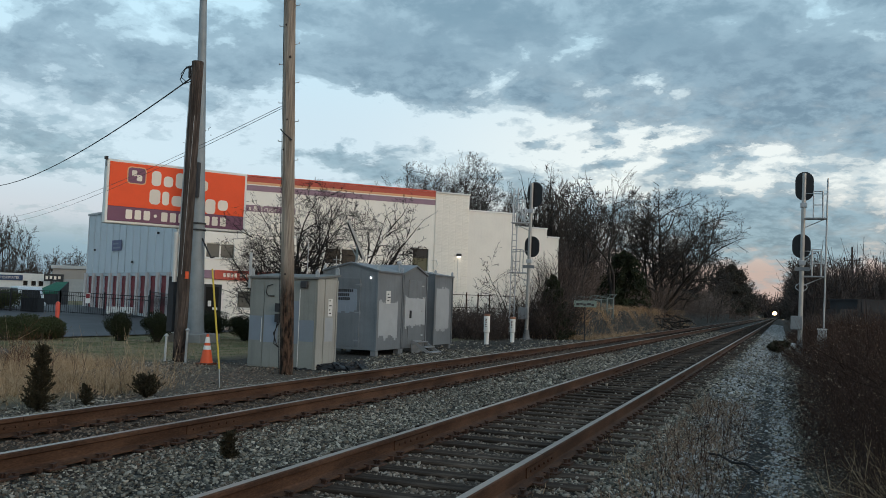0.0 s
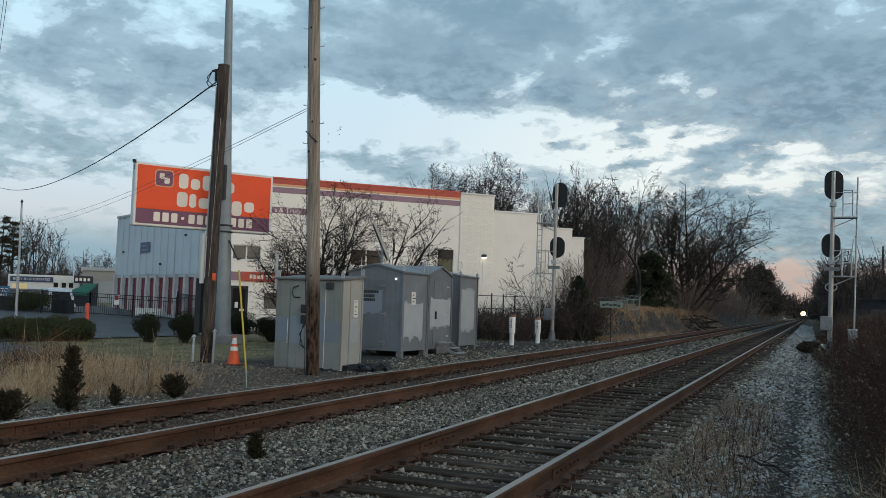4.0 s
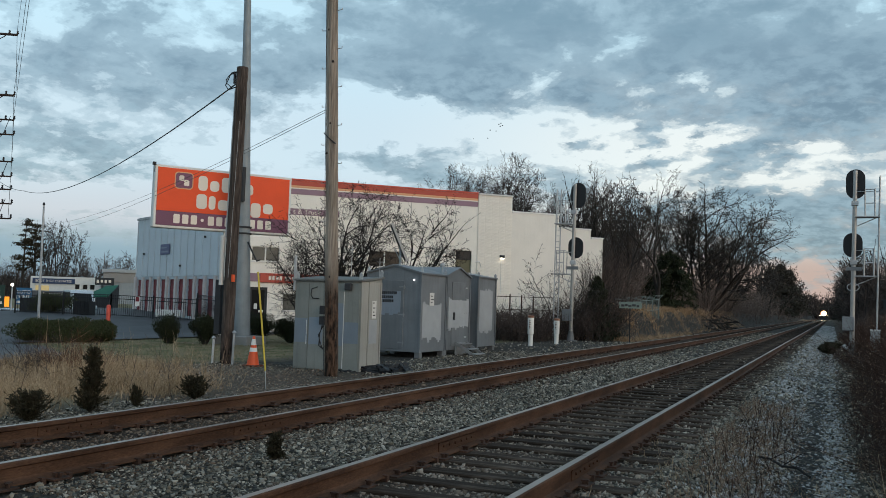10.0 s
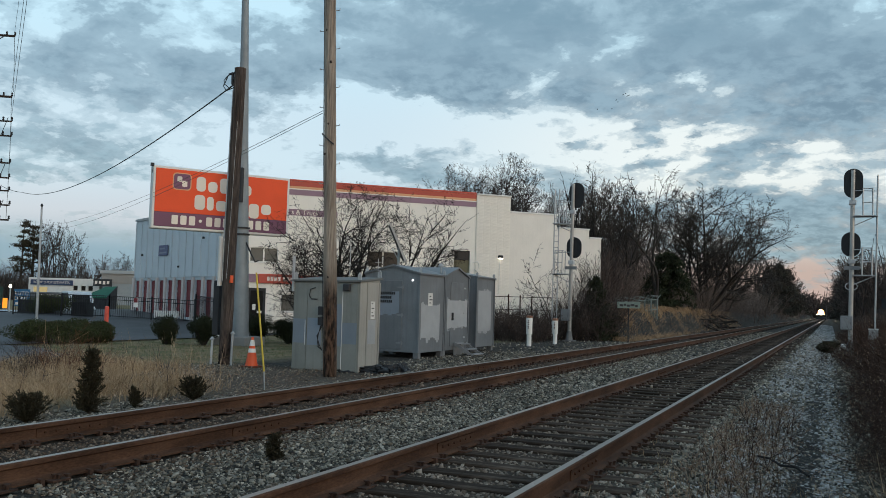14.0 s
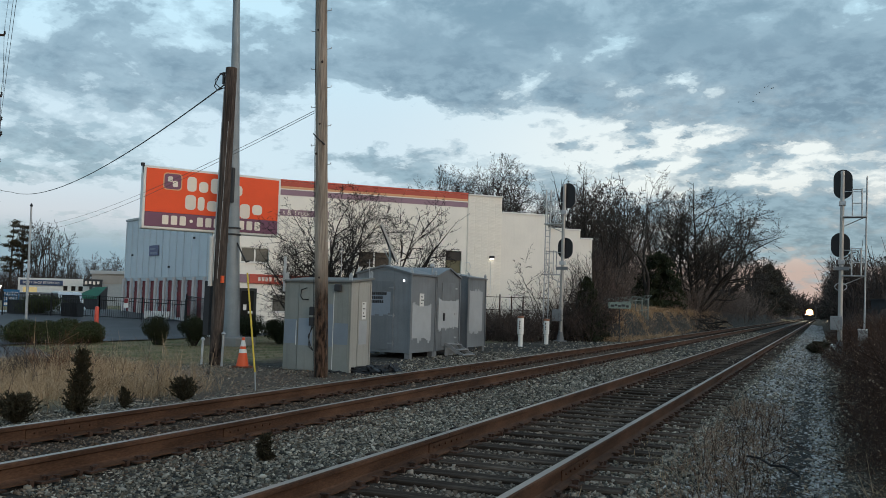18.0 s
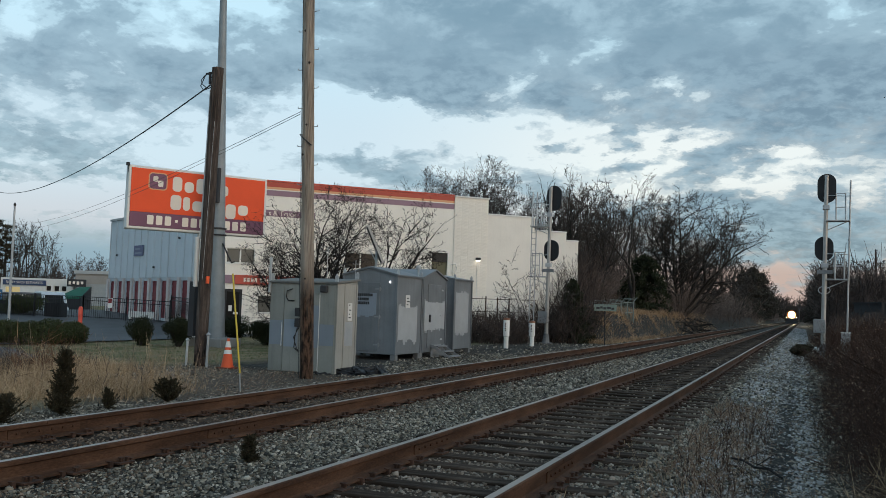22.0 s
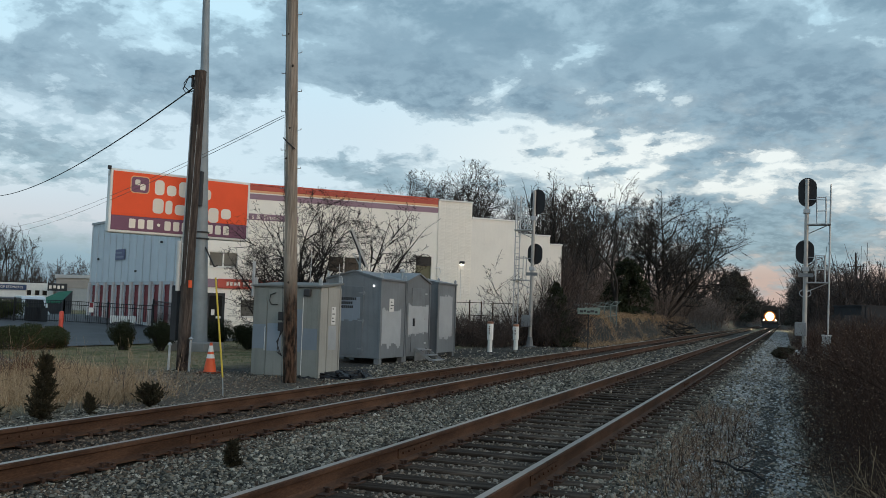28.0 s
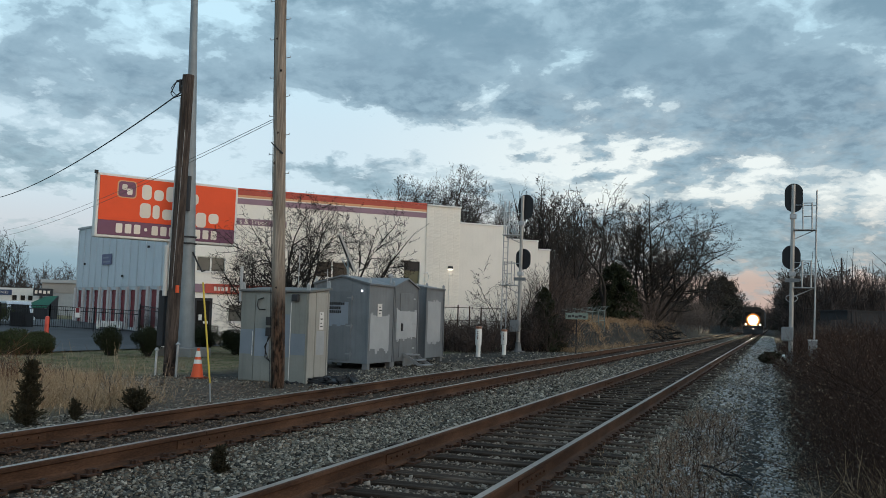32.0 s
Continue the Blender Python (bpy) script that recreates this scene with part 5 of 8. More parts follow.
def storage_building():
    r = thing("storage_building", "cream painted block storage building with red and purple stripes", "building", *BO, 0, BA)
    t = 0.32
    holes = [(-2.24, -0.76, 3.52, 4.30), (-2.25, -1.32, -0.1, 2.12), (-0.50, 0.62, 0.90, 1.84), (9.33, 10.30, 3.30, 4.66), (4.2, 6.0, 3.5, 4.4)]
    part("front_wall", panel_wall(-2.85, 10.62, -0.5, 8.0, 0, t, holes), M_WALL, r)
    pil = part("pilaster", Shape().box(10.62, 12.75, -0.07, t, -0.5, 7.95), M_BRICKW, r, "rough cream split-face block pier")
    blocks = []
    for q in range(6):
        g = random.Random(q)
        e = [g.uniform(-0.012, 0.03) for _ in range(4)]
        blocks.append(Shape().add([(0.0, 0, 0.0), (0.42, 0, 0.0), (0.42, 0, 0.2), (0.0, 0, 0.2), (0.003, -0.003 - e[0] * 0.3, 0.003), (0.417, -0.003 - e[1] * 0.3, 0.003), (0.417, -0.003 - e[2] * 0.3, 0.197), (0.003, -0.003 - e[3] * 0.3, 0.197)],
                      [(4, 5, 6, 7), (0, 4, 7, 3), (1, 2, 6, 5), (0, 1, 5, 4), (3, 7, 6, 2)]).mesh("block", M_BRICKW))
    for row in range(40):
        for c in range(5):
            part("block", blocks[(row * 7 + c * 3 + row // 3) % 6], M_BRICKW, pil, m=pose(10.65 + 0.42 * c, -0.07, -0.05 + 0.2 * row))
    part("front_wall", Shape().box(12.75, 15.85, 0, t, -0.5, 7.05), M_WALL, r)
    part("front_wall", Shape().box(15.85, 18.02, 0, t, -0.5, 6.28), M_WALL, r)
    part("front_wall", Shape().box(18.02, 18.85, 0, t, -0.5, 5.78), M_WALL, r)
    part("end_wall", Shape().box(18.53, 18.85, t, 14, -0.5, 5.78), M_WALL, r)
    part("step_wall", Shape().box(12.6, 12.75, t, 14, 5.5, 7.9), M_WALL, r)
    part("roof", Shape().box(-2.8, 12.7, t, 14, 7.1, 7.3).box(12.75, 18.5, t, 14, 5.3, 5.5), M_CHAR, r)
    part("back_wall", Shape().box(-2.85, 18.85, 14, 14.3, -0.5, 6.0), M_WALL, r)
    for a, b, z in ((-2.85, 10.62, 8.0), (10.62, 12.8, 7.95), (12.8, 15.88, 7.05), (15.88, 18.05, 6.28), (18.05, 18.9, 5.78)):
        part("coping", Shape().box(a, b - 0.003, -0.14 if a == 10.62 else -0.05, t + 0.05, z, z + 0.09), M_WHITE if a > 0 else M_REDW, r, "metal coping along the roof edge", 0.01)
    for z0, z1, m in ((7.72, 7.99, M_REDW), (7.60, 7.72, M_TANW), (7.24, 7.54, M_PURPLE_W)):
        part("stripe", Shape().box(-2.85, 10.61, -0.02, 0.0, z0, z1), m, r, "painted stripe below the roof edge")
    part("banner", Shape().box(-2.8, 2.4, -0.03, 0.0, 6.12, 6.46), M_PURPLE_W, r, "purple lettering panel")
    for k in range(9):
        part("letter_bar", Shape().box(-2.6 + 0.225 * k, -2.45 + 0.225 * k, -0.036, -0.03, 6.19, 6.39), M_LETTER, r)
    words("s & Truck", 0.38, M_LETTER, r, pose(0.62, -0.035, 6.29, 90, 0, 0))
    part("canopy_band", Shape().box(-2.85, -1.75, -0.06, 0.0, 2.42, 2.86), M_PURPLE_W, r, "purple band over the entrance")
    part("canopy_band", Shape().box(-1.75, 3.2, -0.12, 0.0, 2.38, 2.88), M_REDW, r, "red sign band over the entrance", 0.01)
    for k in range(9):
        part("letter_bar", Shape().box(-1.3 + 0.19 * k + (0.1 if k > 3 else 0), -1.16 + 0.19 * k + (0.1 if k > 3 else 0), -0.128, -0.12, 2.52, 2.74), M_LETTER, r)
    window_unit(r, -2.24, -0.76, 3.52, 4.30, 0.08, 2, M_BLIND, M_WHITE)
    window_unit(r, -0.50, 0.62, 0.90, 1.84, 0.08, 1, M_BLIND, M_WHITE)
    window_unit(r, 4.2, 6.0, 3.5, 4.4, 0.08, 2, M_DARKGLASS, M_WHITE)
    d = part("door", panel_wall(-2.25, -1.32, -0.1, 2.12, 0.06, 0.12, [(-2.12, -1.45, 0.1, 1.98)]), M_CHAR, r, "dark glazed entrance door")
    part("glass", Shape().box(-2.13, -1.44, 0.08, 0.10, 0.09, 1.99), M_DARKGLASS, d)
    part("notice", Shape().box(-2.0, -1.83, 0.06, 0.075, 0.95, 1.25), M_WHITE, d)
    part("notice", Shape().box(-1.75, -1.5, 0.06, 0.075, 0.78, 0.9), M_WHITE, d)
    hd = part("loading_door", Shape().box(9.33, 10.30, 0.14, 0.18, 3.30, 4.66), surface("olive_door", tone((0.13, 0.12, 0.07), 0.15), 0.6), r, "upper loading door with a dark top light")
    part("top_light", Shape().box(9.33, 10.30, 0.10, 0.14, 4.12, 4.66), M_BLACK, hd)
    lp = part("wall_light", Shape().box(12.0, 12.26, -0.32, -0.10, 4.32, 4.48), M_CHAR, r, "lit wall pack light", 0.02)
    part("lens", Shape().box(12.03, 12.23, -0.30, -0.14, 4.27, 4.32), glow("wall_lamp", (1.0, 0.93, 0.78), 4.5), lp, "glowing lens")
    part("conduit", Shape().tube((12.12, -0.10, 2.2), (12.12, -0.10, 4.25), 0.018, 0.018, 6), M_WHITE, r)
    part("pipe_hook", Shape().path([(10.5, -0.05, 4.0), (10.75, -0.1, 4.05), (10.85, -0.1, 3.8), (10.7, -0.1, 3.5), (10.55, -0.1, 3.6)], 0.03, 5), M_WHITE, r)
    part("air_conditioner", Shape().box(0.35, 1.25, -0.7, -0.1, -0.2, 0.65), M_TAN_BLDG, r, "beige air-conditioning unit", 0.03)
    part("downspout", Shape().box(-2.72, -2.60, -0.14, -0.02, -0.3, 7.1), M_WHITE, r)
    return r


storage_building()


def storage_wing():
    ax, ay, bx, by = -28.72, 37.72, -43.6, 45.9
    L = math.hypot(bx - ax, by - ay)
    r = thing("storage_wing", "pale blue metal-sided storage wing with red roll-up doors", "building", bx, by, 0, math.degrees(math.atan2(ay - by, ax - bx)))
    n = 11
    gap = L / n
    holes = [(gap * k + 0.24, gap * (k + 1) - 0.24, 0.35, 2.55) for k in range(n)]
    part("front_wall", Shape().box(0, L, 0.002, 0.3, 2.55, 2.75), M_METALWALL, r)
    part("sill_wall", Shape().box(0, L, 0.002, 0.3, -0.3, 0.35), M_METALWALL, r)
    for k in range(n + 1):
        part("wall_piece", Shape().box(max(0, gap * k - 0.24), min(L, gap * k + 0.24), 0.002, 0.3, 0.35, 2.55), M_METALWALL, r)
    part("siding", Shape().box(0, L, -0.03, 0.3, 2.75, 6.6), M_METALWALL, r)
    k = 0
    while k * 1.17 < L:
        part("rib", Shape().box(k * 1.17, k * 1.17 + 0.06, -0.075, -0.03, 2.75, 6.55), M_METALWALL, r)
        k += 1
    for h in holes:
        d = part("roll_door", Shape().box(h[0], h[1], 0.10, 0.14, h[2], h[3]), M_DOORRED, r)
        for q in range(7):
            part("slat", Shape().box(h[0], h[1], 0.085, 0.10, h[2] + 0.05 + q * 0.31, h[2] + 0.25 + q * 0.31), M_DOORRED, d)
    for k in range(n + 1):
        part("door_pier", Shape().box(gap * k - 0.15, gap * k + 0.15, -0.12, 0.0, -0.2, 2.72), surface("pinkish_pier_paint", tone((0.58, 0.52, 0.50), 0.1), 0.7), r, "white pier between doors")
    part("coping", Shape().box(-0.08, L + 0.0, -0.12, 12.3, 6.6, 6.74), M_GALV, r)
    part("end_wall", Shape().box(0, 0.3, 0.3, 12, 0.1, 6.6), M_METALWALL, r)
    part("back_wall", Shape().box(0, L, 12, 12.3, 0.1, 6.6), M_METALWALL, r)
    part("wall_sign", Shape().box(4.8, 6.45, -0.10, -0.075, 4.12, 4.78), surface("faded_blue_sign", tone((0.13, 0.14, 0.24), 0.15), 0.6), r, "blue-grey wall sign")
    for q in range(2):
        part("letter_bar", Shape().box(5.0, 6.25 - 0.3 * q, -0.106, -0.10, 4.25 + 0.26 * q, 4.35 + 0.26 * q), surface("faded_lettering", tone((0.24, 0.25, 0.32), 0.1), 0.6), r)
    for x, z in ((1.6, 4.2), (12.2, 4.9), (8.4, 3.3)):
        part("wall_light", Shape().box(x, x + 0.12, -0.17, -0.075, z, z + 0.12), M_CHAR, r)


storage_wing()

# ---------------------------------------------------------------- car park and gate
tagged(new("car_park", sheet("car_park", np.arange(-75, -18.9, 0.5), np.arange(8, 62.1, 0.5), M_ASPHALT, 0.05,
       lambda x, y: ((x < -25.6) & (y > 12)) & (((y - 39.63) * 0.732 - (x + 26.65) * 0.681 < -0.3) | ((x + 26.65) * 0.732 + (y - 39.63) * 0.681 < -2.2)) & (y < 58))), "dark grey asphalt car park", "car park", kind="structure")


def fence(pts, h, mat, label, step_len=0.13, name="security_fence"):
    r = thing(name, label, "fence", pts[0][0], pts[0][1], 0)
    o = Vector((pts[0][0], pts[0][1], 0))
    bar = Shape().box(-0.009, 0.009, -0.009, 0.009, 0.08, h).mesh("bar", mat)
    for (ax, ay), (bx, by) in zip(pts, pts[1:]):
        L = math.hypot(bx - ax, by - ay)
        n = max(1, int(L / 2.4))
        za, zb = land(ax, ay), land(bx, by)
        A, B = Vector((ax, ay, za)) - o, Vector((bx, by, zb)) - o
        for k in range(n + 1):
            p = A.lerp(B, k / n)
            part("post", Shape().box(p.x - 0.03, p.x + 0.03, p.y - 0.03, p.y + 0.03, p.z, p.z + h + 0.08), mat, r)
        for z in (0.15, h - 0.22, h - 0.02):
            part("rail", Shape().tube(A + Vector((0, 0, z)), B + Vector((0, 0, z)), 0.019, 0.019, 4), mat, r)
        for k in range(int(L / step_len)):
            p = A.lerp(B, k * step_len / L)
            part("bar", bar, mat, r, m=pose(*p))
    return r


fence(((-42.5, 35.4), (-37.9, 38.0), (-32.9, 39.4)), 1.3, M_BLACK, "black steel bar fence and gate across the car park")
fence(((-32.8, 39.35), (-29.8, 37.8)), 1.6, M_BLACK, "black steel pedestrian gate beside the storage wing")
for x0, n_, sy in ((-43.9, 2, 36.95), (-40.0, 2, 37.3)):
    sc = thing("screen_fence", "dark screened fence panel beside the gate", "fence", x0, sy, land(x0, sy), 6)
    for k in range(n_):
        part("panel", Shape().box(k * 0.74, k * 0.74 + 0.72, 0, 0.05, 0.03, 0.82), M_BLACK, sc)
    part("post", Shape().box(-0.06, 0.0, -0.02, 0.06, 0, 0.95), M_BLACK, sc)
bl = thing("bollard", "bright red-orange steel bollard at the gate", "bollard", -35.0, 34.95, land(-35.0, 34.95))
part("tube", Shape().lathe([(0.11, 0), (0.11, 0.88), (0.09, 0.94), (0.03, 0.97)], 14), surface("red_bollard", tone((0.75, 0.10, 0.06)), 0.5), bl, smooth=True)
bn = thing("barrier", "low white barrier lying by the storage doors", "barrier", -36.6, 40.2, land(-36.0, 40.3), 24)
part("plank", Shape().box(0, 1.5, -0.05, 0.05, 0.16, 0.52), M_WHITE, bn, "", 0.02)
for x in (0.1, 0.75, 1.3):
    part("foot", Shape().box(x, x + 0.1, -0.2, 0.2, 0, 0.18), M_WHITE, bn, "", 0.01)
ws = thing("warning_sign", "small red and white warning sign on the gate", "sign", -36.4, 38.38, land(-36.4, 38.38) + 0.72, 15.6)
part("plate", Shape().box(0, 0.26, -0.08, -0.06, 0, 0.55), M_WHITE, ws)
part("red_field", Shape().box(0.02, 0.24, -0.085, -0.08, 0.27, 0.53), M_DOORRED, ws)

# ---------------------------------------------------------------- plants


def rods_np(A, B, r0, r1, n):
    w = B - A
    w /= np.linalg.norm(w, axis=1, keepdims=True) + 1e-9
    ref = np.where(np.abs(w[:, 2:]) < 0.9, np.array([[0, 0, 1.0]]), np.array([[1.0, 0, 0]]))
    s = np.cross(w, ref)
    s /= np.linalg.norm(s, axis=1, keepdims=True) + 1e-9
    q = np.cross(w, s)
    ang = 2 * np.pi * np.arange(n) / n
    ring = s[:, None] * np.cos(ang)[None, :, None] + q[:, None] * np.sin(ang)[None, :, None]
    v = np.concatenate([A[:, None] + ring * r0[:, None, None], B[:, None] + ring * r1[:, None, None]], 1).reshape(-1, 3)
    i = np.arange(n)
    f = np.stack([i, (i + 1) % n, n + (i + 1) % n, n + i], 1)
    f = (f[None] + (2 * n * np.arange(len(A)))[:, None, None]).reshape(-1, 4)
    return v, f


def ribbons_np(A, B, r0, r1, seed=0):
    """The finest twigs: one slim facet each."""
    g = np.random.default_rng(seed)
    w = B - A
    s = np.cross(w, g.normal(size=w.shape))
    s /= np.linalg.norm(s, axis=1, keepdims=True) + 1e-9
    v = np.stack([A - s * r0[:, None], A + s * r0[:, None], B + s * r1[:, None], B - s * r1[:, None]], 1).reshape(-1, 3)
    return v, np.arange(len(v)).reshape(-1, 4)


def limbs(g, P, D, L, segs, wave, lift):
    """Many crooked limbs at once: the points along each."""
    pts, d = [P], D.copy()
    for _ in range(segs):
        d = d + g.normal(0, wave, d.shape) + np.array([0, 0, lift])
        d /= np.linalg.norm(d, axis=1, keepdims=True)
        pts.append(pts[-1] + d * (L / segs)[:, None])
    return np.stack(pts, 1)


def grow(seed, leaders, orders, tip, crown, bark=None, swell=1.0):
    """A bare tree. leaders: rows of (lean, bearing, length, radius). orders, from the leaders to the last twigs: points along a limb,
    crookedness, lift, side shoots, where they begin, their angle, their length as a share, and how much shorter they get to the tip.
    crown: centre and half-axes of the rounded outline in which the tips end."""
    g = np.random.default_rng(seed)
    n = len(leaders)
    P = np.array([(0.12 * math.cos(b) * (n > 1), 0.12 * math.sin(b) * (n > 1), -0.3) for _, b, _, _ in leaders])
    D = np.array([(math.sin(q) * math.cos(b), math.sin(q) * math.sin(b), math.cos(q)) for q, b, _, _ in leaders])
    L, R = np.array([r[2] for r in leaders]), np.array([r[3] for r in leaders])
    A, B, R0, R1 = [], [], [], []
    heart, axes = np.array(crown[:3]), np.array(crown[3:])
    for k, (segs, wave, lift, kids, start, angle, share, fall) in enumerate(orders):
        # no limb reaches far beyond the crown's outline
        o, w = (P - heart) / axes, D / axes
        qa, qb, qc = (w * w).sum(1), (o * w).sum(1), (o * o).sum(1) - 1
        room = np.where(qb * qb > qa * qc, (-qb + np.sqrt(np.maximum(qb * qb - qa * qc, 0))) / qa, 0.0 if k else 3.0)
        kept = np.minimum(L, np.maximum(room * g.uniform(0.80, 1.06, len(L)), 0.3 * L))
        if k:
            R = np.maximum(R * (kept / L) ** 0.5, tip)
        L = kept
        pts = limbs(g, P, D, L, segs, wave, lift)
        t = np.linspace(0, 1, segs + 1)
        rad = np.maximum(R[:, None] * (1 - (0.82 if k else 0.94) * t), tip * 0.6)
        A.append(pts[:, :-1].reshape(-1, 3)), B.append(pts[:, 1:].reshape(-1, 3))
        R0.append(rad[:, :-1].ravel()), R1.append(rad[:, 1:].ravel())
        if not kids:
            break
        m = len(P)
        u = start + (1 - start) * (np.arange(kids) + g.random((m, kids))) / kids
        i = np.minimum((u * segs).astype(int), segs - 1)
        f = (u * segs - i)[..., None]
        row = np.arange(m)[:, None]
        lo, hi = pts[row, i], pts[row, i + 1]
        d = (hi - lo) / (np.linalg.norm(hi - lo, axis=2, keepdims=True) + 1e-9)
        side = np.cross(d, g.normal(size=d.shape))
        side /= np.linalg.norm(side, axis=2, keepdims=True) + 1e-9
        a = angle * g.uniform(0.65, 1.3, (m, kids, 1))
        # the last shoot carries on where the limb ends
        a[:, -1] *= 0.35
        D = (d * np.cos(a) + side * np.sin(a)).reshape(-1, 3)
        P = (lo + (hi - lo) * f).reshape(-1, 3)
        r = R[:, None] * (1 - 0.76 * u)
        L = (L[:, None] * share * (1 - fall * (u - start) / (1 - start)) * g.uniform(0.65, 1.25, (m, kids))).ravel()
        R = np.maximum(r * g.uniform(0.52, 0.80, (m, kids)), tip).ravel()
    stem = np.arange(sum(len(q) for q in A)) < len(A[0])
    A, B, R0, R1 = (np.concatenate(q) for q in (A, B, R0, R1))
    bold = R0 > max(0.028, 1.6 * tip)
    limb = bold & ~stem
    v1, f1 = rods_np(A[stem], B[stem], R0[stem] * swell, R1[stem] * swell, 6)
    v3, f3 = rods_np(A[limb], B[limb], R0[limb] * swell, R1[limb] * swell, 5)
    bold = bold | stem
    v2, f2 = ribbons_np(A[~bold], B[~bold], R0[~bold] * 1.3, R1[~bold] * 1.3, seed)
    top = v2[:, 2].max()
    return raw("trunk", v1 / top, f1, bark or M_BARK, True), raw("crown", v2 / top, f2, bark or M_TWIG), bark, raw("branchwork", v3 / top, f3, bark or M_BARK, True)


def tall_tree(seed, forks, low, wide, angle=0.75, crook=0.06, tip=0.008, kids=12, fine=4, shoots=6):
    """A forest tree 14 m tall, clear below, with one trunk or a few that part near the ground."""
    g = random.Random(seed)
    leaders = [(0.03 if forks == 1 else g.uniform(0.06, 0.20), 6.283 * k / forks + g.uniform(-0.5, 0.5), 13.0 * (1 if k == 0 else g.uniform(0.85, 0.98)), 0.23 if forks == 1 else 0.185) for k in range(forks)]
    crown = (0, 0, 14 * (1 + low) / 2 - 0.3, wide, wide, 7 * (1 - low) + 0.6)
    return grow(seed, leaders, ((13, crook, 0.03, kids, low, angle, 0.50, 0.45), (8, 0.16, 0.03, shoots + 1, 0.2, 0.82, 0.50, 0.3), (5, 0.19, 0.02, shoots, 0.12, 0.85, 0.48, 0.3),
                (3, 0.22, 0.0, fine, 0.15, 0.85, 0.55, 0.3), (2, 0.2, 0.0, 0, 0, 0, 0, 0)), tip, crown)


def dome_tree(seed, lean, wide):
    """A broad low-forking tree 12 m tall whose boughs sweep out to a rounded crown."""
    g = random.Random(seed)
    leaders = [(q + g.uniform(-0.06, 0.06), b, 13.0, 0.185) for q, b in ((0.06, 0.0), (0.30, 0.4), (0.52, -0.5), (0.76, 0.15), (0.36, 2.9), (0.62, 3.4), (0.42, 1.6), (0.45, 4.5))]
    return grow(seed, leaders, ((12, 0.09, 0.0, 15, 0.22, 0.80, 0.50, 0.4), (8, 0.15, 0.02, 8, 0.2, 0.80, 0.48, 0.3), (5, 0.18, 0.01, 6, 0.12, 0.8, 0.48, 0.3),
                (3, 0.2, 0.0, 3, 0.15, 0.8, 0.55, 0.3), (2, 0.2, 0.0, 0, 0, 0, 0, 0)), 0.010, (lean, 0, 6.4, wide, wide, 5.6))


def small_tree(seed, leaders, crown, shoots=9):
    """A crab-like ornamental tree: crooked spreading boughs set with short spurs."""
    return grow(seed, leaders, ((10, 0.12, 0.0, shoots, 0.22, 0.85, 0.58, 0.25), (7, 0.16, 0.02, 9, 0.15, 0.85, 0.46, 0.3), (5, 0.2, 0.02, 5, 0.12, 0.95, 0.42, 0.3),
                (3, 0.25, 0.02, 3, 0.2, 1.0, 0.5, 0.2), (1, 0.2, 0.0, 0, 0, 0, 0, 0)), 0.0062, crown, M_DARKTWIG)


TREES = [tall_tree(11, 1, 0.40, 3.0, 0.85, 0.07, 0.010), tall_tree(12, 2, 0.34, 3.4, 0.8, 0.07, 0.010), tall_tree(13, 1, 0.48, 2.4, 0.75, 0.10, 0.010), tall_tree(14, 3, 0.30, 3.6, 0.8, 0.07, 0.010), tall_tree(15, 2, 0.44, 2.9, 0.9, 0.11, 0.010)]
UPRIGHT = [tall_tree(41, 5, 0.22, 1.8, 0.5, 0.05, 0.010, 12, 3, 5), tall_tree(42, 4, 0.26, 2.0, 0.5, 0.06, 0.010, 12, 3, 5)]
CROOKED = tall_tree(43, 2, 0.42, 3.4, 1.0, 0.16, 0.012, 9)
FAR_TREES = [tall_tree(16, 2, 0.28, 3.6, 0.8, 0.07, 0.028, 8, 2, 4), tall_tree(17, 3, 0.22, 4.2, 0.75, 0.07, 0.028, 6, 2, 4), tall_tree(18, 1, 0.36, 3.2, 0.85, 0.08, 0.028, 10, 2, 4)]
DEEP_TREES = [tall_tree(51, 3, 0.10, 4.2, 0.85, 0.07, 0.060, 8, 2, 3), tall_tree(52, 3, 0.08, 3.6, 0.85, 0.07, 0.060, 8, 2, 3)]
SPREAD = [dome_tree(31, 1.4, 6.4), dome_tree(33, 0.0, 5.4)]
SMALL = [small_tree(21, [(0.12 + 0.25 * (k % 3), 0.9 * k + 0.4, 6.5, 0.095) for k in range(7)], (0, 0, 3.7, 3.6, 3.6, 3.0), 8),
         small_tree(22, [(0.42, 0.1, 6, 0.10), (0.25, 0.6, 6, 0.085), (0.6, -0.4, 6, 0.08), (0.15, 2.4, 5, 0.06)], (1.2, 0, 3.6, 1.8, 2.2, 3.1), 8)]
SAPLING = grow(35, [(0.12, 0.3, 4.6, 0.05), (0.35, 1.9, 4.2, 0.045), (0.5, 3.3, 4.4, 0.045), (0.4, 5.0, 3.8, 0.04), (0.7, 2.7, 3.4, 0.035)],
               ((9, 0.12, 0.0, 8, 0.2, 0.75, 0.5, 0.35), (6, 0.17, 0.02, 6, 0.2, 0.8, 0.42, 0.3), (4, 0.2, 0.0, 3, 0.2, 0.8, 0.5, 0.3), (2, 0.2, 0.0, 0, 0, 0, 0, 0)), 0.0085, (0, 0, 2.6, 3, 3, 3))


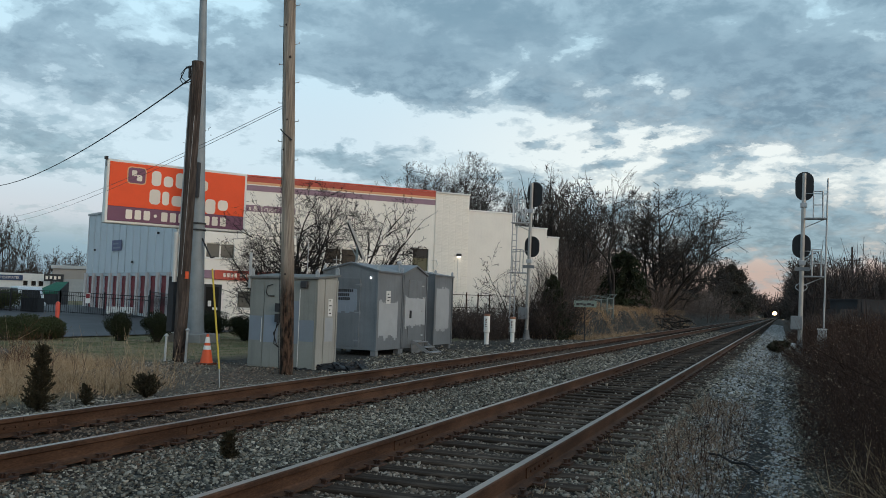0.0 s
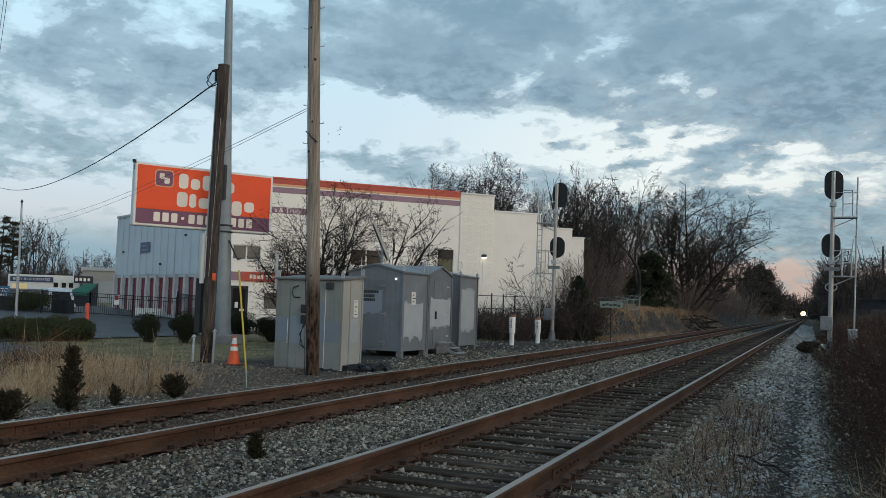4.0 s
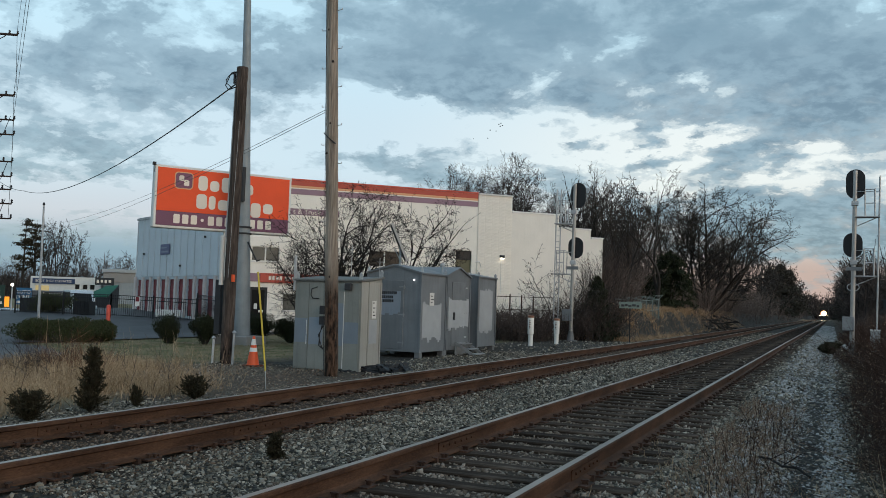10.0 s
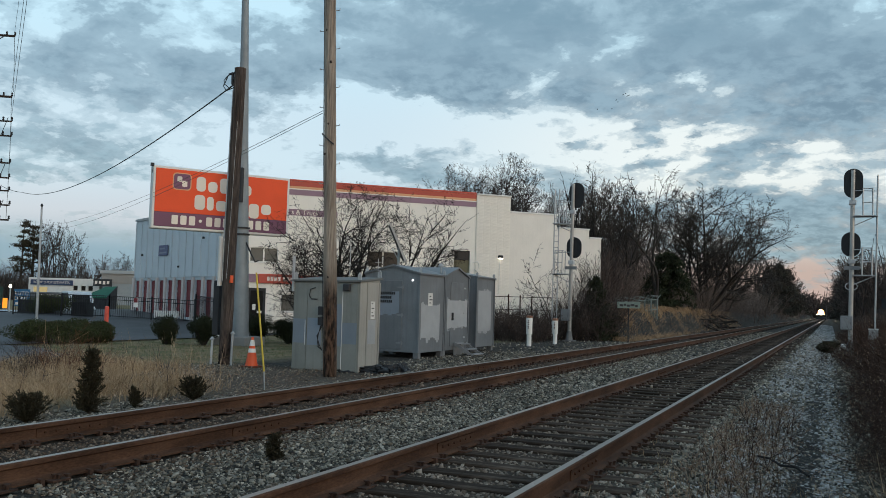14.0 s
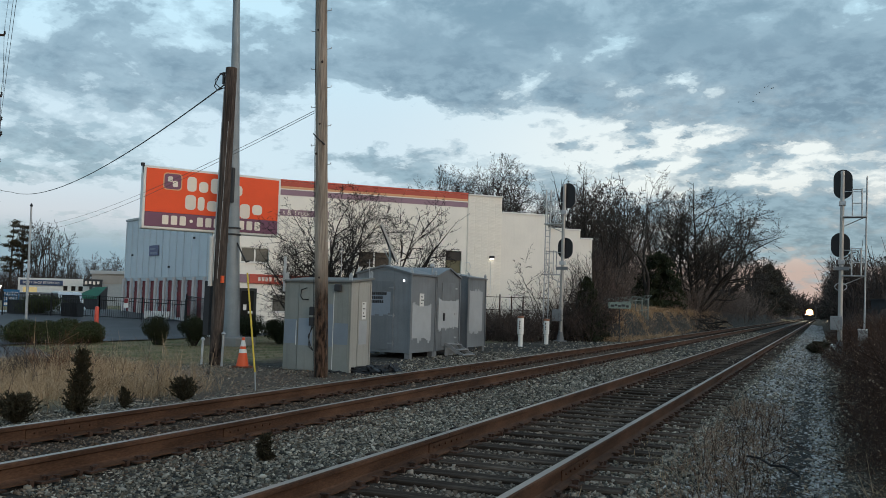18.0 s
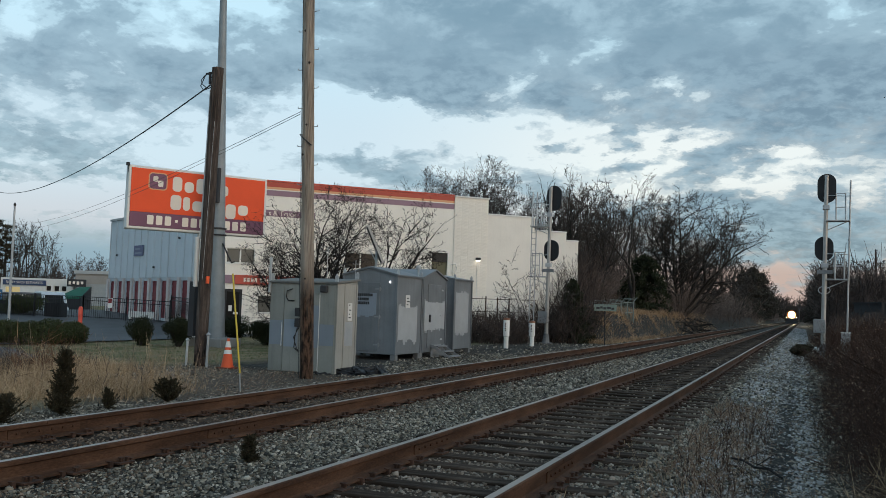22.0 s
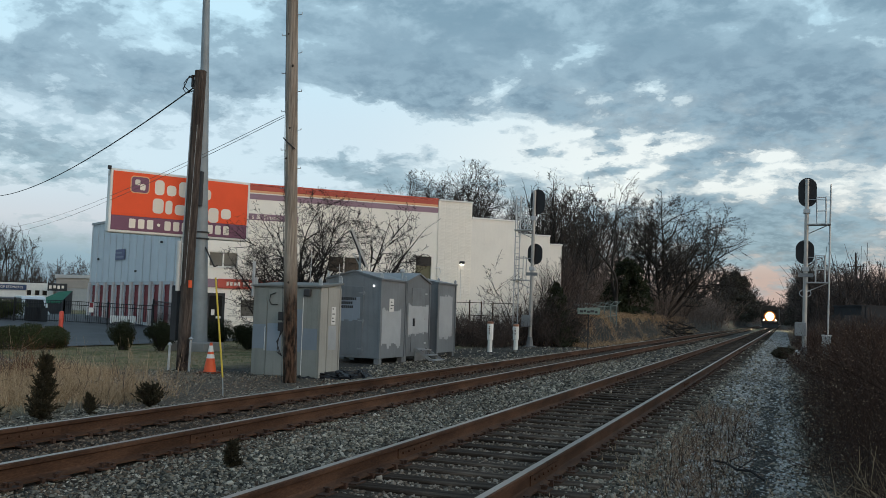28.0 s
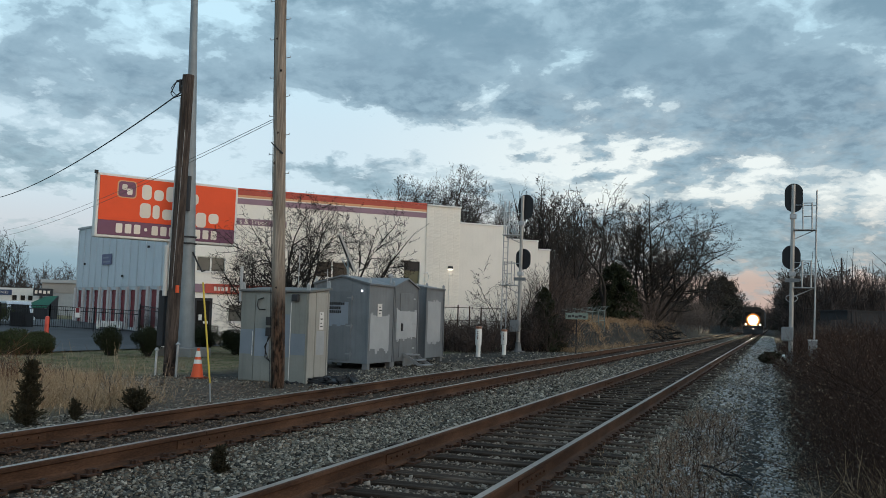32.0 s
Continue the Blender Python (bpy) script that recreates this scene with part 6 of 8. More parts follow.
def tree(kind, x, y, tall, rz, label, group="bare trees", wide=1.0):
    r = thing("tree", label, "tree", x, y, land(x, y), 0, group=group)
    r.matrix_world = pose(x, y, land(x, y), 0, 0, rz) @ Matrix.Diagonal((tall * wide, tall * wide, tall, 1))
    part("trunk", kind[0], kind[2] or M_BARK, r)
    tagged(part("branchwork", kind[3], kind[2] or M_BARK, r), kind="stuff")
    part("crown", kind[1], kind[2] or M_TWIG, r)
    return r


rng = random.Random(5)
BARE = "bare grey-brown deciduous tree in winter"
# kind, place and height above sea of the treetops, along the left of the line
TOPS = ((SPREAD[1], -29.6, 68.5, 13.9, 0.86), (SPREAD[1], -24.6, 66.3, 14.3, 0.84), (SPREAD[0], -26.8, 71.0, 13.6, 0.8), (TREES[1], -27.4, 74, 12.6, 0.9), (TREES[3], -21.6, 69.7, 12.2, 0.9),
        (UPRIGHT[0], -16.6, 61.8, 12.2, 0.9), (UPRIGHT[1], -15.1, 60.5, 11.6, 0.9), (TREES[1], -13.5, 61.0, 11.2, 0.9),
        (CROOKED, -11.5, 64.1, 12.4, 1.0), (TREES[4], -12.2, 75.9, 12.3, 1.0), (TREES[0], -12.9, 84, 12.6, 0.95),
        (TREES[3], -13.9, 66.0, 11.0, 0.9), (TREES[4], -19.4, 64.0, 10.6, 0.9),
        (TREES[2], -18.5, 74, 12.2, 1.0), (TREES[0], -21.5, 84, 13.0, 1.0), (TREES[2], -16.5, 90, 13.0, 1.1))
for kind, x, y, z, w in TOPS:
    tree(kind, x, y, z - land(x, y), rng.uniform(0, 360), BARE, wide=w)
LEANER = "broad bare deciduous tree leaning out over the line"
tree(SPREAD[0], -10.2, 80.0, 11.4, 0, LEANER, wide=1.08)
for x, y, q in ((-19, 78, 9.6), (-15.6, 66.5, 8.0)):
    tree(FAR_TREES[int(q * 10) % 3], x, y, q, 37 * y, BARE, wide=0.8)
tree(SPREAD[1], -10.4, 97, 9.5, 20, LEANER, wide=0.8)
tree(SAPLING, -12.9, 44.4, 5.2, 60, "sparse bare sapling with long thin branches", "small bare trees", 0.9)
for k in range(15):
    y = 150 + 20 * k
    tree(DEEP_TREES[k % 2], -9.6 - rng.uniform(0, 3.0), y + rng.uniform(-4, 4), rng.uniform(8.5, 12.5), rng.uniform(0, 360), BARE, wide=1.1)
for k in range(6):
    tree(FAR_TREES[k % 3], -27 + 1.3 * k, 104 + rng.uniform(-8, 14), rng.uniform(12, 16), rng.uniform(0, 360), BARE, wide=0.9)
# right side of the line
for x, y, z in ((2.4, 93, 8.2), (2.0, 109, 8.9), (2.0, 128, 9.4), (2.4, 152, 9.6), (2.2, 180, 9.4), (2.6, 217, 9.6), (2.8, 272, 10), (3.4, 101, 8.5), (4.4, 108, 8.6), (5.8, 115, 9.8), (6.6, 106, 8.5), (8.2, 112, 9.1), (9.3, 107, 8.3), (11.2, 113, 9.0), (14, 110, 8.6), (17, 114, 9.2), (20, 112, 8.5), (4.5, 135, 10), (5, 165, 10), (4, 235, 10), (5, 300, 11)):
    tree(FAR_TREES[rng.randrange(3)], x, y, z - land(x, y), rng.uniform(0, 360), BARE, wide=1.05)
for k in range(16):
    y = 140 + 19 * k
    tree(DEEP_TREES[k % 2], 2.6 + rng.uniform(0, 3.0), y + rng.uniform(-4, 4), rng.uniform(8.5, 11.5), rng.uniform(0, 360), BARE, wide=1.1)
for k in range(26):
    tree(DEEP_TREES[k % 2], -30 + 2.2 * k, 500 + rng.uniform(-25, 25), rng.uniform(9, 13), rng.uniform(0, 360), "distant bare tree closing the end of the line", "distant trees", 1.3)
# far left, behind the road
for x, y, z in ((-104.7, 90.3, 11.6), (-101.5, 89.6, 11.7), (-100.3, 90.0, 11.4), (-99.2, 90.6, 11.0), (-102.3, 90.6, 11.9), (-97.4, 91.2, 10.2), (-103.8, 92.9, 11.8), (-101.2, 91.9, 12.0), (-102.9, 95.7, 10.4), (-106.1, 99.9, 7.7), (-122.0, 98.2, 6.5), (-116.0, 95.5, 6.1), (-108.8, 104.2, 6.9), (-114.3, 112.6, 8.5), (-113.0, 113.2, 8.9), (-115.4, 117.6, 9.2), (-110.3, 114.4, 8.9), (-112, 99, 6.5), (-104, 104, 6.8), (-125, 104, 7), (-106, 116, 8.6)):
    tree(FAR_TREES[rng.randrange(3)], x, y, z - land(x, y) + 0.3, rng.uniform(0, 360), BARE, wide=0.62 if z > 9.5 else 0.95)


def leaf_cloud(seed, count, size, shape, squash=0.3):
    """Small leaf sprays: little crossed quads over a rounded volume; shape(u, rng) gives a place."""
    rng = np.random.default_rng(seed)
    c = shape(rng, count)
    a = rng.normal(size=(count, 3))
    a /= np.linalg.norm(a, axis=1, keepdims=True)
    b = np.cross(a, rng.normal(size=(count, 3)))
    b /= np.linalg.norm(b, axis=1, keepdims=True)
    s = rng.uniform(*size, count)[:, None]
    v = np.stack([c - a * s - b * s * squash, c + a * s - b * s * squash * 0.6, c + a * s * 1.1 + b * s * squash, c - a * s * 0.8 + b * s * squash], 1).reshape(-1, 3)
    f = np.arange(4 * count).reshape(-1, 4)
    return v, f


def pine(x, y, top, seed):
    """A tall pine with a bare lower trunk and flat open tiers of needles."""
    h = top - land(x, y)
    o = thing("pine_tree", "tall dark pine with open flat tiers of needles", "tree", x, y, land(x, y), group="pines")
    g = np.random.default_rng(seed)
    part("trunk", Shape().tube((0, 0, -0.3), (0.2, 0, h * 0.98), 0.2, 0.05, 7), M_BARK, o)
    n = 34
    t, a = np.sort(g.uniform(0.36, 1.0, n)), g.uniform(0, 6.283, n)
    L = 2.0 * (1.12 - t) ** 0.6 * g.uniform(0.5, 1.2, n)
    P = np.stack([0.2 * t, 0 * t, h * t * 0.98], 1)
    Q = P + np.stack([np.cos(a) * L, np.sin(a) * L, 0.25 * L], 1)
    part("boughs", raw("boughs", *rods_np(P, Q, np.full(n, 0.05), np.full(n, 0.02), 4), M_BARK), M_BARK, o)
    c = 2600

    def put(rng, m):
        k = rng.integers(0, n, m)
        return P[k] + (Q[k] - P[k]) * rng.uniform(0.35, 1.1, (m, 1)) + rng.normal(0, 1, (m, 3)) * np.array([0.28, 0.28, 0.09])
    part("needles", raw("needles", *leaf_cloud(seed, c, (0.08, 0.2), put, 0.25), M_CEDAR), M_CEDAR, o)


pine(-106.0, 89.2, 12.0, 201)
pine(-104.7, 89.9, 11.6, 202)
# two small spreading trees between the sheds and the building
for k, (x, y, tall, a, w) in enumerate(((-17.6, 29.7, 6.5, 40, 0.98), (-16.9, 32.0, 6.2, 0, 1.0), (-19.6, 31.0, 4.4, 250, 1.0))):
    tree(SMALL[k % 2], x, y, tall, a, "small spreading bare tree with fine dark twigs", "small bare trees", w)


def blob(rx, ry, rz, lumps=9, seed=0, hollow=0.35, waist=1.0):
    g = np.random.default_rng(seed)
    size = g.uniform(0.32, 0.68, lumps)
    lc = g.normal(size=(lumps, 3))
    lc /= np.linalg.norm(lc, axis=1, keepdims=True)
    lc *= 0.62 * g.uniform(0.5, 1.2, (lumps, 1))

    def put(rng, n):
        k = rng.integers(0, lumps, n)
        d = rng.normal(size=(n, 3))
        d /= np.linalg.norm(d, axis=1, keepdims=True)
        d *= (hollow + (1 - hollow) * rng.random((n, 1)) ** 0.6) * size[k, None]
        p = lc[k] + d
        p = p * np.array([rx, ry, rz]) + np.array([0, 0, rz * 0.92])
        p[:, :2] *= waist + (1 - waist) * step(0.0, 1.1 * rz, p[:, 2:])
        return p
    return put


def bough_shape(r, h, seed, boughs=90, taper=0.6):
    """An open conifer: foliage strung along drooping boughs of uneven length."""
    g = np.random.default_rng(seed)
    t = g.random(boughs) ** 1.25
    a = g.uniform(0, 6.283, boughs)
    L = r * (1 - t) ** taper * g.uniform(0.45, 1.15, boughs) + 0.03 * h

    def put(rng, n):
        k = rng.integers(0, boughs, n)
        s = rng.random(n) ** 0.7
        w = L[k] * s
        aa = a[k] + rng.normal(0, 0.22, n) * (1.1 - s)
        zz = h * (0.05 + 0.93 * t[k]) + w * (0.35 - 0.45 * s) + rng.normal(0, 0.018 * h, n)
        q = np.stack([np.cos(aa) * w, np.sin(aa) * w, zz], 1)
        return q + rng.normal(0, 0.012 * h, (n, 3))
    return put


def shrub(x, y, rx, ry, rz, seed, label, mat, count=2600, size=(0.03, 0.07), name="shrub", category="shrub", group=""):
    r = thing(name, label, category, x, y, land(x, y) + 0.02, group=group)
    rng = random.Random(seed)
    s = Shape()
    for k in range(7):
        a = rng.uniform(0, 6.283)
        s.tube((0.05 * math.cos(a), 0.05 * math.sin(a), -0.05), (rx * 0.6 * math.cos(a), ry * 0.6 * math.sin(a), rz * 1.1), 0.03, 0.012, 5)
    part("stems", s, M_BARK, r)
    v, f = leaf_cloud(seed, count, size, blob(rx, ry, rz, 17, seed, 0.35, 0.5 if group == "clipped shrubs" else 1.0), 0.45)
    part("foliage", raw("foliage", v, f, mat), mat, r)
    return r


for x, y, rx, rz, sd in ((-23.0, 26.1, 0.56, 0.56, 1), (-21.8, 26.7, 0.66, 0.62, 2), (-22.3, 30.8, 0.84, 0.62, 3), (-20.6, 30.5, 0.74, 0.58, 4)):
    shrub(x, y, rx, rx, rz, sd, "rounded dark evergreen shrub by the car park edge", M_LEAF, 11000, (0.014, 0.032), group="clipped shrubs")
for k, (x, y, rx) in enumerate(((-26.1, 22.7, 0.9), (-25.8, 23.5, 1.0), (-25.3, 24.3, 1.0), (-25.2, 24.9, 0.65), (-42.4, 37.9, 1.5))):
    shrub(x, y, rx, rx, 0.46 if k < 4 else 0.58, 30 + k, "low spreading evergreen hedge bush", M_HEDGE, 15000 if k < 4 else 26000, (0.014, 0.034), "hedge_bush", "bush", "hedge")


def seedling(x, y, r, h, seed, label, boughs=90, mat=None):
    """A young cedar: rising boughs of uneven length set with short dark sprays."""
    o = thing("cedar_seedling", label, "conifer", x, y, land(x, y), group="young cedars")
    part("trunk", Shape().tube((0, 0, -0.05), (0.03 * h, 0, h * 0.9), 0.018 * h + 0.006, 0.004, 6), M_BARK, o)
    g = np.random.default_rng(seed)
    t = g.random(boughs) ** 1.15
    a = g.uniform(0, 6.283, boughs)
    L = r * (1.15 - t) ** 0.6 * g.uniform(0.35, 1.3, boughs) + 0.05 * h
    d = np.stack([np.cos(a), np.sin(a), 0.75 + 0.9 * t + g.normal(0, 0.3, boughs)], 1)
    d /= np.linalg.norm(d, axis=1, keepdims=True)
    P = np.stack([0.03 * h * t, 0 * t, h * (0.02 + 0.86 * t)], 1)
    k = np.repeat(np.arange(boughs), 40)
    u = g.random(len(k))[:, None] ** 0.7
    A = P[k] + d[k] * L[k, None] * u
    w = d[k] + g.normal(0, 0.75, (len(k), 3))
    w /= np.linalg.norm(w, axis=1, keepdims=True)
    B = A + w * (g.uniform(0.018, 0.05, len(k)) * (0.7 + 0.5 * h))[:, None]
    v1, f1 = rods_np(P, P + d * L[:, None], np.full(boughs, 0.005), np.full(boughs, 0.002), 3)
    v2, f2 = ribbons_np(A, B, np.full(len(k), 0.006), np.full(len(k), 0.003), seed)
    part("foliage", raw("foliage", np.concatenate([v1, v2]), np.concatenate([f1, f2 + len(v1)]), mat or M_CEDAR), mat or M_CEDAR, o)


seedling(-9.35, 9.1, 0.19, 0.92, 51, "small upright dark cedar seedling beside the rails", 210)
seedling(-9.2, 7.95, 0.32, 0.30, 52, "low dark cedar seedling beside the rails", 190)
seedling(-9.3, 11.2, 0.30, 0.30, 53, "low dark cedar seedling beside the rails", 190)
seedling(-9.35, 9.95, 0.16, 0.30, 54, "tiny cedar seedling beside the rails", 50)
seedling(-4.75, 6.9, 0.10, 0.24, 55, "tiny dark weed growing in the ballast", 60)
for x, y, r, h, sd, cnt in ((-11.65, 46.4, 1.55, 3.3, 61, 9000), (-11.15, 67.2, 3.0, 4.6, 62, 8000), (-11.0, 44.9, 0.95, 2.5, 63, 4200), (-10.4, 205, 6.0, 11.0, 64, 9000), (-11.2, 232, 6.4, 12.0, 65, 8000), (-11.5, 190, 5.0, 9.5, 66, 3600), (2.5, 116, 2.5, 7.4, 67, 4200), (2.6, 133, 2.7, 8.0, 68, 4200), (-11.0, 262, 6.0, 13.0, 69, 3600), (2.6, 155, 2.8, 8.4, 70, 3600), (2.8, 185, 3.2, 9, 71, 3600)):
    o = thing("evergreen_tree", "dark evergreen tree with open drooping boughs", "tree", x, y, land(x, y), group="evergreens")
    part("trunk", Shape().tube((0, 0, -0.3), (0, 0, h * 0.95), 0.02 * h, 0.02, 6), M_BARK, o)
    v, f = leaf_cloud(sd, cnt, (0.022 * h, 0.05 * h), bough_shape(r, h, sd, 64), 0.16)
    # beyond 100 m the leaf colour carries the haze
    mt = M_HAZED_LEAF if y > 100 else M_LEAF
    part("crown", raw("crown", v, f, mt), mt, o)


def thicket(name, area, count, h, seed, mat, label, category, density=None, twigs=7, r=0.004, lean=0.35, specks=0.0, tall=None):
    """Dry stems with side twigs, as one stand."""
    g = np.random.default_rng(seed)
    x0, x1, y0, y1 = area
    x, y = g.uniform(x0, x1, count), g.uniform(y0, y1, count)
    if density is not None:
        ok = g.random(count) < density(x, y)
        x, y = x[ok], y[ok]
    n = len(x)
    hh = g.uniform(h[0], h[1], n) * (1 if tall is None else tall(x, y))
    base = np.stack([x, y, height(x, y) - 0.03], 1)
    d = np.stack([g.normal(0, lean, n), g.normal(0, lean, n), np.ones(n)], 1)
    d /= np.linalg.norm(d, axis=1, keepdims=True)
    mid = base + d * (hh * 0.55)[:, None]
    d2 = d + g.normal(0, 0.22, (n, 3))
    top = mid + d2 * (hh * 0.45)[:, None]
    w = r * (0.6 + hh / h[1])
    A, B, R0, R1 = [base, mid], [mid, top], [w, w * 0.75], [w * 0.75, w * 0.35]
    for k in range(twigs):
        t = g.uniform(0.25, 0.95, n)[:, None]
        s = np.where(t < 0.55, base + (mid - base) * t / 0.55, mid + (top - mid) * (t - 0.55) / 0.45)
        e = s + (d * 0.7 + g.normal(0, 0.55, (n, 3))) * (hh * g.uniform(0.15, 0.38, n))[:, None]
        A.append(s), B.append(e), R0.append(w * 0.55), R1.append(w * 0.25)
    v1, f1 = rods_np(np.concatenate(A[:2]), np.concatenate(B[:2]), np.concatenate(R0[:2]), np.concatenate(R1[:2]), 3)
    v2, f2 = ribbons_np(np.concatenate(A[2:]), np.concatenate(B[2:]), np.concatenate(R0[2:]) * 1.3, np.concatenate(R1[2:]) * 1.3, seed)
    ob = tagged(new(name, raw(name, np.concatenate([v1, v2]), np.concatenate([f1, f2 + len(v1)]), mat)), label, category, kind="stuff")
    if specks:
        tips = np.concatenate(B[2:])
        tips = tips[g.random(len(tips)) < specks]
        v, f = leaf_cloud(seed + 1, len(tips), (r * 2.0, r * 4.5), lambda q, c: tips, 0.6)
        tagged(new("dead_leaves", raw("dead_leaves", v, f, M_SPECK)), "dry curled leaves and seed heads on the brush", "leaves", kind="stuff")
    return ob


def brink(y):
    """Where the brush begins, right of the stone."""
    return 0.16 + 0.07 * np.sin(y * 0.9) - 0.55 * np.exp(-((y - 34) / 5.0) ** 2)


def right_edge(x, y):
    return step(0.0, 0.35, x - brink(y))


def rising(x, y):
    clump = 0.72 + 0.34 * np.sin(2.1 * x + 1.3 * y) * np.sin(0.9 * y - 1.7 * x + 1) + 0.16 * np.sin(5.3 * x + 3.1 * y)
    return (0.30 + 0.70 * step(0.0, 1.3, x - brink(y))) * clump


BRUSH = "tangled reddish-brown dry brush beside the track"
thicket("brush", (0.0, 4.6, 5.5, 13), 5200, (0.5, 1.5), 71, M_BRUSH, BRUSH, "brush", right_edge, 12, 0.0021, 0.6, 0.22, rising)
thicket("brush", (0.0, 5.5, 13, 24), 4200, (0.6, 1.55), 98, M_BRUSH, BRUSH, "brush", right_edge, 12, 0.0034, 0.6, 0.18, rising)
thicket("brush", (0.3, 2.4, 4.6, 8.6), 1500, (0.25, 0.6), 99, M_STRAW, "pale dry grass tussocks at the foot of the brush", "grass", lambda x, y: step(0.35, 0.8, x), 4, 0.002, 0.6)


def behind(x, y):
    return right_edge(x, y) * (np.hypot(x, y) > 1.5) * step(0.2, 1.0, x)


thicket("brush", (0.2, 6.5, -9, 5.5), 1800, (0.3, 0.9), 70, M_BRUSH, "tangled reddish-brown dry brush beside the track", "brush", behind, 7, 0.0045, 0.6)
thicket("brush", (-0.6, 9, 24, 70), 4600, (0.6, 1.4), 72, M_BRUSH, BRUSH, "brush", right_edge, 11, 0.006, 0.6, 0.10, rising)
thicket("brush", (1.5, 26, 82, 140), 2600, (1.2, 3.2), 73, M_THICKET, "tall leafless brush behind the signal", "brush", None, 9, 0.018, 0.5)
thicket("brush", (1.5, 12, 60, 76), 900, (0.6, 1.5), 89, M_THICKET, "low leafless brush before the dark shed", "brush", None, 9, 0.014, 0.55)
thicket("dry_weeds", (-1.0, -0.35, 6.0, 13), 170, (0.15, 0.5), 74, M_BRUSH, "thin dry weeds standing in the ballast", "weeds", None, 6, 0.002, 0.25, 0.1)


def matted(x, y):
    """Thickest along the foot of the tie ends, thinning out in clumps."""
    return step(-0.35, -0.8, x + 0.12 * np.sin(y * 2.3)) * (0.25 + 0.75 * (np.sin(y * 1.9 + x * 3) * np.sin(y * 0.8 + 1) > -0.3))


thicket("bank_brush", (-16, -9.2, 69, 150), 3000, (0.8, 3.6), 76, M_HAZE, "leafless brush on the bank by the track", "brush", None, 10, 0.009, 0.5)
thicket("bank_brush", (-24, -12.9, 58, 72), 2000, (0.8, 2.6), 86, M_HAZE, "leafless undergrowth below the trees", "brush", None, 9, 0.011, 0.45)
thicket("bank_brush", (-26, -11.8, 31, 56), 2600, (0.4, 1.5), 77, M_THICKET, "tangle of bare bushes by the white building", "brush", lambda x, y: step(-12.2, -13.2, x) * step(-19 + (46 - y) * 0.6, -16 + (46 - y) * 0.6, x), 10, 0.009, 0.45)
thicket("bank_brush", (-17.5, -12.6, 39.0, 45.2), 1000, (0.5, 1.7), 101, M_THICKET, "brown tangle of bare bushes before the rusty fence", "brush", None, 12, 0.0075, 0.5)
thicket("bank_brush", (-12.9, -10.6, 43.5, 49), 620, (0.8, 2.6), 87, M_THICKET, "tangle of bare bushes round the signal", "brush", None, 10, 0.009, 0.45)
thicket("bank_brush", (-19, -12.8, 51, 60), 800, (1.5, 3.6), 92, M_THICKET, "tall leafless undergrowth behind the signal", "brush", None, 9, 0.012, 0.35)
thicket("bank_brush", (-34, -19, 92, 118), 520, (4, 10.5), 93, M_THICKET, "tall thin leafless growth deep in the trees", "woods", None, 11, 0.026, 0.22)
thicket("brush", (2.2, 16, 86, 112), 900, (2.4, 5.6), 95, M_THICKET, "tall leafless brush behind the signal", "brush", None, 10, 0.024, 0.35)
thicket("dry_weeds", (-1.25, -0.15, 5.5, 15.5), 1700, (0.05, 0.24), 96, M_SPECK, "low dead brown weeds matted over the ballast", "weeds", matted, 6, 0.0026, 0.8, 0.25)
thicket("dry_weeds", (-17.5, -9.3, 10.8, 22.5), 2600, (0.04, 0.18), 97, M_STRAW, "thin dead grass between stones beside the cone", "grass", lambda x, y: 0.8 * (np.abs((y - 11.6) - 1.27 * (-x - 9.3) + 0.3) < 1.5) * (np.sin(x * 2.1) * np.sin(y * 1.7) > -0.5), 3, 0.0028, 0.8, 0.2)
thicket("woods", (-60, 60, 480, 640), 1500, (6, 12), 88, M_THICKET, "distant leafless woods closing the end of the line", "woods", None, 7, 0.2, 0.4)
thicket("woods", (-190, -92, 104, 135), 2600, (2.5, 6.0), 90, M_THICKET, "low leafless woods behind the road", "woods", None, 11, 0.04, 0.45)
thicket("bank_brush", (2.0, 9, 90, 400), 1800, (2, 6), 78, M_THICKET, "leafless brush along the right of the line", "brush", None, 8, 0.035, 0.45)
thicket("bank_brush", (-14, -9.0, 118, 400), 800, (1.5, 4.5), 79, M_HAZE, "leafless brush along the left of the line", "brush", None, 8, 0.035, 0.45)


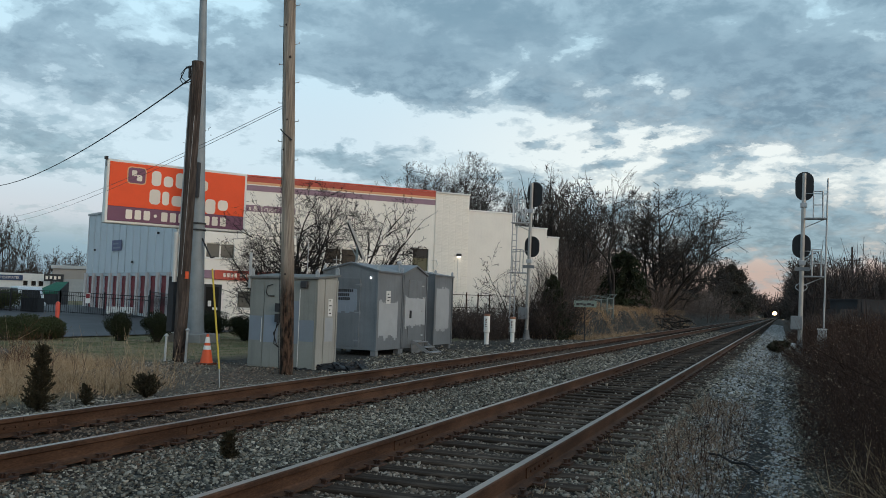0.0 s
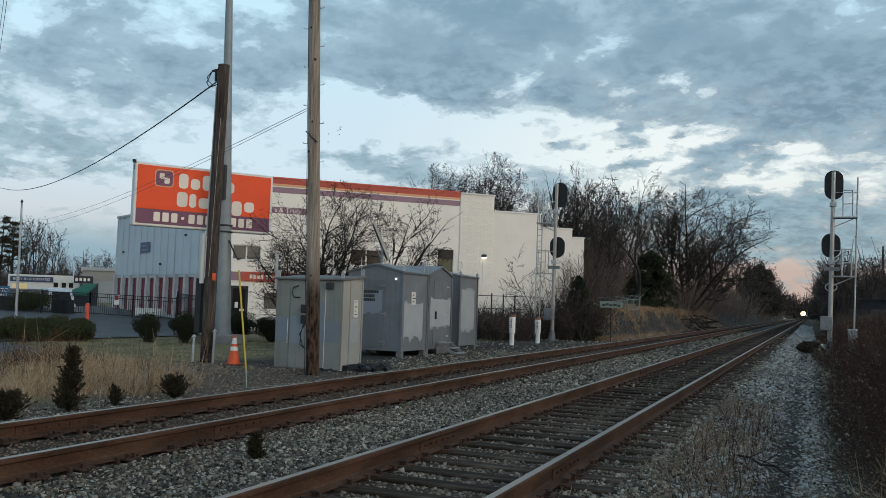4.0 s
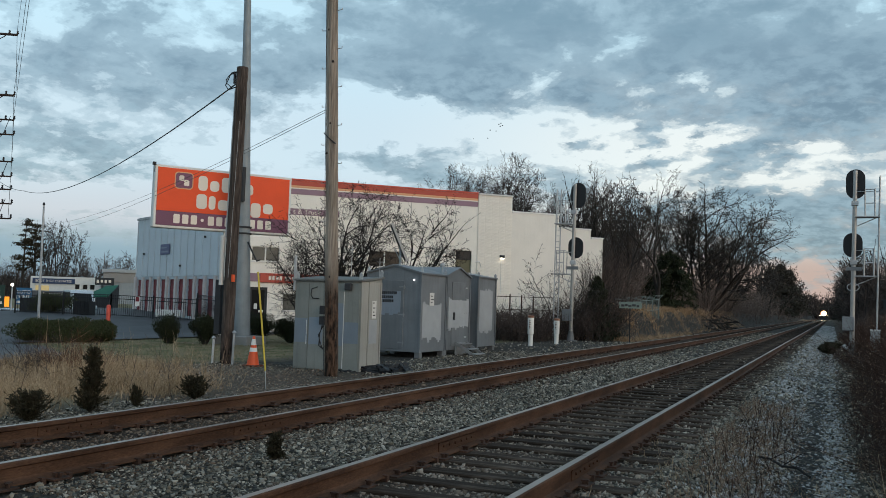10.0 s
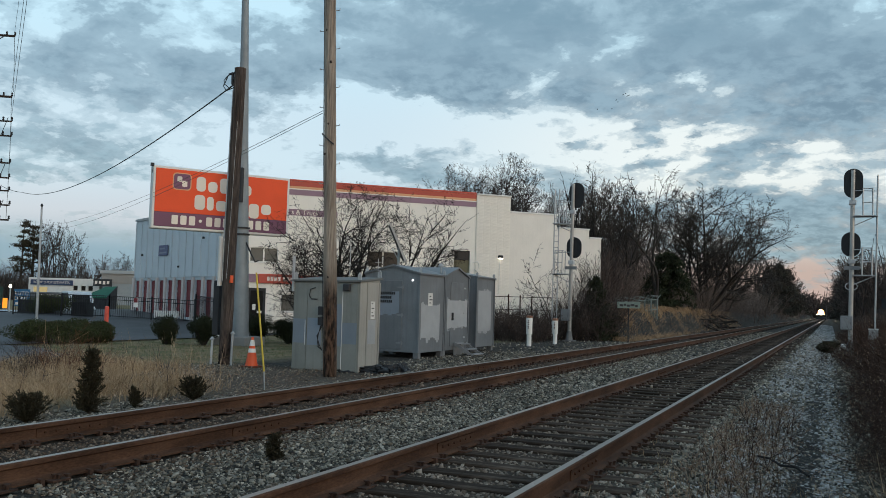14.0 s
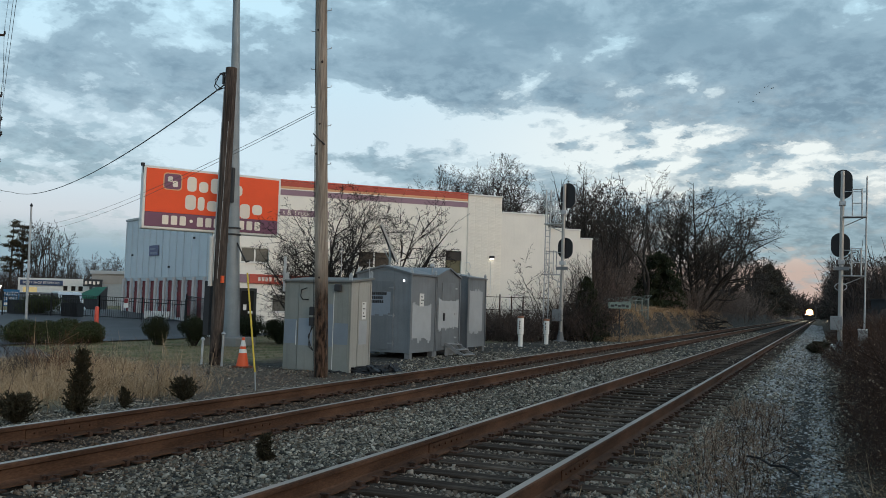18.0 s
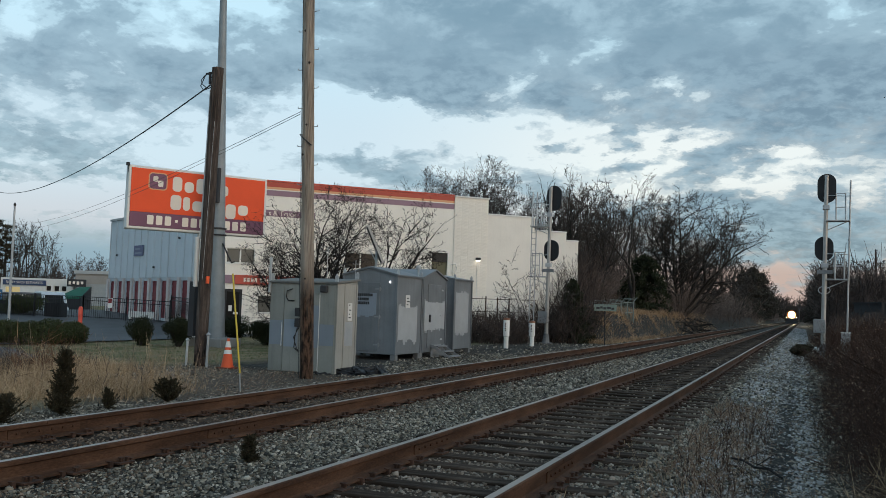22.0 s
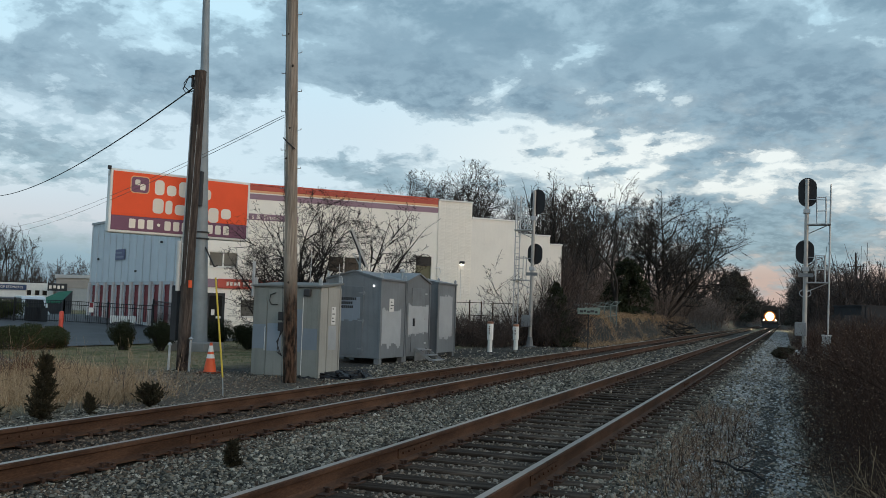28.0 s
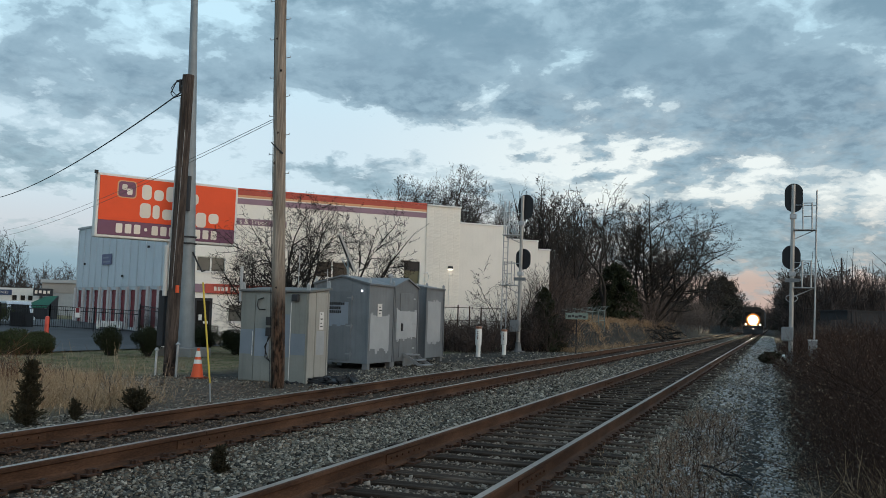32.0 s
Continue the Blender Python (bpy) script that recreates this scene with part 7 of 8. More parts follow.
def blades(name, area, count, h, seed, mat, label, density=None, width=0.006, lean=0.35):
    """Grass blades, bent once."""
    g = np.random.default_rng(seed)
    x0, x1, y0, y1 = area
    x, y = g.uniform(x0, x1, count), g.uniform(y0, y1, count)
    if density is not None:
        ok = g.random(count) < density(x, y)
        x, y = x[ok], y[ok]
    n = len(x)
    hh = g.uniform(h[0], h[1], n)[:, None]
    b = np.stack([x, y, height(x, y) - 0.02], 1)
    a = g.uniform(0, 6.283, n)
    s = np.stack([np.cos(a), np.sin(a), 0 * a], 1) * width * (1 + 2 * hh)
    l1 = g.normal(0, lean * 0.4, (n, 3))
    l2 = g.normal(0, lean, (n, 3))
    l1[:, 2], l2[:, 2] = 0, -np.abs(l2[:, 2]) * 0.5
    m = b + (np.array([0, 0, 1.0]) + l1) * hh * 0.55
    t = m + (np.array([0, 0, 0.9]) + l2) * hh * 0.45
    v = np.stack([b - s, b + s, m + s * 0.7, m - s * 0.7, t + s * 0.1, t - s * 0.1], 1).reshape(-1, 3)
    f = np.array([(0, 1, 2, 3), (3, 2, 4, 5)])
    f = (f[None] + 6 * np.arange(n)[:, None, None]).reshape(-1, 4)
    return tagged(new(name, raw(name, v, f, mat)), label, "grass", kind="stuff")


def litter(area, count, seed, density):
    """Fallen leaves and bark scraps lying flat on the ground."""
    g = np.random.default_rng(seed)
    x, y = g.uniform(area[0], area[1], count), g.uniform(area[2], area[3], count)
    ok = g.random(count) < density(x, y)
    x, y = x[ok], y[ok]
    n = len(x)
    c = np.stack([x, y, height(x, y) + g.uniform(0.008, 0.04, n)], 1)
    a = g.uniform(0, 6.283, n)
    u = np.stack([np.cos(a), np.sin(a), g.normal(0, 0.25, n)], 1) * g.uniform(0.012, 0.035, n)[:, None]
    w = np.stack([-np.sin(a), np.cos(a), g.normal(0, 0.25, n)], 1) * g.uniform(0.008, 0.02, n)[:, None]
    v = np.stack([c - u, c + w, c + u, c - w], 1).reshape(-1, 3)
    tagged(new("leaf_litter", raw("leaf_litter", v, np.arange(4 * n).reshape(-1, 4), M_SPECK)), "brown leaf litter scattered on the dirt", "leaves", kind="stuff")


litter((-13.5, -9.1, 10.5, 18.5), 6500, 301, lambda x, y: by_case(x, y) * (0.3 + 0.7 * (np.sin(x * 3 + y * 1.3) > -0.2)))
litter((-1.35, 0.4, 5.2, 12), 1500, 302, lambda x, y: 0.5 + 0 * x)
patchy = lambda x, y: 0.15 + 0.85 * (np.sin(x * 1.3 + 2) * np.sin(y * 0.9 + x * 0.4) > -0.35)
def in_drive(x, y):
    """The paved strip between the tall grass and the lawn."""
    near = 15.0 + 0.62 * (-18.4 - x)
    return (y > near) & (y < near + np.clip((-17.9 - x) * 1.1, 0, 2.6))


def straw_area(x, y):
    return patchy(x, y) * step(-9.5, -10.4, x) * step(1.5, -0.6, (y - 12.2) - 0.75 * (-x - 10.5)) * ~in_drive(x, y + 0.4) * ~in_drive(x, y) * (y < 16.6 + 0.62 * np.clip(-18.4 - x, 0, 60))


blades("dry_grass", (-24, -9.4, 7, 19), 125000, (0.12, 0.42), 81, M_STRAW, "dry straw-coloured grass beside the track", straw_area, 0.0023, 1.25)
blades("short_grass", (-25.4, -13.2, 12, 38), 22000, (0.03, 0.09), 82, M_GRASS, "short patchy winter lawn", lambda x, y: step(-13.2, -15, x) * np.where(y < 19, step(-14.6, -16, x), 1) * ~in_drive(x, y), 0.007, 0.7)
def tufts(x, y):
    """Matted tussocks with bare soil between, barest towards the foot of the bank."""
    t = np.sin(x * 1.9 + 0.7 * y) * np.sin(0.85 * y - 1.3 * x + 1.0) + 0.4 * np.sin(2.9 * x + 2.3 * y)
    return (0.10 + 0.90 * step(-0.25, 0.35, t)) * step(112, 80, y) * (0.35 + 0.65 * step(-9.3, -10.3, x))


blades("bank_grass", (-13.5, -8.7, 45, 100), 84000, (0.12, 0.5), 83, M_BANK, "dry matted grass on the bank", tufts, 0.0055, 1.6)
blades("dry_grass", (-16, -9.2, -9, 7), 14000, (0.10, 0.38), 91, M_STRAW, "dry straw-coloured grass beside the track", lambda x, y: patchy(x, y) * step(-9.5, -10.4, x), 0.004, 0.7)
blades("ballast_grass", (-1.9, 0.6, 5.0, 14), 3800, (0.04, 0.15), 84, M_STRAW, "dry grass tufts in the ballast", lambda x, y: (np.sin(x * 5 + y * 1.7) > 0.2) * step(13, 7, y), 0.0025, 0.8)
thicket("tall_grass", (-12.6, -10.0, 10.6, 13.4), 420, (0.35, 0.85), 102, M_STRAW, "tall stiff tan grass stalks standing in clumps", "grass", lambda x, y: straw_area(x, y) * (np.sin(3.1 * x + 1.2 * y) > -0.2), 4, 0.0026, 0.10)
thicket("brown_bush", (-14.7, -13.7, 13.0, 13.9), 60, (0.4, 0.85), 103, M_RUSSET, "low russet bush with withered leaves in the dry grass", "bush", None, 12, 0.003, 0.45, 0.5)
thicket("brown_bush", (-15.8, -14.9, 12.9, 13.9), 50, (0.4, 0.9), 104, M_THICKET, "low bare twiggy bush in the dry grass", "bush", None, 10, 0.003, 0.4, 0.2)
thicket("dry_weeds", (-18, -9.8, 9, 17), 280, (0.35, 0.8), 85, M_THICKET, "thin brown weed stalks in the dry grass", "weeds", straw_area, 7, 0.003, 0.18)

# ---------------------------------------------------------------- far things
bs = thing("body_shop", "long low white body shop building", "building", -92.4, 79.0, 0.3, 24.5)
part("wall", panel_wall(0, 8.9, 0, 3.2, 0, 0.3, [(0.6, 2.4, 1.35, 2.05), (5.6, 6.2, 1.7, 2.3), (6.6, 7.2, 1.7, 2.3), (7.5, 8.1, 1.7, 2.3)]), M_WHITE, bs)
part("body", Shape().box(0, 8.9, 0.3, 8, 0, 3.15), M_WHITE, bs)
part("lit_window", Shape().box(0.6, 2.4, 0.2, 0.25, 1.35, 2.05), glow("lit_office_window", (0.9, 0.72, 0.35), 0.5), bs, "window lit warm from inside")
for x in (5.6, 6.6, 7.5):
    part("window", Shape().box(x, x + 0.6, 0.2, 0.25, 1.7, 2.3), M_DARKGLASS, bs)
part("sign_band", Shape().box(0.3, 5.6, -0.12, 0, 2.3, 2.95), M_NAVY, bs, "navy sign band")
words("BODY SHOP ESTIMATES", 0.43, M_LETTER, bs, pose(2.95, -0.13, 2.62, 90, 0, 0))
part("low_wall", Shape().box(0.0, 5.2, -2.2, -2.0, -0.5, 1.4), surface("grey_sign_wall", tone((0.10, 0.11, 0.12), 0.15), 0.7), bs, "dark grey sign wall", 0.12)
words("USED CARS", 0.60, M_LETTER, bs, pose(3.9, -2.21, 0.98, 90, 0, 0))
tb = thing("beige_shop", "beige flat-roofed shop building", "building", -83.9, 82.7, 0.3, 24)
part("wall", Shape().box(0, 11, 0, 9, 0, 2.7), surface("pale_grey_stucco", tone((0.34, 0.36, 0.37), 0.1), 0.8), tb)
part("upper_wall", Shape().box(-0.05, 11.05, -0.05, 9.05, 2.7, 4.0), M_TAN_BLDG, tb, "tan upper band")
part("parapet", Shape().box(-0.2, 11.2, -0.25, 9.2, 3.95, 4.35), surface("pale_cornice", tone((0.42, 0.44, 0.45), 0.1), 0.8), tb)
part("sign_panel", Shape().box(-0.6, 1.7, -1.2, -1.0, 2.3, 3.2), M_CHAR, tb)
for k in range(4):
    part("letter_bar", Shape().box(-0.4 + 0.5 * k, -0.1 + 0.5 * k, -1.22, -1.2, 2.55 + 0.06 * (k % 2), 2.95), M_LETTER, tb)
aw = thing("awning", "dark green sloping canvas awning", "awning", -57.4, 56.5, -0.05, 24)
part("canvas", Shape().add([(-1.1, -1.2, 1.35), (1.0, -1.2, 1.42), (1.0, 1.0, 2.35), (0.0, 1.0, 2.28), (-1.1, -1.2, 1.22), (1.0, -1.2, 1.29), (1.0, 1.0, 2.22), (0.0, 1.0, 2.15)],
     [(0, 1, 2, 3), (7, 6, 5, 4), (0, 4, 5, 1), (1, 5, 6, 2), (2, 6, 7, 3), (3, 7, 4, 0)]), M_GREEN_AWN, aw)
part("front_screen", Shape().box(-0.1, 1.0, -1.19, -1.13, -0.4, 1.28), M_CHAR, aw, "dark canvas front screen")
for x, q in ((-1.0, 1.25), (-0.14, 1.3)):
    part("post", Shape().tube((x, -0.95, -0.3), (x, -0.95, q), 0.05, 0.05, 6), M_CHAR, aw)
part("side_screen", Shape().add([(1.0, -1.2, -0.4), (1.06, -1.2, -0.4), (1.06, 1.0, -0.4), (1.0, 1.0, -0.4), (1.0, -1.2, 1.4), (1.06, -1.2, 1.4), (1.06, 1.0, 2.36), (1.0, 1.0, 2.36)],
     [(0, 3, 2, 1), (4, 5, 6, 7), (0, 1, 5, 4), (1, 2, 6, 5), (2, 3, 7, 6), (3, 0, 4, 7)]), M_CHAR, aw, "dark canvas side screen")
fp = thing("light_pole", "thin pale grey light pole", "pole", -37.4, 32.6, land(-37.4, 32.6))
part("shaft", Shape().tube((0, 0, -0.1), (0.25, -0.3, 6.0), 0.07, 0.045, 10), M_GALV, fp, smooth=True)
part("tip", Shape().lathe([(0.05, 5.98), (0.07, 6.05), (0.02, 6.15)], 8, (0.25, -0.3)), M_CHAR, fp)


def car(x, y, rz, paint, label, van=False):
    r = thing("parked_car", label, "car", x, y, land(x, y), rz, group="parked cars")
    h = 1.95 if van else 1.46
    # the windscreen stops short of the roof
    g = h - (0.30 if van else 0.12)
    q = 1.5 - 0.7 * (g - 0.95) / (h - 0.99)
    out = [(-2.2, 0.35), (2.2, 0.35), (2.25, 0.75), (1.5, 0.95), (0.8, h - 0.04), (0.4, h), (-1.5, h), (-2.0, h - 0.3), (-2.25, 0.9)]
    part("body", Shape().prism(out, "y", -0.86, 0.86), paint, r, "", 0.05)
    for s in (-1, 1):
        part("side_window", Shape().prism([(1.15, 0.98), (0.72, h - 0.14), (-1.5, h - 0.14), (-1.8, 1.0)], "y", s * 0.862 - 0.004, s * 0.862 + 0.004), M_DARKGLASS, r)
        for wx in (-1.35, 1.4):
            wl = part("wheel", Shape().tube((wx, s * 0.70, 0.32), (wx, s * 0.90, 0.32), 0.32, 0.32, 16), M_RUBBER, r, "black tyre")
            part("rim", Shape().tube((wx, s * 0.88, 0.32), (wx, s * 0.91, 0.32), 0.19, 0.19, 12), M_GALV, wl)
        part("headlight", Shape().box(2.12, 2.27, s * 0.6 - 0.16, s * 0.6 + 0.16, 0.62, 0.78), M_WHITE, r)
    part("windscreen", Shape().add([(1.42, -0.7, 1.0), (1.42, 0.7, 1.0), (q, 0.64, g), (q, -0.64, g)], [(0, 1, 2, 3)]), M_DARKGLASS, r, m=pose(0.03, 0, 0.015))


PAINT_SILVER = surface("silver_blue_car_paint", tone((0.30, 0.36, 0.42), 0.08), 0.25, 1, 40, 0.0, spec=0.6)
PAINT_WHITE = surface("white_car_paint", tone((0.58, 0.61, 0.64), 0.06), 0.25, 1, 40, 0.0, spec=0.6)
PAINT_DARK = surface("dark_car_paint", tone((0.04, 0.045, 0.055), 0.1), 0.25, 1, 40, 0.0, spec=0.6)
car(-53.9, 50.7, -30, PAINT_WHITE, "white sport utility car parked by the awning", True)
car(-78.6, 65.0, 300, PAINT_SILVER, "silver-blue car parked near the road")
car(-80.6, 64.2, 300, PAINT_DARK, "dark car parked near the road")
SS = thing("shop_sign", "blue and green roadside shop signs with a lit display", "sign", -59.9, 49.9, land(-60, 50), 32)
SB = 0.45 - land(-60, 50)
part("post", Shape().box(0.5, 0.6, 0, 0.1, 0, SB + 0.2), M_GALV, SS)
part("blue_board", Shape().box(0, 1.2, -0.06, 0.06, SB, SB + 1.35), M_BLUE, SS, "blue sign board")
words("AUTO", 0.42, M_LETTER, SS, pose(0.58, -0.07, SB + 1.0, 90, 0, 0))
words("DENT", 0.42, M_LETTER, SS, pose(0.58, -0.07, SB + 0.6, 90, 0, 0))
part("letter_bar", Shape().box(0.12, 0.9, -0.068, -0.06, SB + 0.1, SB + 0.3), M_LETTER, SS)
part("post", Shape().box(-1.3, -1.2, 0, 0.1, 0, SB), M_GALV, SS)
part("dark_board", Shape().box(-2.1, -0.86, -0.06, 0.06, SB - 0.3, SB + 1.5), surface("dark_green_board", tone((0.02, 0.05, 0.04)), 0.6), SS, "dark green sign board")
for k in range(3):
    part("letter_bar", Shape().box(-1.7, -1.0 - 0.1 * k, -0.068, -0.06, SB + 0.45 * k, SB + 0.2 + 0.45 * k), M_LETTER, SS)
part("lit_display", Shape().box(-0.82, -0.46, -0.07, -0.06, SB - 0.2, SB + 0.6), glow("amber_display", (1.0, 0.30, 0.03), 1.5), SS, "lit amber price display")
sl2 = thing("street_lamp", "lit street lamp glowing white by the road", "street lamp", -77.3, 63.9, land(-77, 64))
SL = 2.2 - land(-77, 64)
part("pole", Shape().tube((0, 0, 0), (0, 0, SL - 0.25), 0.08, 0.06, 8), M_GALV, sl2)
part("lamp", Shape().lathe([(0.04, SL - 0.2), (0.12, SL - 0.15), (0.15, SL - 0.02), (0.12, SL + 0.08), (0.04, SL + 0.13)], 16), glow("street_lamp_glow", (1.0, 0.9, 0.75), 7.0), sl2, "glowing lamp globe")
tagged(new("road", sheet("road", np.arange(-110, -27.9, 2.0), np.arange(14, 34.1, 1.0), M_ASPHALT, 0.02, lambda x, y: (x < -34) & (y < 31))), "grey asphalt road", "road", kind="structure")

tagged(new("driveway", sheet("driveway", np.arange(-34, -17.4, 0.3), np.arange(13, 21.1, 0.3), M_ASPHALT, 0.03, in_drive)), "worn grey asphalt driveway beside the lawn", "driveway", kind="structure")

# chain-link fence and small sign on the bank
M_FENCE = surface("green_grey_fence_wire", tone((0.17, 0.21, 0.20)), 0.6)
cf = thing("chain_link_fence", "grey-green chain-link fence with angled barbed-wire arms", "fence", -11.75, 50.6, 0.85)
for k in range(8):
    px, py, pz = k * 0.24, k * 0.80, k * 0.05
    part("post", Shape().tube((px, py, -0.3), (px, py, 1.05 + pz), 0.035, 0.035, 6).tube((px, py, 1.05 + pz), (px + 0.24, py - 0.05, 1.33 + pz), 0.025, 0.02, 5), M_FENCE, cf)
for z in (0.4, 1.04):
    part("rail", Shape().tube((0, 0, z), (1.68, 5.6, z + 0.35), 0.024, 0.024, 5), M_FENCE, cf)
for k in range(3):
    part("barbed_wire", Shape().tube((0.08 + 0.08 * k, 0, 1.14 + 0.09 * k), (1.76 + 0.08 * k, 5.6, 1.49 + 0.09 * k), 0.009, 0.009, 3), M_FENCE, cf)
mesh = Shape()
for k in range(70):
    mesh.tube((1.68 * k / 70, 5.6 * k / 70, -0.2), (1.68 * k / 70, 5.6 * k / 70, 1.04 + 0.35 * k / 70), 0.009, 0.009, 3, False)
tagged(part("wire_mesh", mesh, M_FENCE, cf), kind="stuff")
bp_ = thing("brush_pile", "heap of cut dark branches and logs on the bank", "brush pile", -8.95, 78, land(-8.95, 78))
rng = random.Random(77)
M_DEADWOOD = surface("dead_wood", tone((0.10, 0.08, 0.065), 0.4), 0.9, 2, 20, 0.4, vary=0.5)
for k in range(46):
    a, l = rng.uniform(0, 6.283), rng.uniform(1.0, 3.0)
    c = Vector((rng.gauss(0, 0.35), rng.uniform(-7, 7), rng.uniform(0.05, 1.1)))
    d = Vector((math.cos(a) * 0.8, math.sin(a), rng.gauss(0.1, 0.35))).normalized() * l / 2
    part("branch", Shape().tube(c - d, c + d, rng.uniform(0.03, 0.09), 0.025, 5), M_DEADWOOD if k % 4 == 0 else M_BARK, bp_)
vs = thing("trackside_sign", "small pale lettered sign on a thin dark post", "sign", -9.44, 44.6, land(-9.44, 44.6) - 0.05, 22)
part("post", Shape().tube((0, 0, 0), (0, 0, 2.1), 0.03, 0.03, 6), M_CHAR, vs)
part("board", Shape().box(-0.58, 0.58, -0.04, -0.02, 1.79, 2.12), surface("weathered_sign_face", tone((0.15, 0.195, 0.175), 0.25), 0.7), vs, "", 0.01)
for k, (u, w, z) in enumerate(((-0.46, 0.17, 1.77), (-0.26, 0.13, 1.80), (-0.10, 0.16, 1.76), (0.09, 0.2, 1.79), (0.32, 0.14, 1.75))):
    part("letter_bar", Shape().box(u, u + w, -0.046, -0.04, z + 0.11, z + 0.22), M_CHAR, vs)
rf = thing("rusty_fence", "rusty pipe fence beside the white building", "fence", -16.2, 45.3, land(-16.2, 45.3))
for k in range(3):
    part("post", Shape().tube((k * 0.6, k * 0.22, -0.1), (k * 0.6, k * 0.22, 2.35 - 0.05 * k), 0.038, 0.038, 8), M_RUSTY, rf)
for z in (1.5, 2.2):
    part("rail", Shape().tube((-3.2, -1.18, z), (2.6, 0.95, z), 0.02, 0.02, 6), M_RUSTY, rf)

# litter on the stone beside the track
db = thing("dead_branch", "dark fallen branch lying across the stones", "branch", -0.68, 9.6, land(-0.68, 9.6) + 0.05)
part("stem", Shape().path([(0, 0, 0.03), (0.12, -0.2, 0.05), (0.24, -0.45, 0.03), (0.38, -0.66, 0.06), (0.5, -0.86, 0.02)], 0.012, 6), M_DARKTWIG, db)
for q in ((0.12, -0.2, 0.05, 0.2, 0.1, 0.1), (0.24, -0.45, 0.03, 0.18, -0.02, 0.14), (0.38, -0.66, 0.06, -0.16, -0.14, 0.08)):
    part("twig", Shape().tube(q[:3], (q[0] + q[3], q[1] + q[4], q[2] + q[5]), 0.006, 0.003, 5), M_DARKTWIG, db)
wb = thing("plastic_bag", "crumpled white plastic bag lying beside the signal", "bag", 0.62, 47.0, land(0.62, 47) + 0.02)
part("film", Shape().lathe([(0.05, 0.0), (0.22, 0.04), (0.26, 0.12), (0.18, 0.22), (0.04, 0.27)], 9), M_WHITE, wb, m=pose(0, 0, 0, 8, 14, 30))
for k, (x, y, r) in enumerate(((-0.15, 44.0, 0.42), (0.0, 46.2, 0.36), (-0.25, 41.5, 0.34))):
    shrub(x, y, r, r * 1.3, 0.22, 130 + k, "low dark clump of weeds at the edge of the stone", M_CEDAR, 1500, (0.03, 0.07), "weed_clump", "weeds")

# dark yard wall far right
yw = thing("yard_shed", "long dark industrial shed behind the brush", "building", 4.4, 76.6, land(5, 76) - 0.45, 21)
part("low_wall", Shape().box(0, 1.4, 0, 3, -0.4, 1.65), M_CHAR, yw)
part("high_wall", Shape().box(1.4, 24, 0, 5, -0.4, 2.4), M_CHAR, yw)
for k in range(8):
    part("wall_rib", Shape().box(1.7 + 2.4 * k, 1.85 + 2.4 * k, -0.06, 0, -0.4, 2.35), M_CHAR, yw)
part("roof_edge", Shape().box(1.3, 24.1, -0.1, 5.1, 2.4, 2.5), M_CHAR, yw)
part("blue_band", Shape().box(2.6, 20, -0.05, 0, 0.55, 1.15), M_NAVY, yw, "dark blue band along the wall")
ru = thing("utility_pole", "distant wooden utility pole with a crossarm", "utility pole", 7.5, 109.5, 0.8)
part("shaft", Shape().tube((0, 0, 0), (0, 0, 8.6), 0.14, 0.1, 8), M_POLE_DARK, ru)
part("crossarm", Shape().tube((-0.85, -0.3, 7.3), (0.85, 0.3, 7.3), 0.05, 0.05, 6), M_POLE_DARK, ru)
cb = thing("relay_cabinet", "small whitewashed relay cabinet half hidden in brush", "cabinet", 1.65, 41.0, land(1.65, 41) - 0.05)
part("body", Shape().box(-0.18, 0.18, -0.15, 0.15, 0, 0.95), M_GALV, cb, "", 0.01)
part("lid", Shape().box(-0.2, 0.2, -0.17, 0.17, 0.95, 1.0), M_WHITE, cb)

# ---------------------------------------------------------------- the train
M_LOCO = surface("dark_locomotive_paint", tone((0.04, 0.034, 0.03), 0.2), 0.9, 1, 30, 0.1)
LOCO = thing("locomotive", "oncoming dark diesel locomotive with its headlights lit", "locomotive", TRACKS[0], 428, RAIL_TOP)
part("frame", Shape().box(-1.5, 1.5, 0.2, 20, 0.95, 1.45), M_BLACK, LOCO, "", 0.03)
part("nose", Shape().prism([(-0.95, 1.45), (0.95, 1.45), (0.95, 2.75), (0.75, 2.95), (-0.75, 2.95), (-0.95, 2.75)], "y", 0.6, 2.6), M_LOCO, LOCO, "dark short nose", 0.03)
cab = part("cab", Shape().prism([(-1.55, 1.45), (1.55, 1.45), (1.55, 3.7), (1.0, 4.35), (-1.0, 4.35), (-1.55, 3.7)], "y", 2.6, 5.0), M_LOCO, LOCO, "", 0.03)
for s in (-1, 1):
    part("windscreen", Shape().box(s * 0.75 - 0.45, s * 0.75 + 0.45, 2.57, 2.6, 2.95, 3.55), M_DARKGLASS, cab)
part("hood", Shape().box(-1.2, 1.2, 5.0, 19, 1.45, 4.1), M_LOCO, LOCO, "", 0.05)
part("plough", Shape().add([(-1.45, 0.0, 0.1), (1.45, 0.0, 0.1), (1.45, 0.35, 0.95), (-1.45, 0.35, 0.95), (-1.45, 0.5, 0.1), (1.45, 0.5, 0.1), (1.45, 0.5, 0.95), (-1.45, 0.5, 0.95)],
     [(0, 1, 2, 3), (4, 7, 6, 5), (0, 3, 7, 4), (1, 5, 6, 2), (3, 2, 6, 7), (0, 4, 5, 1)]), M_BLACK, LOCO)
part("coupler", Shape().box(-0.15, 0.15, -0.45, 0.2, 0.72, 1.02), M_BLACK, LOCO, "", 0.03)
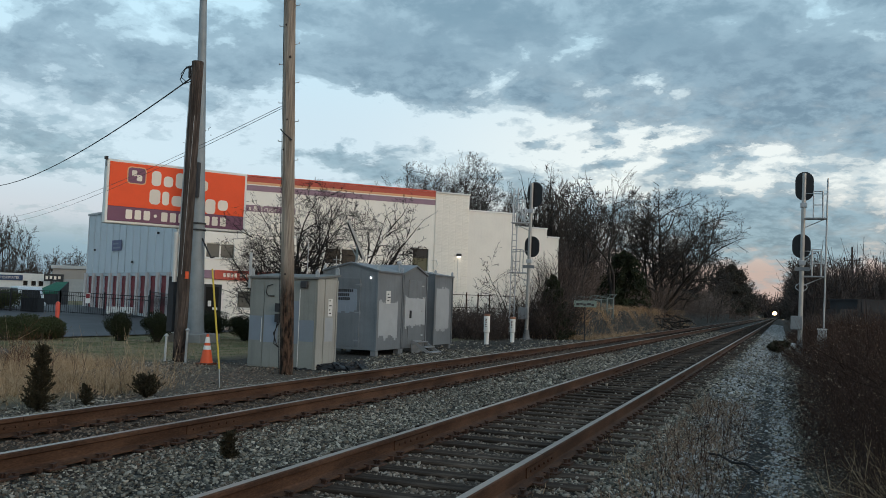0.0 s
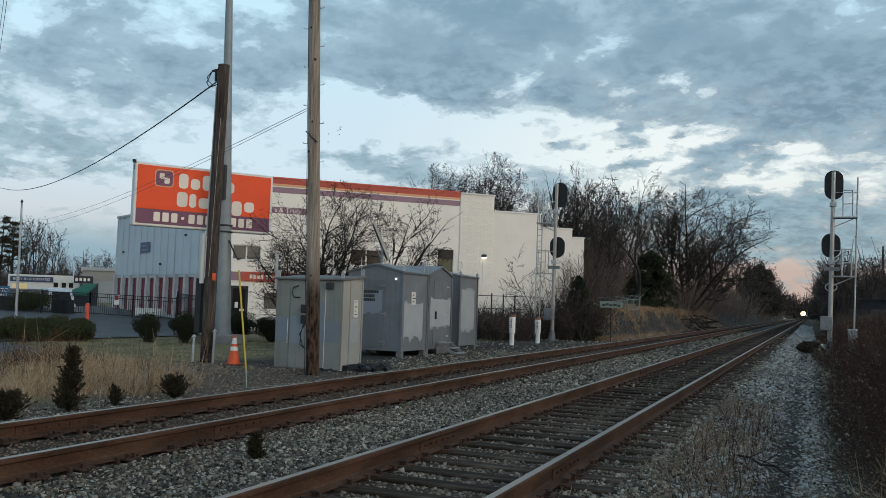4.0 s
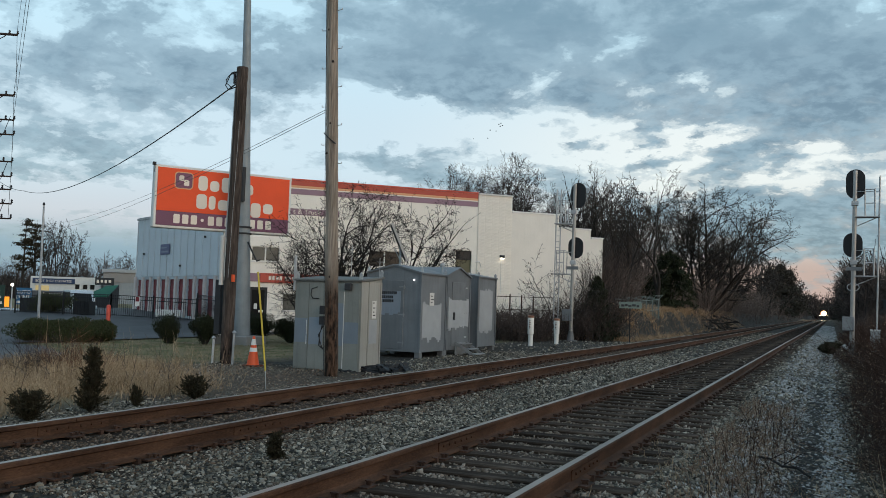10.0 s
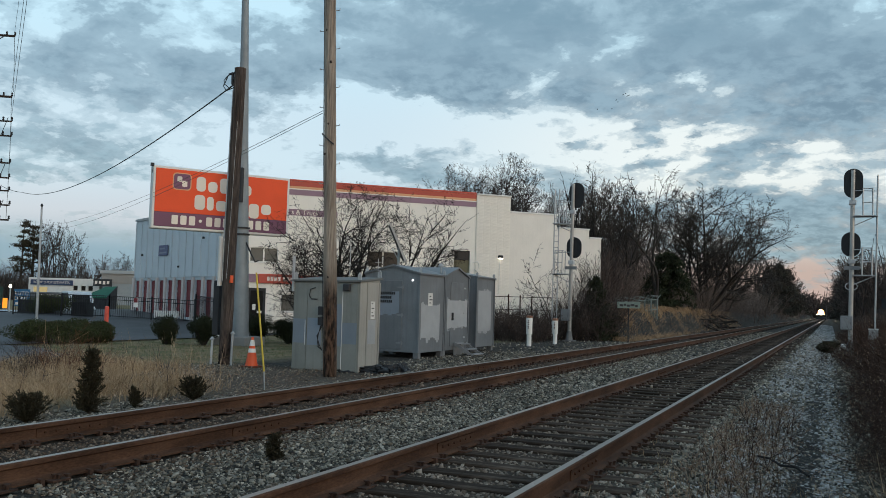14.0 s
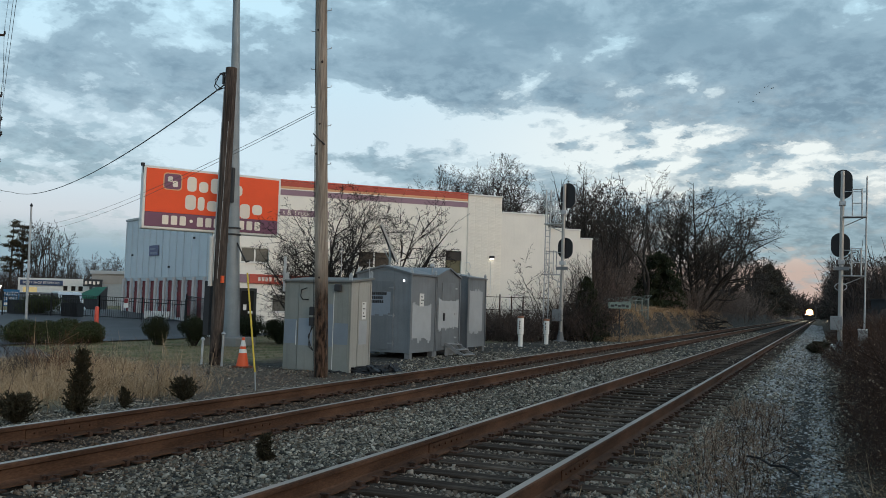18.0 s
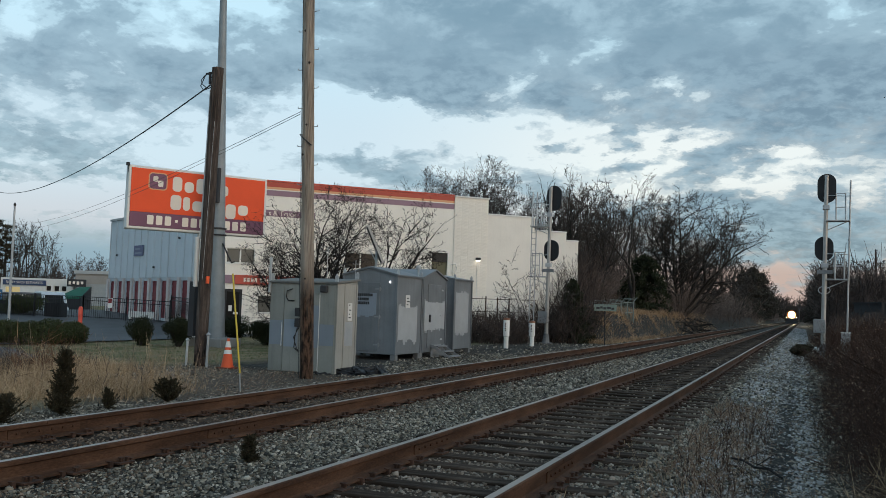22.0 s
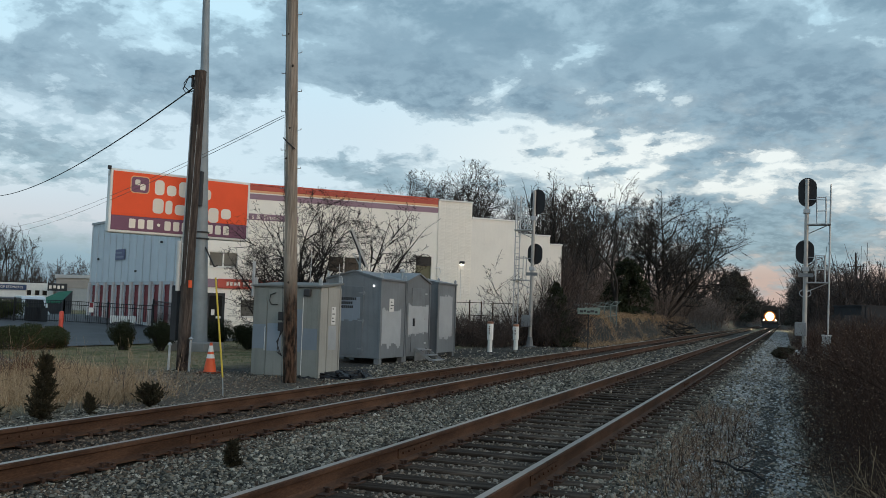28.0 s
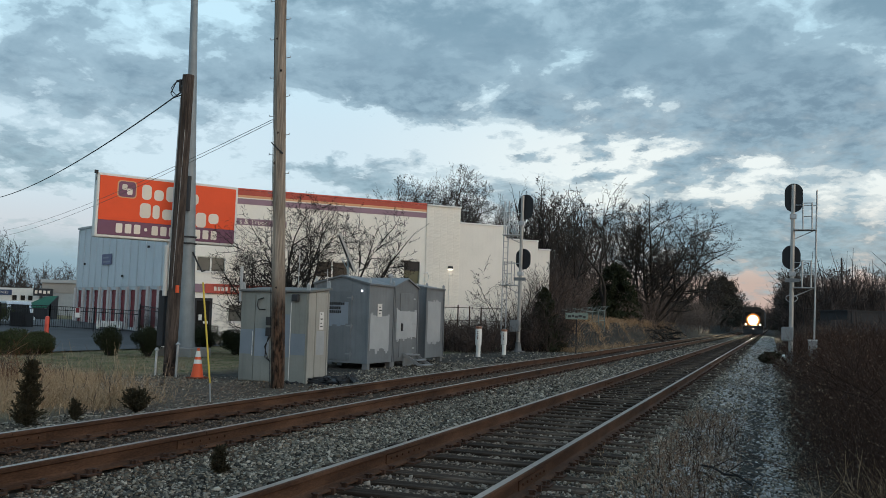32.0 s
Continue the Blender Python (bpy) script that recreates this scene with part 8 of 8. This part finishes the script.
for yy in (2.2, 3.9, 5.6, 14.2, 15.9, 17.6):
    for s in (-1, 1):
        part("wheel", Shape().tube((s * 0.70, yy, 0.5), (s * 0.83, yy, 0.5), 0.5, 0.5, 16), M_BLACK, LOCO)
# one bright lamp; the dimmer amber glows round it paint its glare halo
HEAD = glow("train_headlight", (1.0, 0.84, 0.55), 480.0)
GLARE_INNER = glow("headlight_lens", (1.0, 0.66, 0.28), 2.0)
GLARE_MID = glow("headlight_reflector", (1.0, 0.40, 0.11), 1.1)
GLARE_OUTER = glow("headlight_rim", (1.0, 0.30, 0.07), 0.35)
DITCH = glow("ditch_light_lens", (1.0, 0.74, 0.40), 30.0)
# added glare rings behind an enlarged headlight disc, fading outwards
for name, r, mat, label in (("headlight_rim", 1.06, GLARE_OUTER, "dim outer ring of painted headlight glare"), ("headlight_reflector", 0.92, GLARE_MID, "amber middle ring of painted headlight glare"), ("headlight_lens", 0.78, GLARE_INNER, "warm inner ring of painted headlight glare"), ("headlight", 0.62, HEAD, "glowing headlight, oversized for its glare")):
    part(name, Shape().lathe([(r, 0), (r, 0.035), (r * 0.9, 0.05)], 28), mat, LOCO, label, m=pose(0, 0.60, 2.3, 90, 0, 0) @ pose(0, 0, 0.3 * (1.06 - r)))
for s in (-1, 1):
    part("ditch_light", Shape().tube((s * 1.1, 0.15, 1.6), (s * 1.1, 0.22, 1.6), 0.08, 0.08, 16), DITCH, LOCO, "glowing ditch light")
for x, z in ((-0.9, 7.35), (0.0, 8.6), (0.9, 7.35)):
    part("insulator", Shape().lathe([(0.05, z), (0.12, z + 0.12), (0.04, z + 0.3)], 8, (x * 0.9, x * 0.3)), M_CHAR, ru)
CARS = []
for k in range(3):
    c = thing("freight_car", "dark covered freight car behind the locomotive", "railway car", TRACKS[0], 450 + 18 * k, RAIL_TOP, group="freight cars")
    part("body", Shape().box(-1.5, 1.5, 0.4, 16.6, 1.1, 4.3), M_CHAR, c, "", 0.06)
    for yy in (1.8, 3.4, 13.6, 15.2):
        for s in (-1, 1):
            part("wheel", Shape().tube((s * 0.70, yy, 0.46), (s * 0.83, yy, 0.46), 0.46, 0.46, 14), M_BLACK, c)
    CARS.append(c)

# ---------------------------------------------------------------- birds
BIRDS = []
rng = random.Random(9)
for k in range(8):
    b = thing("bird", "small dark bird flying in a loose flock", "bird", 0, 0, 0, group="flock of birds")
    part("body", Shape().lathe([(0.004, -0.17), (0.038, -0.08), (0.045, 0.015), (0.027, 0.11), (0.003, 0.15)], 8), M_BLACK, b, m=pose(0, 0, 0, 0, 90, 0))
    for s in (-1, 1):
        part("wing", Shape().add([(-0.06, 0, 0), (0.06, 0, 0), (0.015, s * 0.31, 0.08), (-0.045, s * 0.30, 0.08), (-0.06, 0, 0.015), (0.06, 0, 0.015), (0.015, s * 0.31, 0.09), (-0.045, s * 0.30, 0.09)],
             [(0, 1, 2, 3), (7, 6, 5, 4), (0, 4, 5, 1), (1, 5, 6, 2), (2, 6, 7, 3), (3, 7, 4, 0)]), M_BLACK, b)
    BIRDS.append((b, rng.uniform(-4, 4), rng.uniform(-3, 3), rng.uniform(-2.2, 2.2)))


def motions():
    # the train comes on at an even speed
    rows = ((0, 428), (6, 362), (13, 310), (19, 256), (23, 219), (28, 178), (32, 144))
    walk(LOCO, [(t, pose(TRACKS[0], y, RAIL_TOP)) for t, y in rows])
    for k, c in enumerate(CARS):
        walk(c, [(t, pose(TRACKS[0], y + 21 + 17.2 * k, RAIL_TOP)) for t, y in rows])
    # the flock crosses the sky from the signs towards the far end of the line
    way = ((0, -99.4, 131, 31), (6, -73.2, 141, 32.3), (9, -61.8, 146, 32.8), (13, -42, 154, 38.5), (19, -4.3, 170, 42.4), (25, 37.5, 187, 47.5), (32, 88, 206, 55))
    for b, dx, dy, dz in BIRDS:
        walk(b, [(t, pose(x + dx, y + dy, z + dz, 0, 0, 25)) for t, x, y, z in way])


motions()
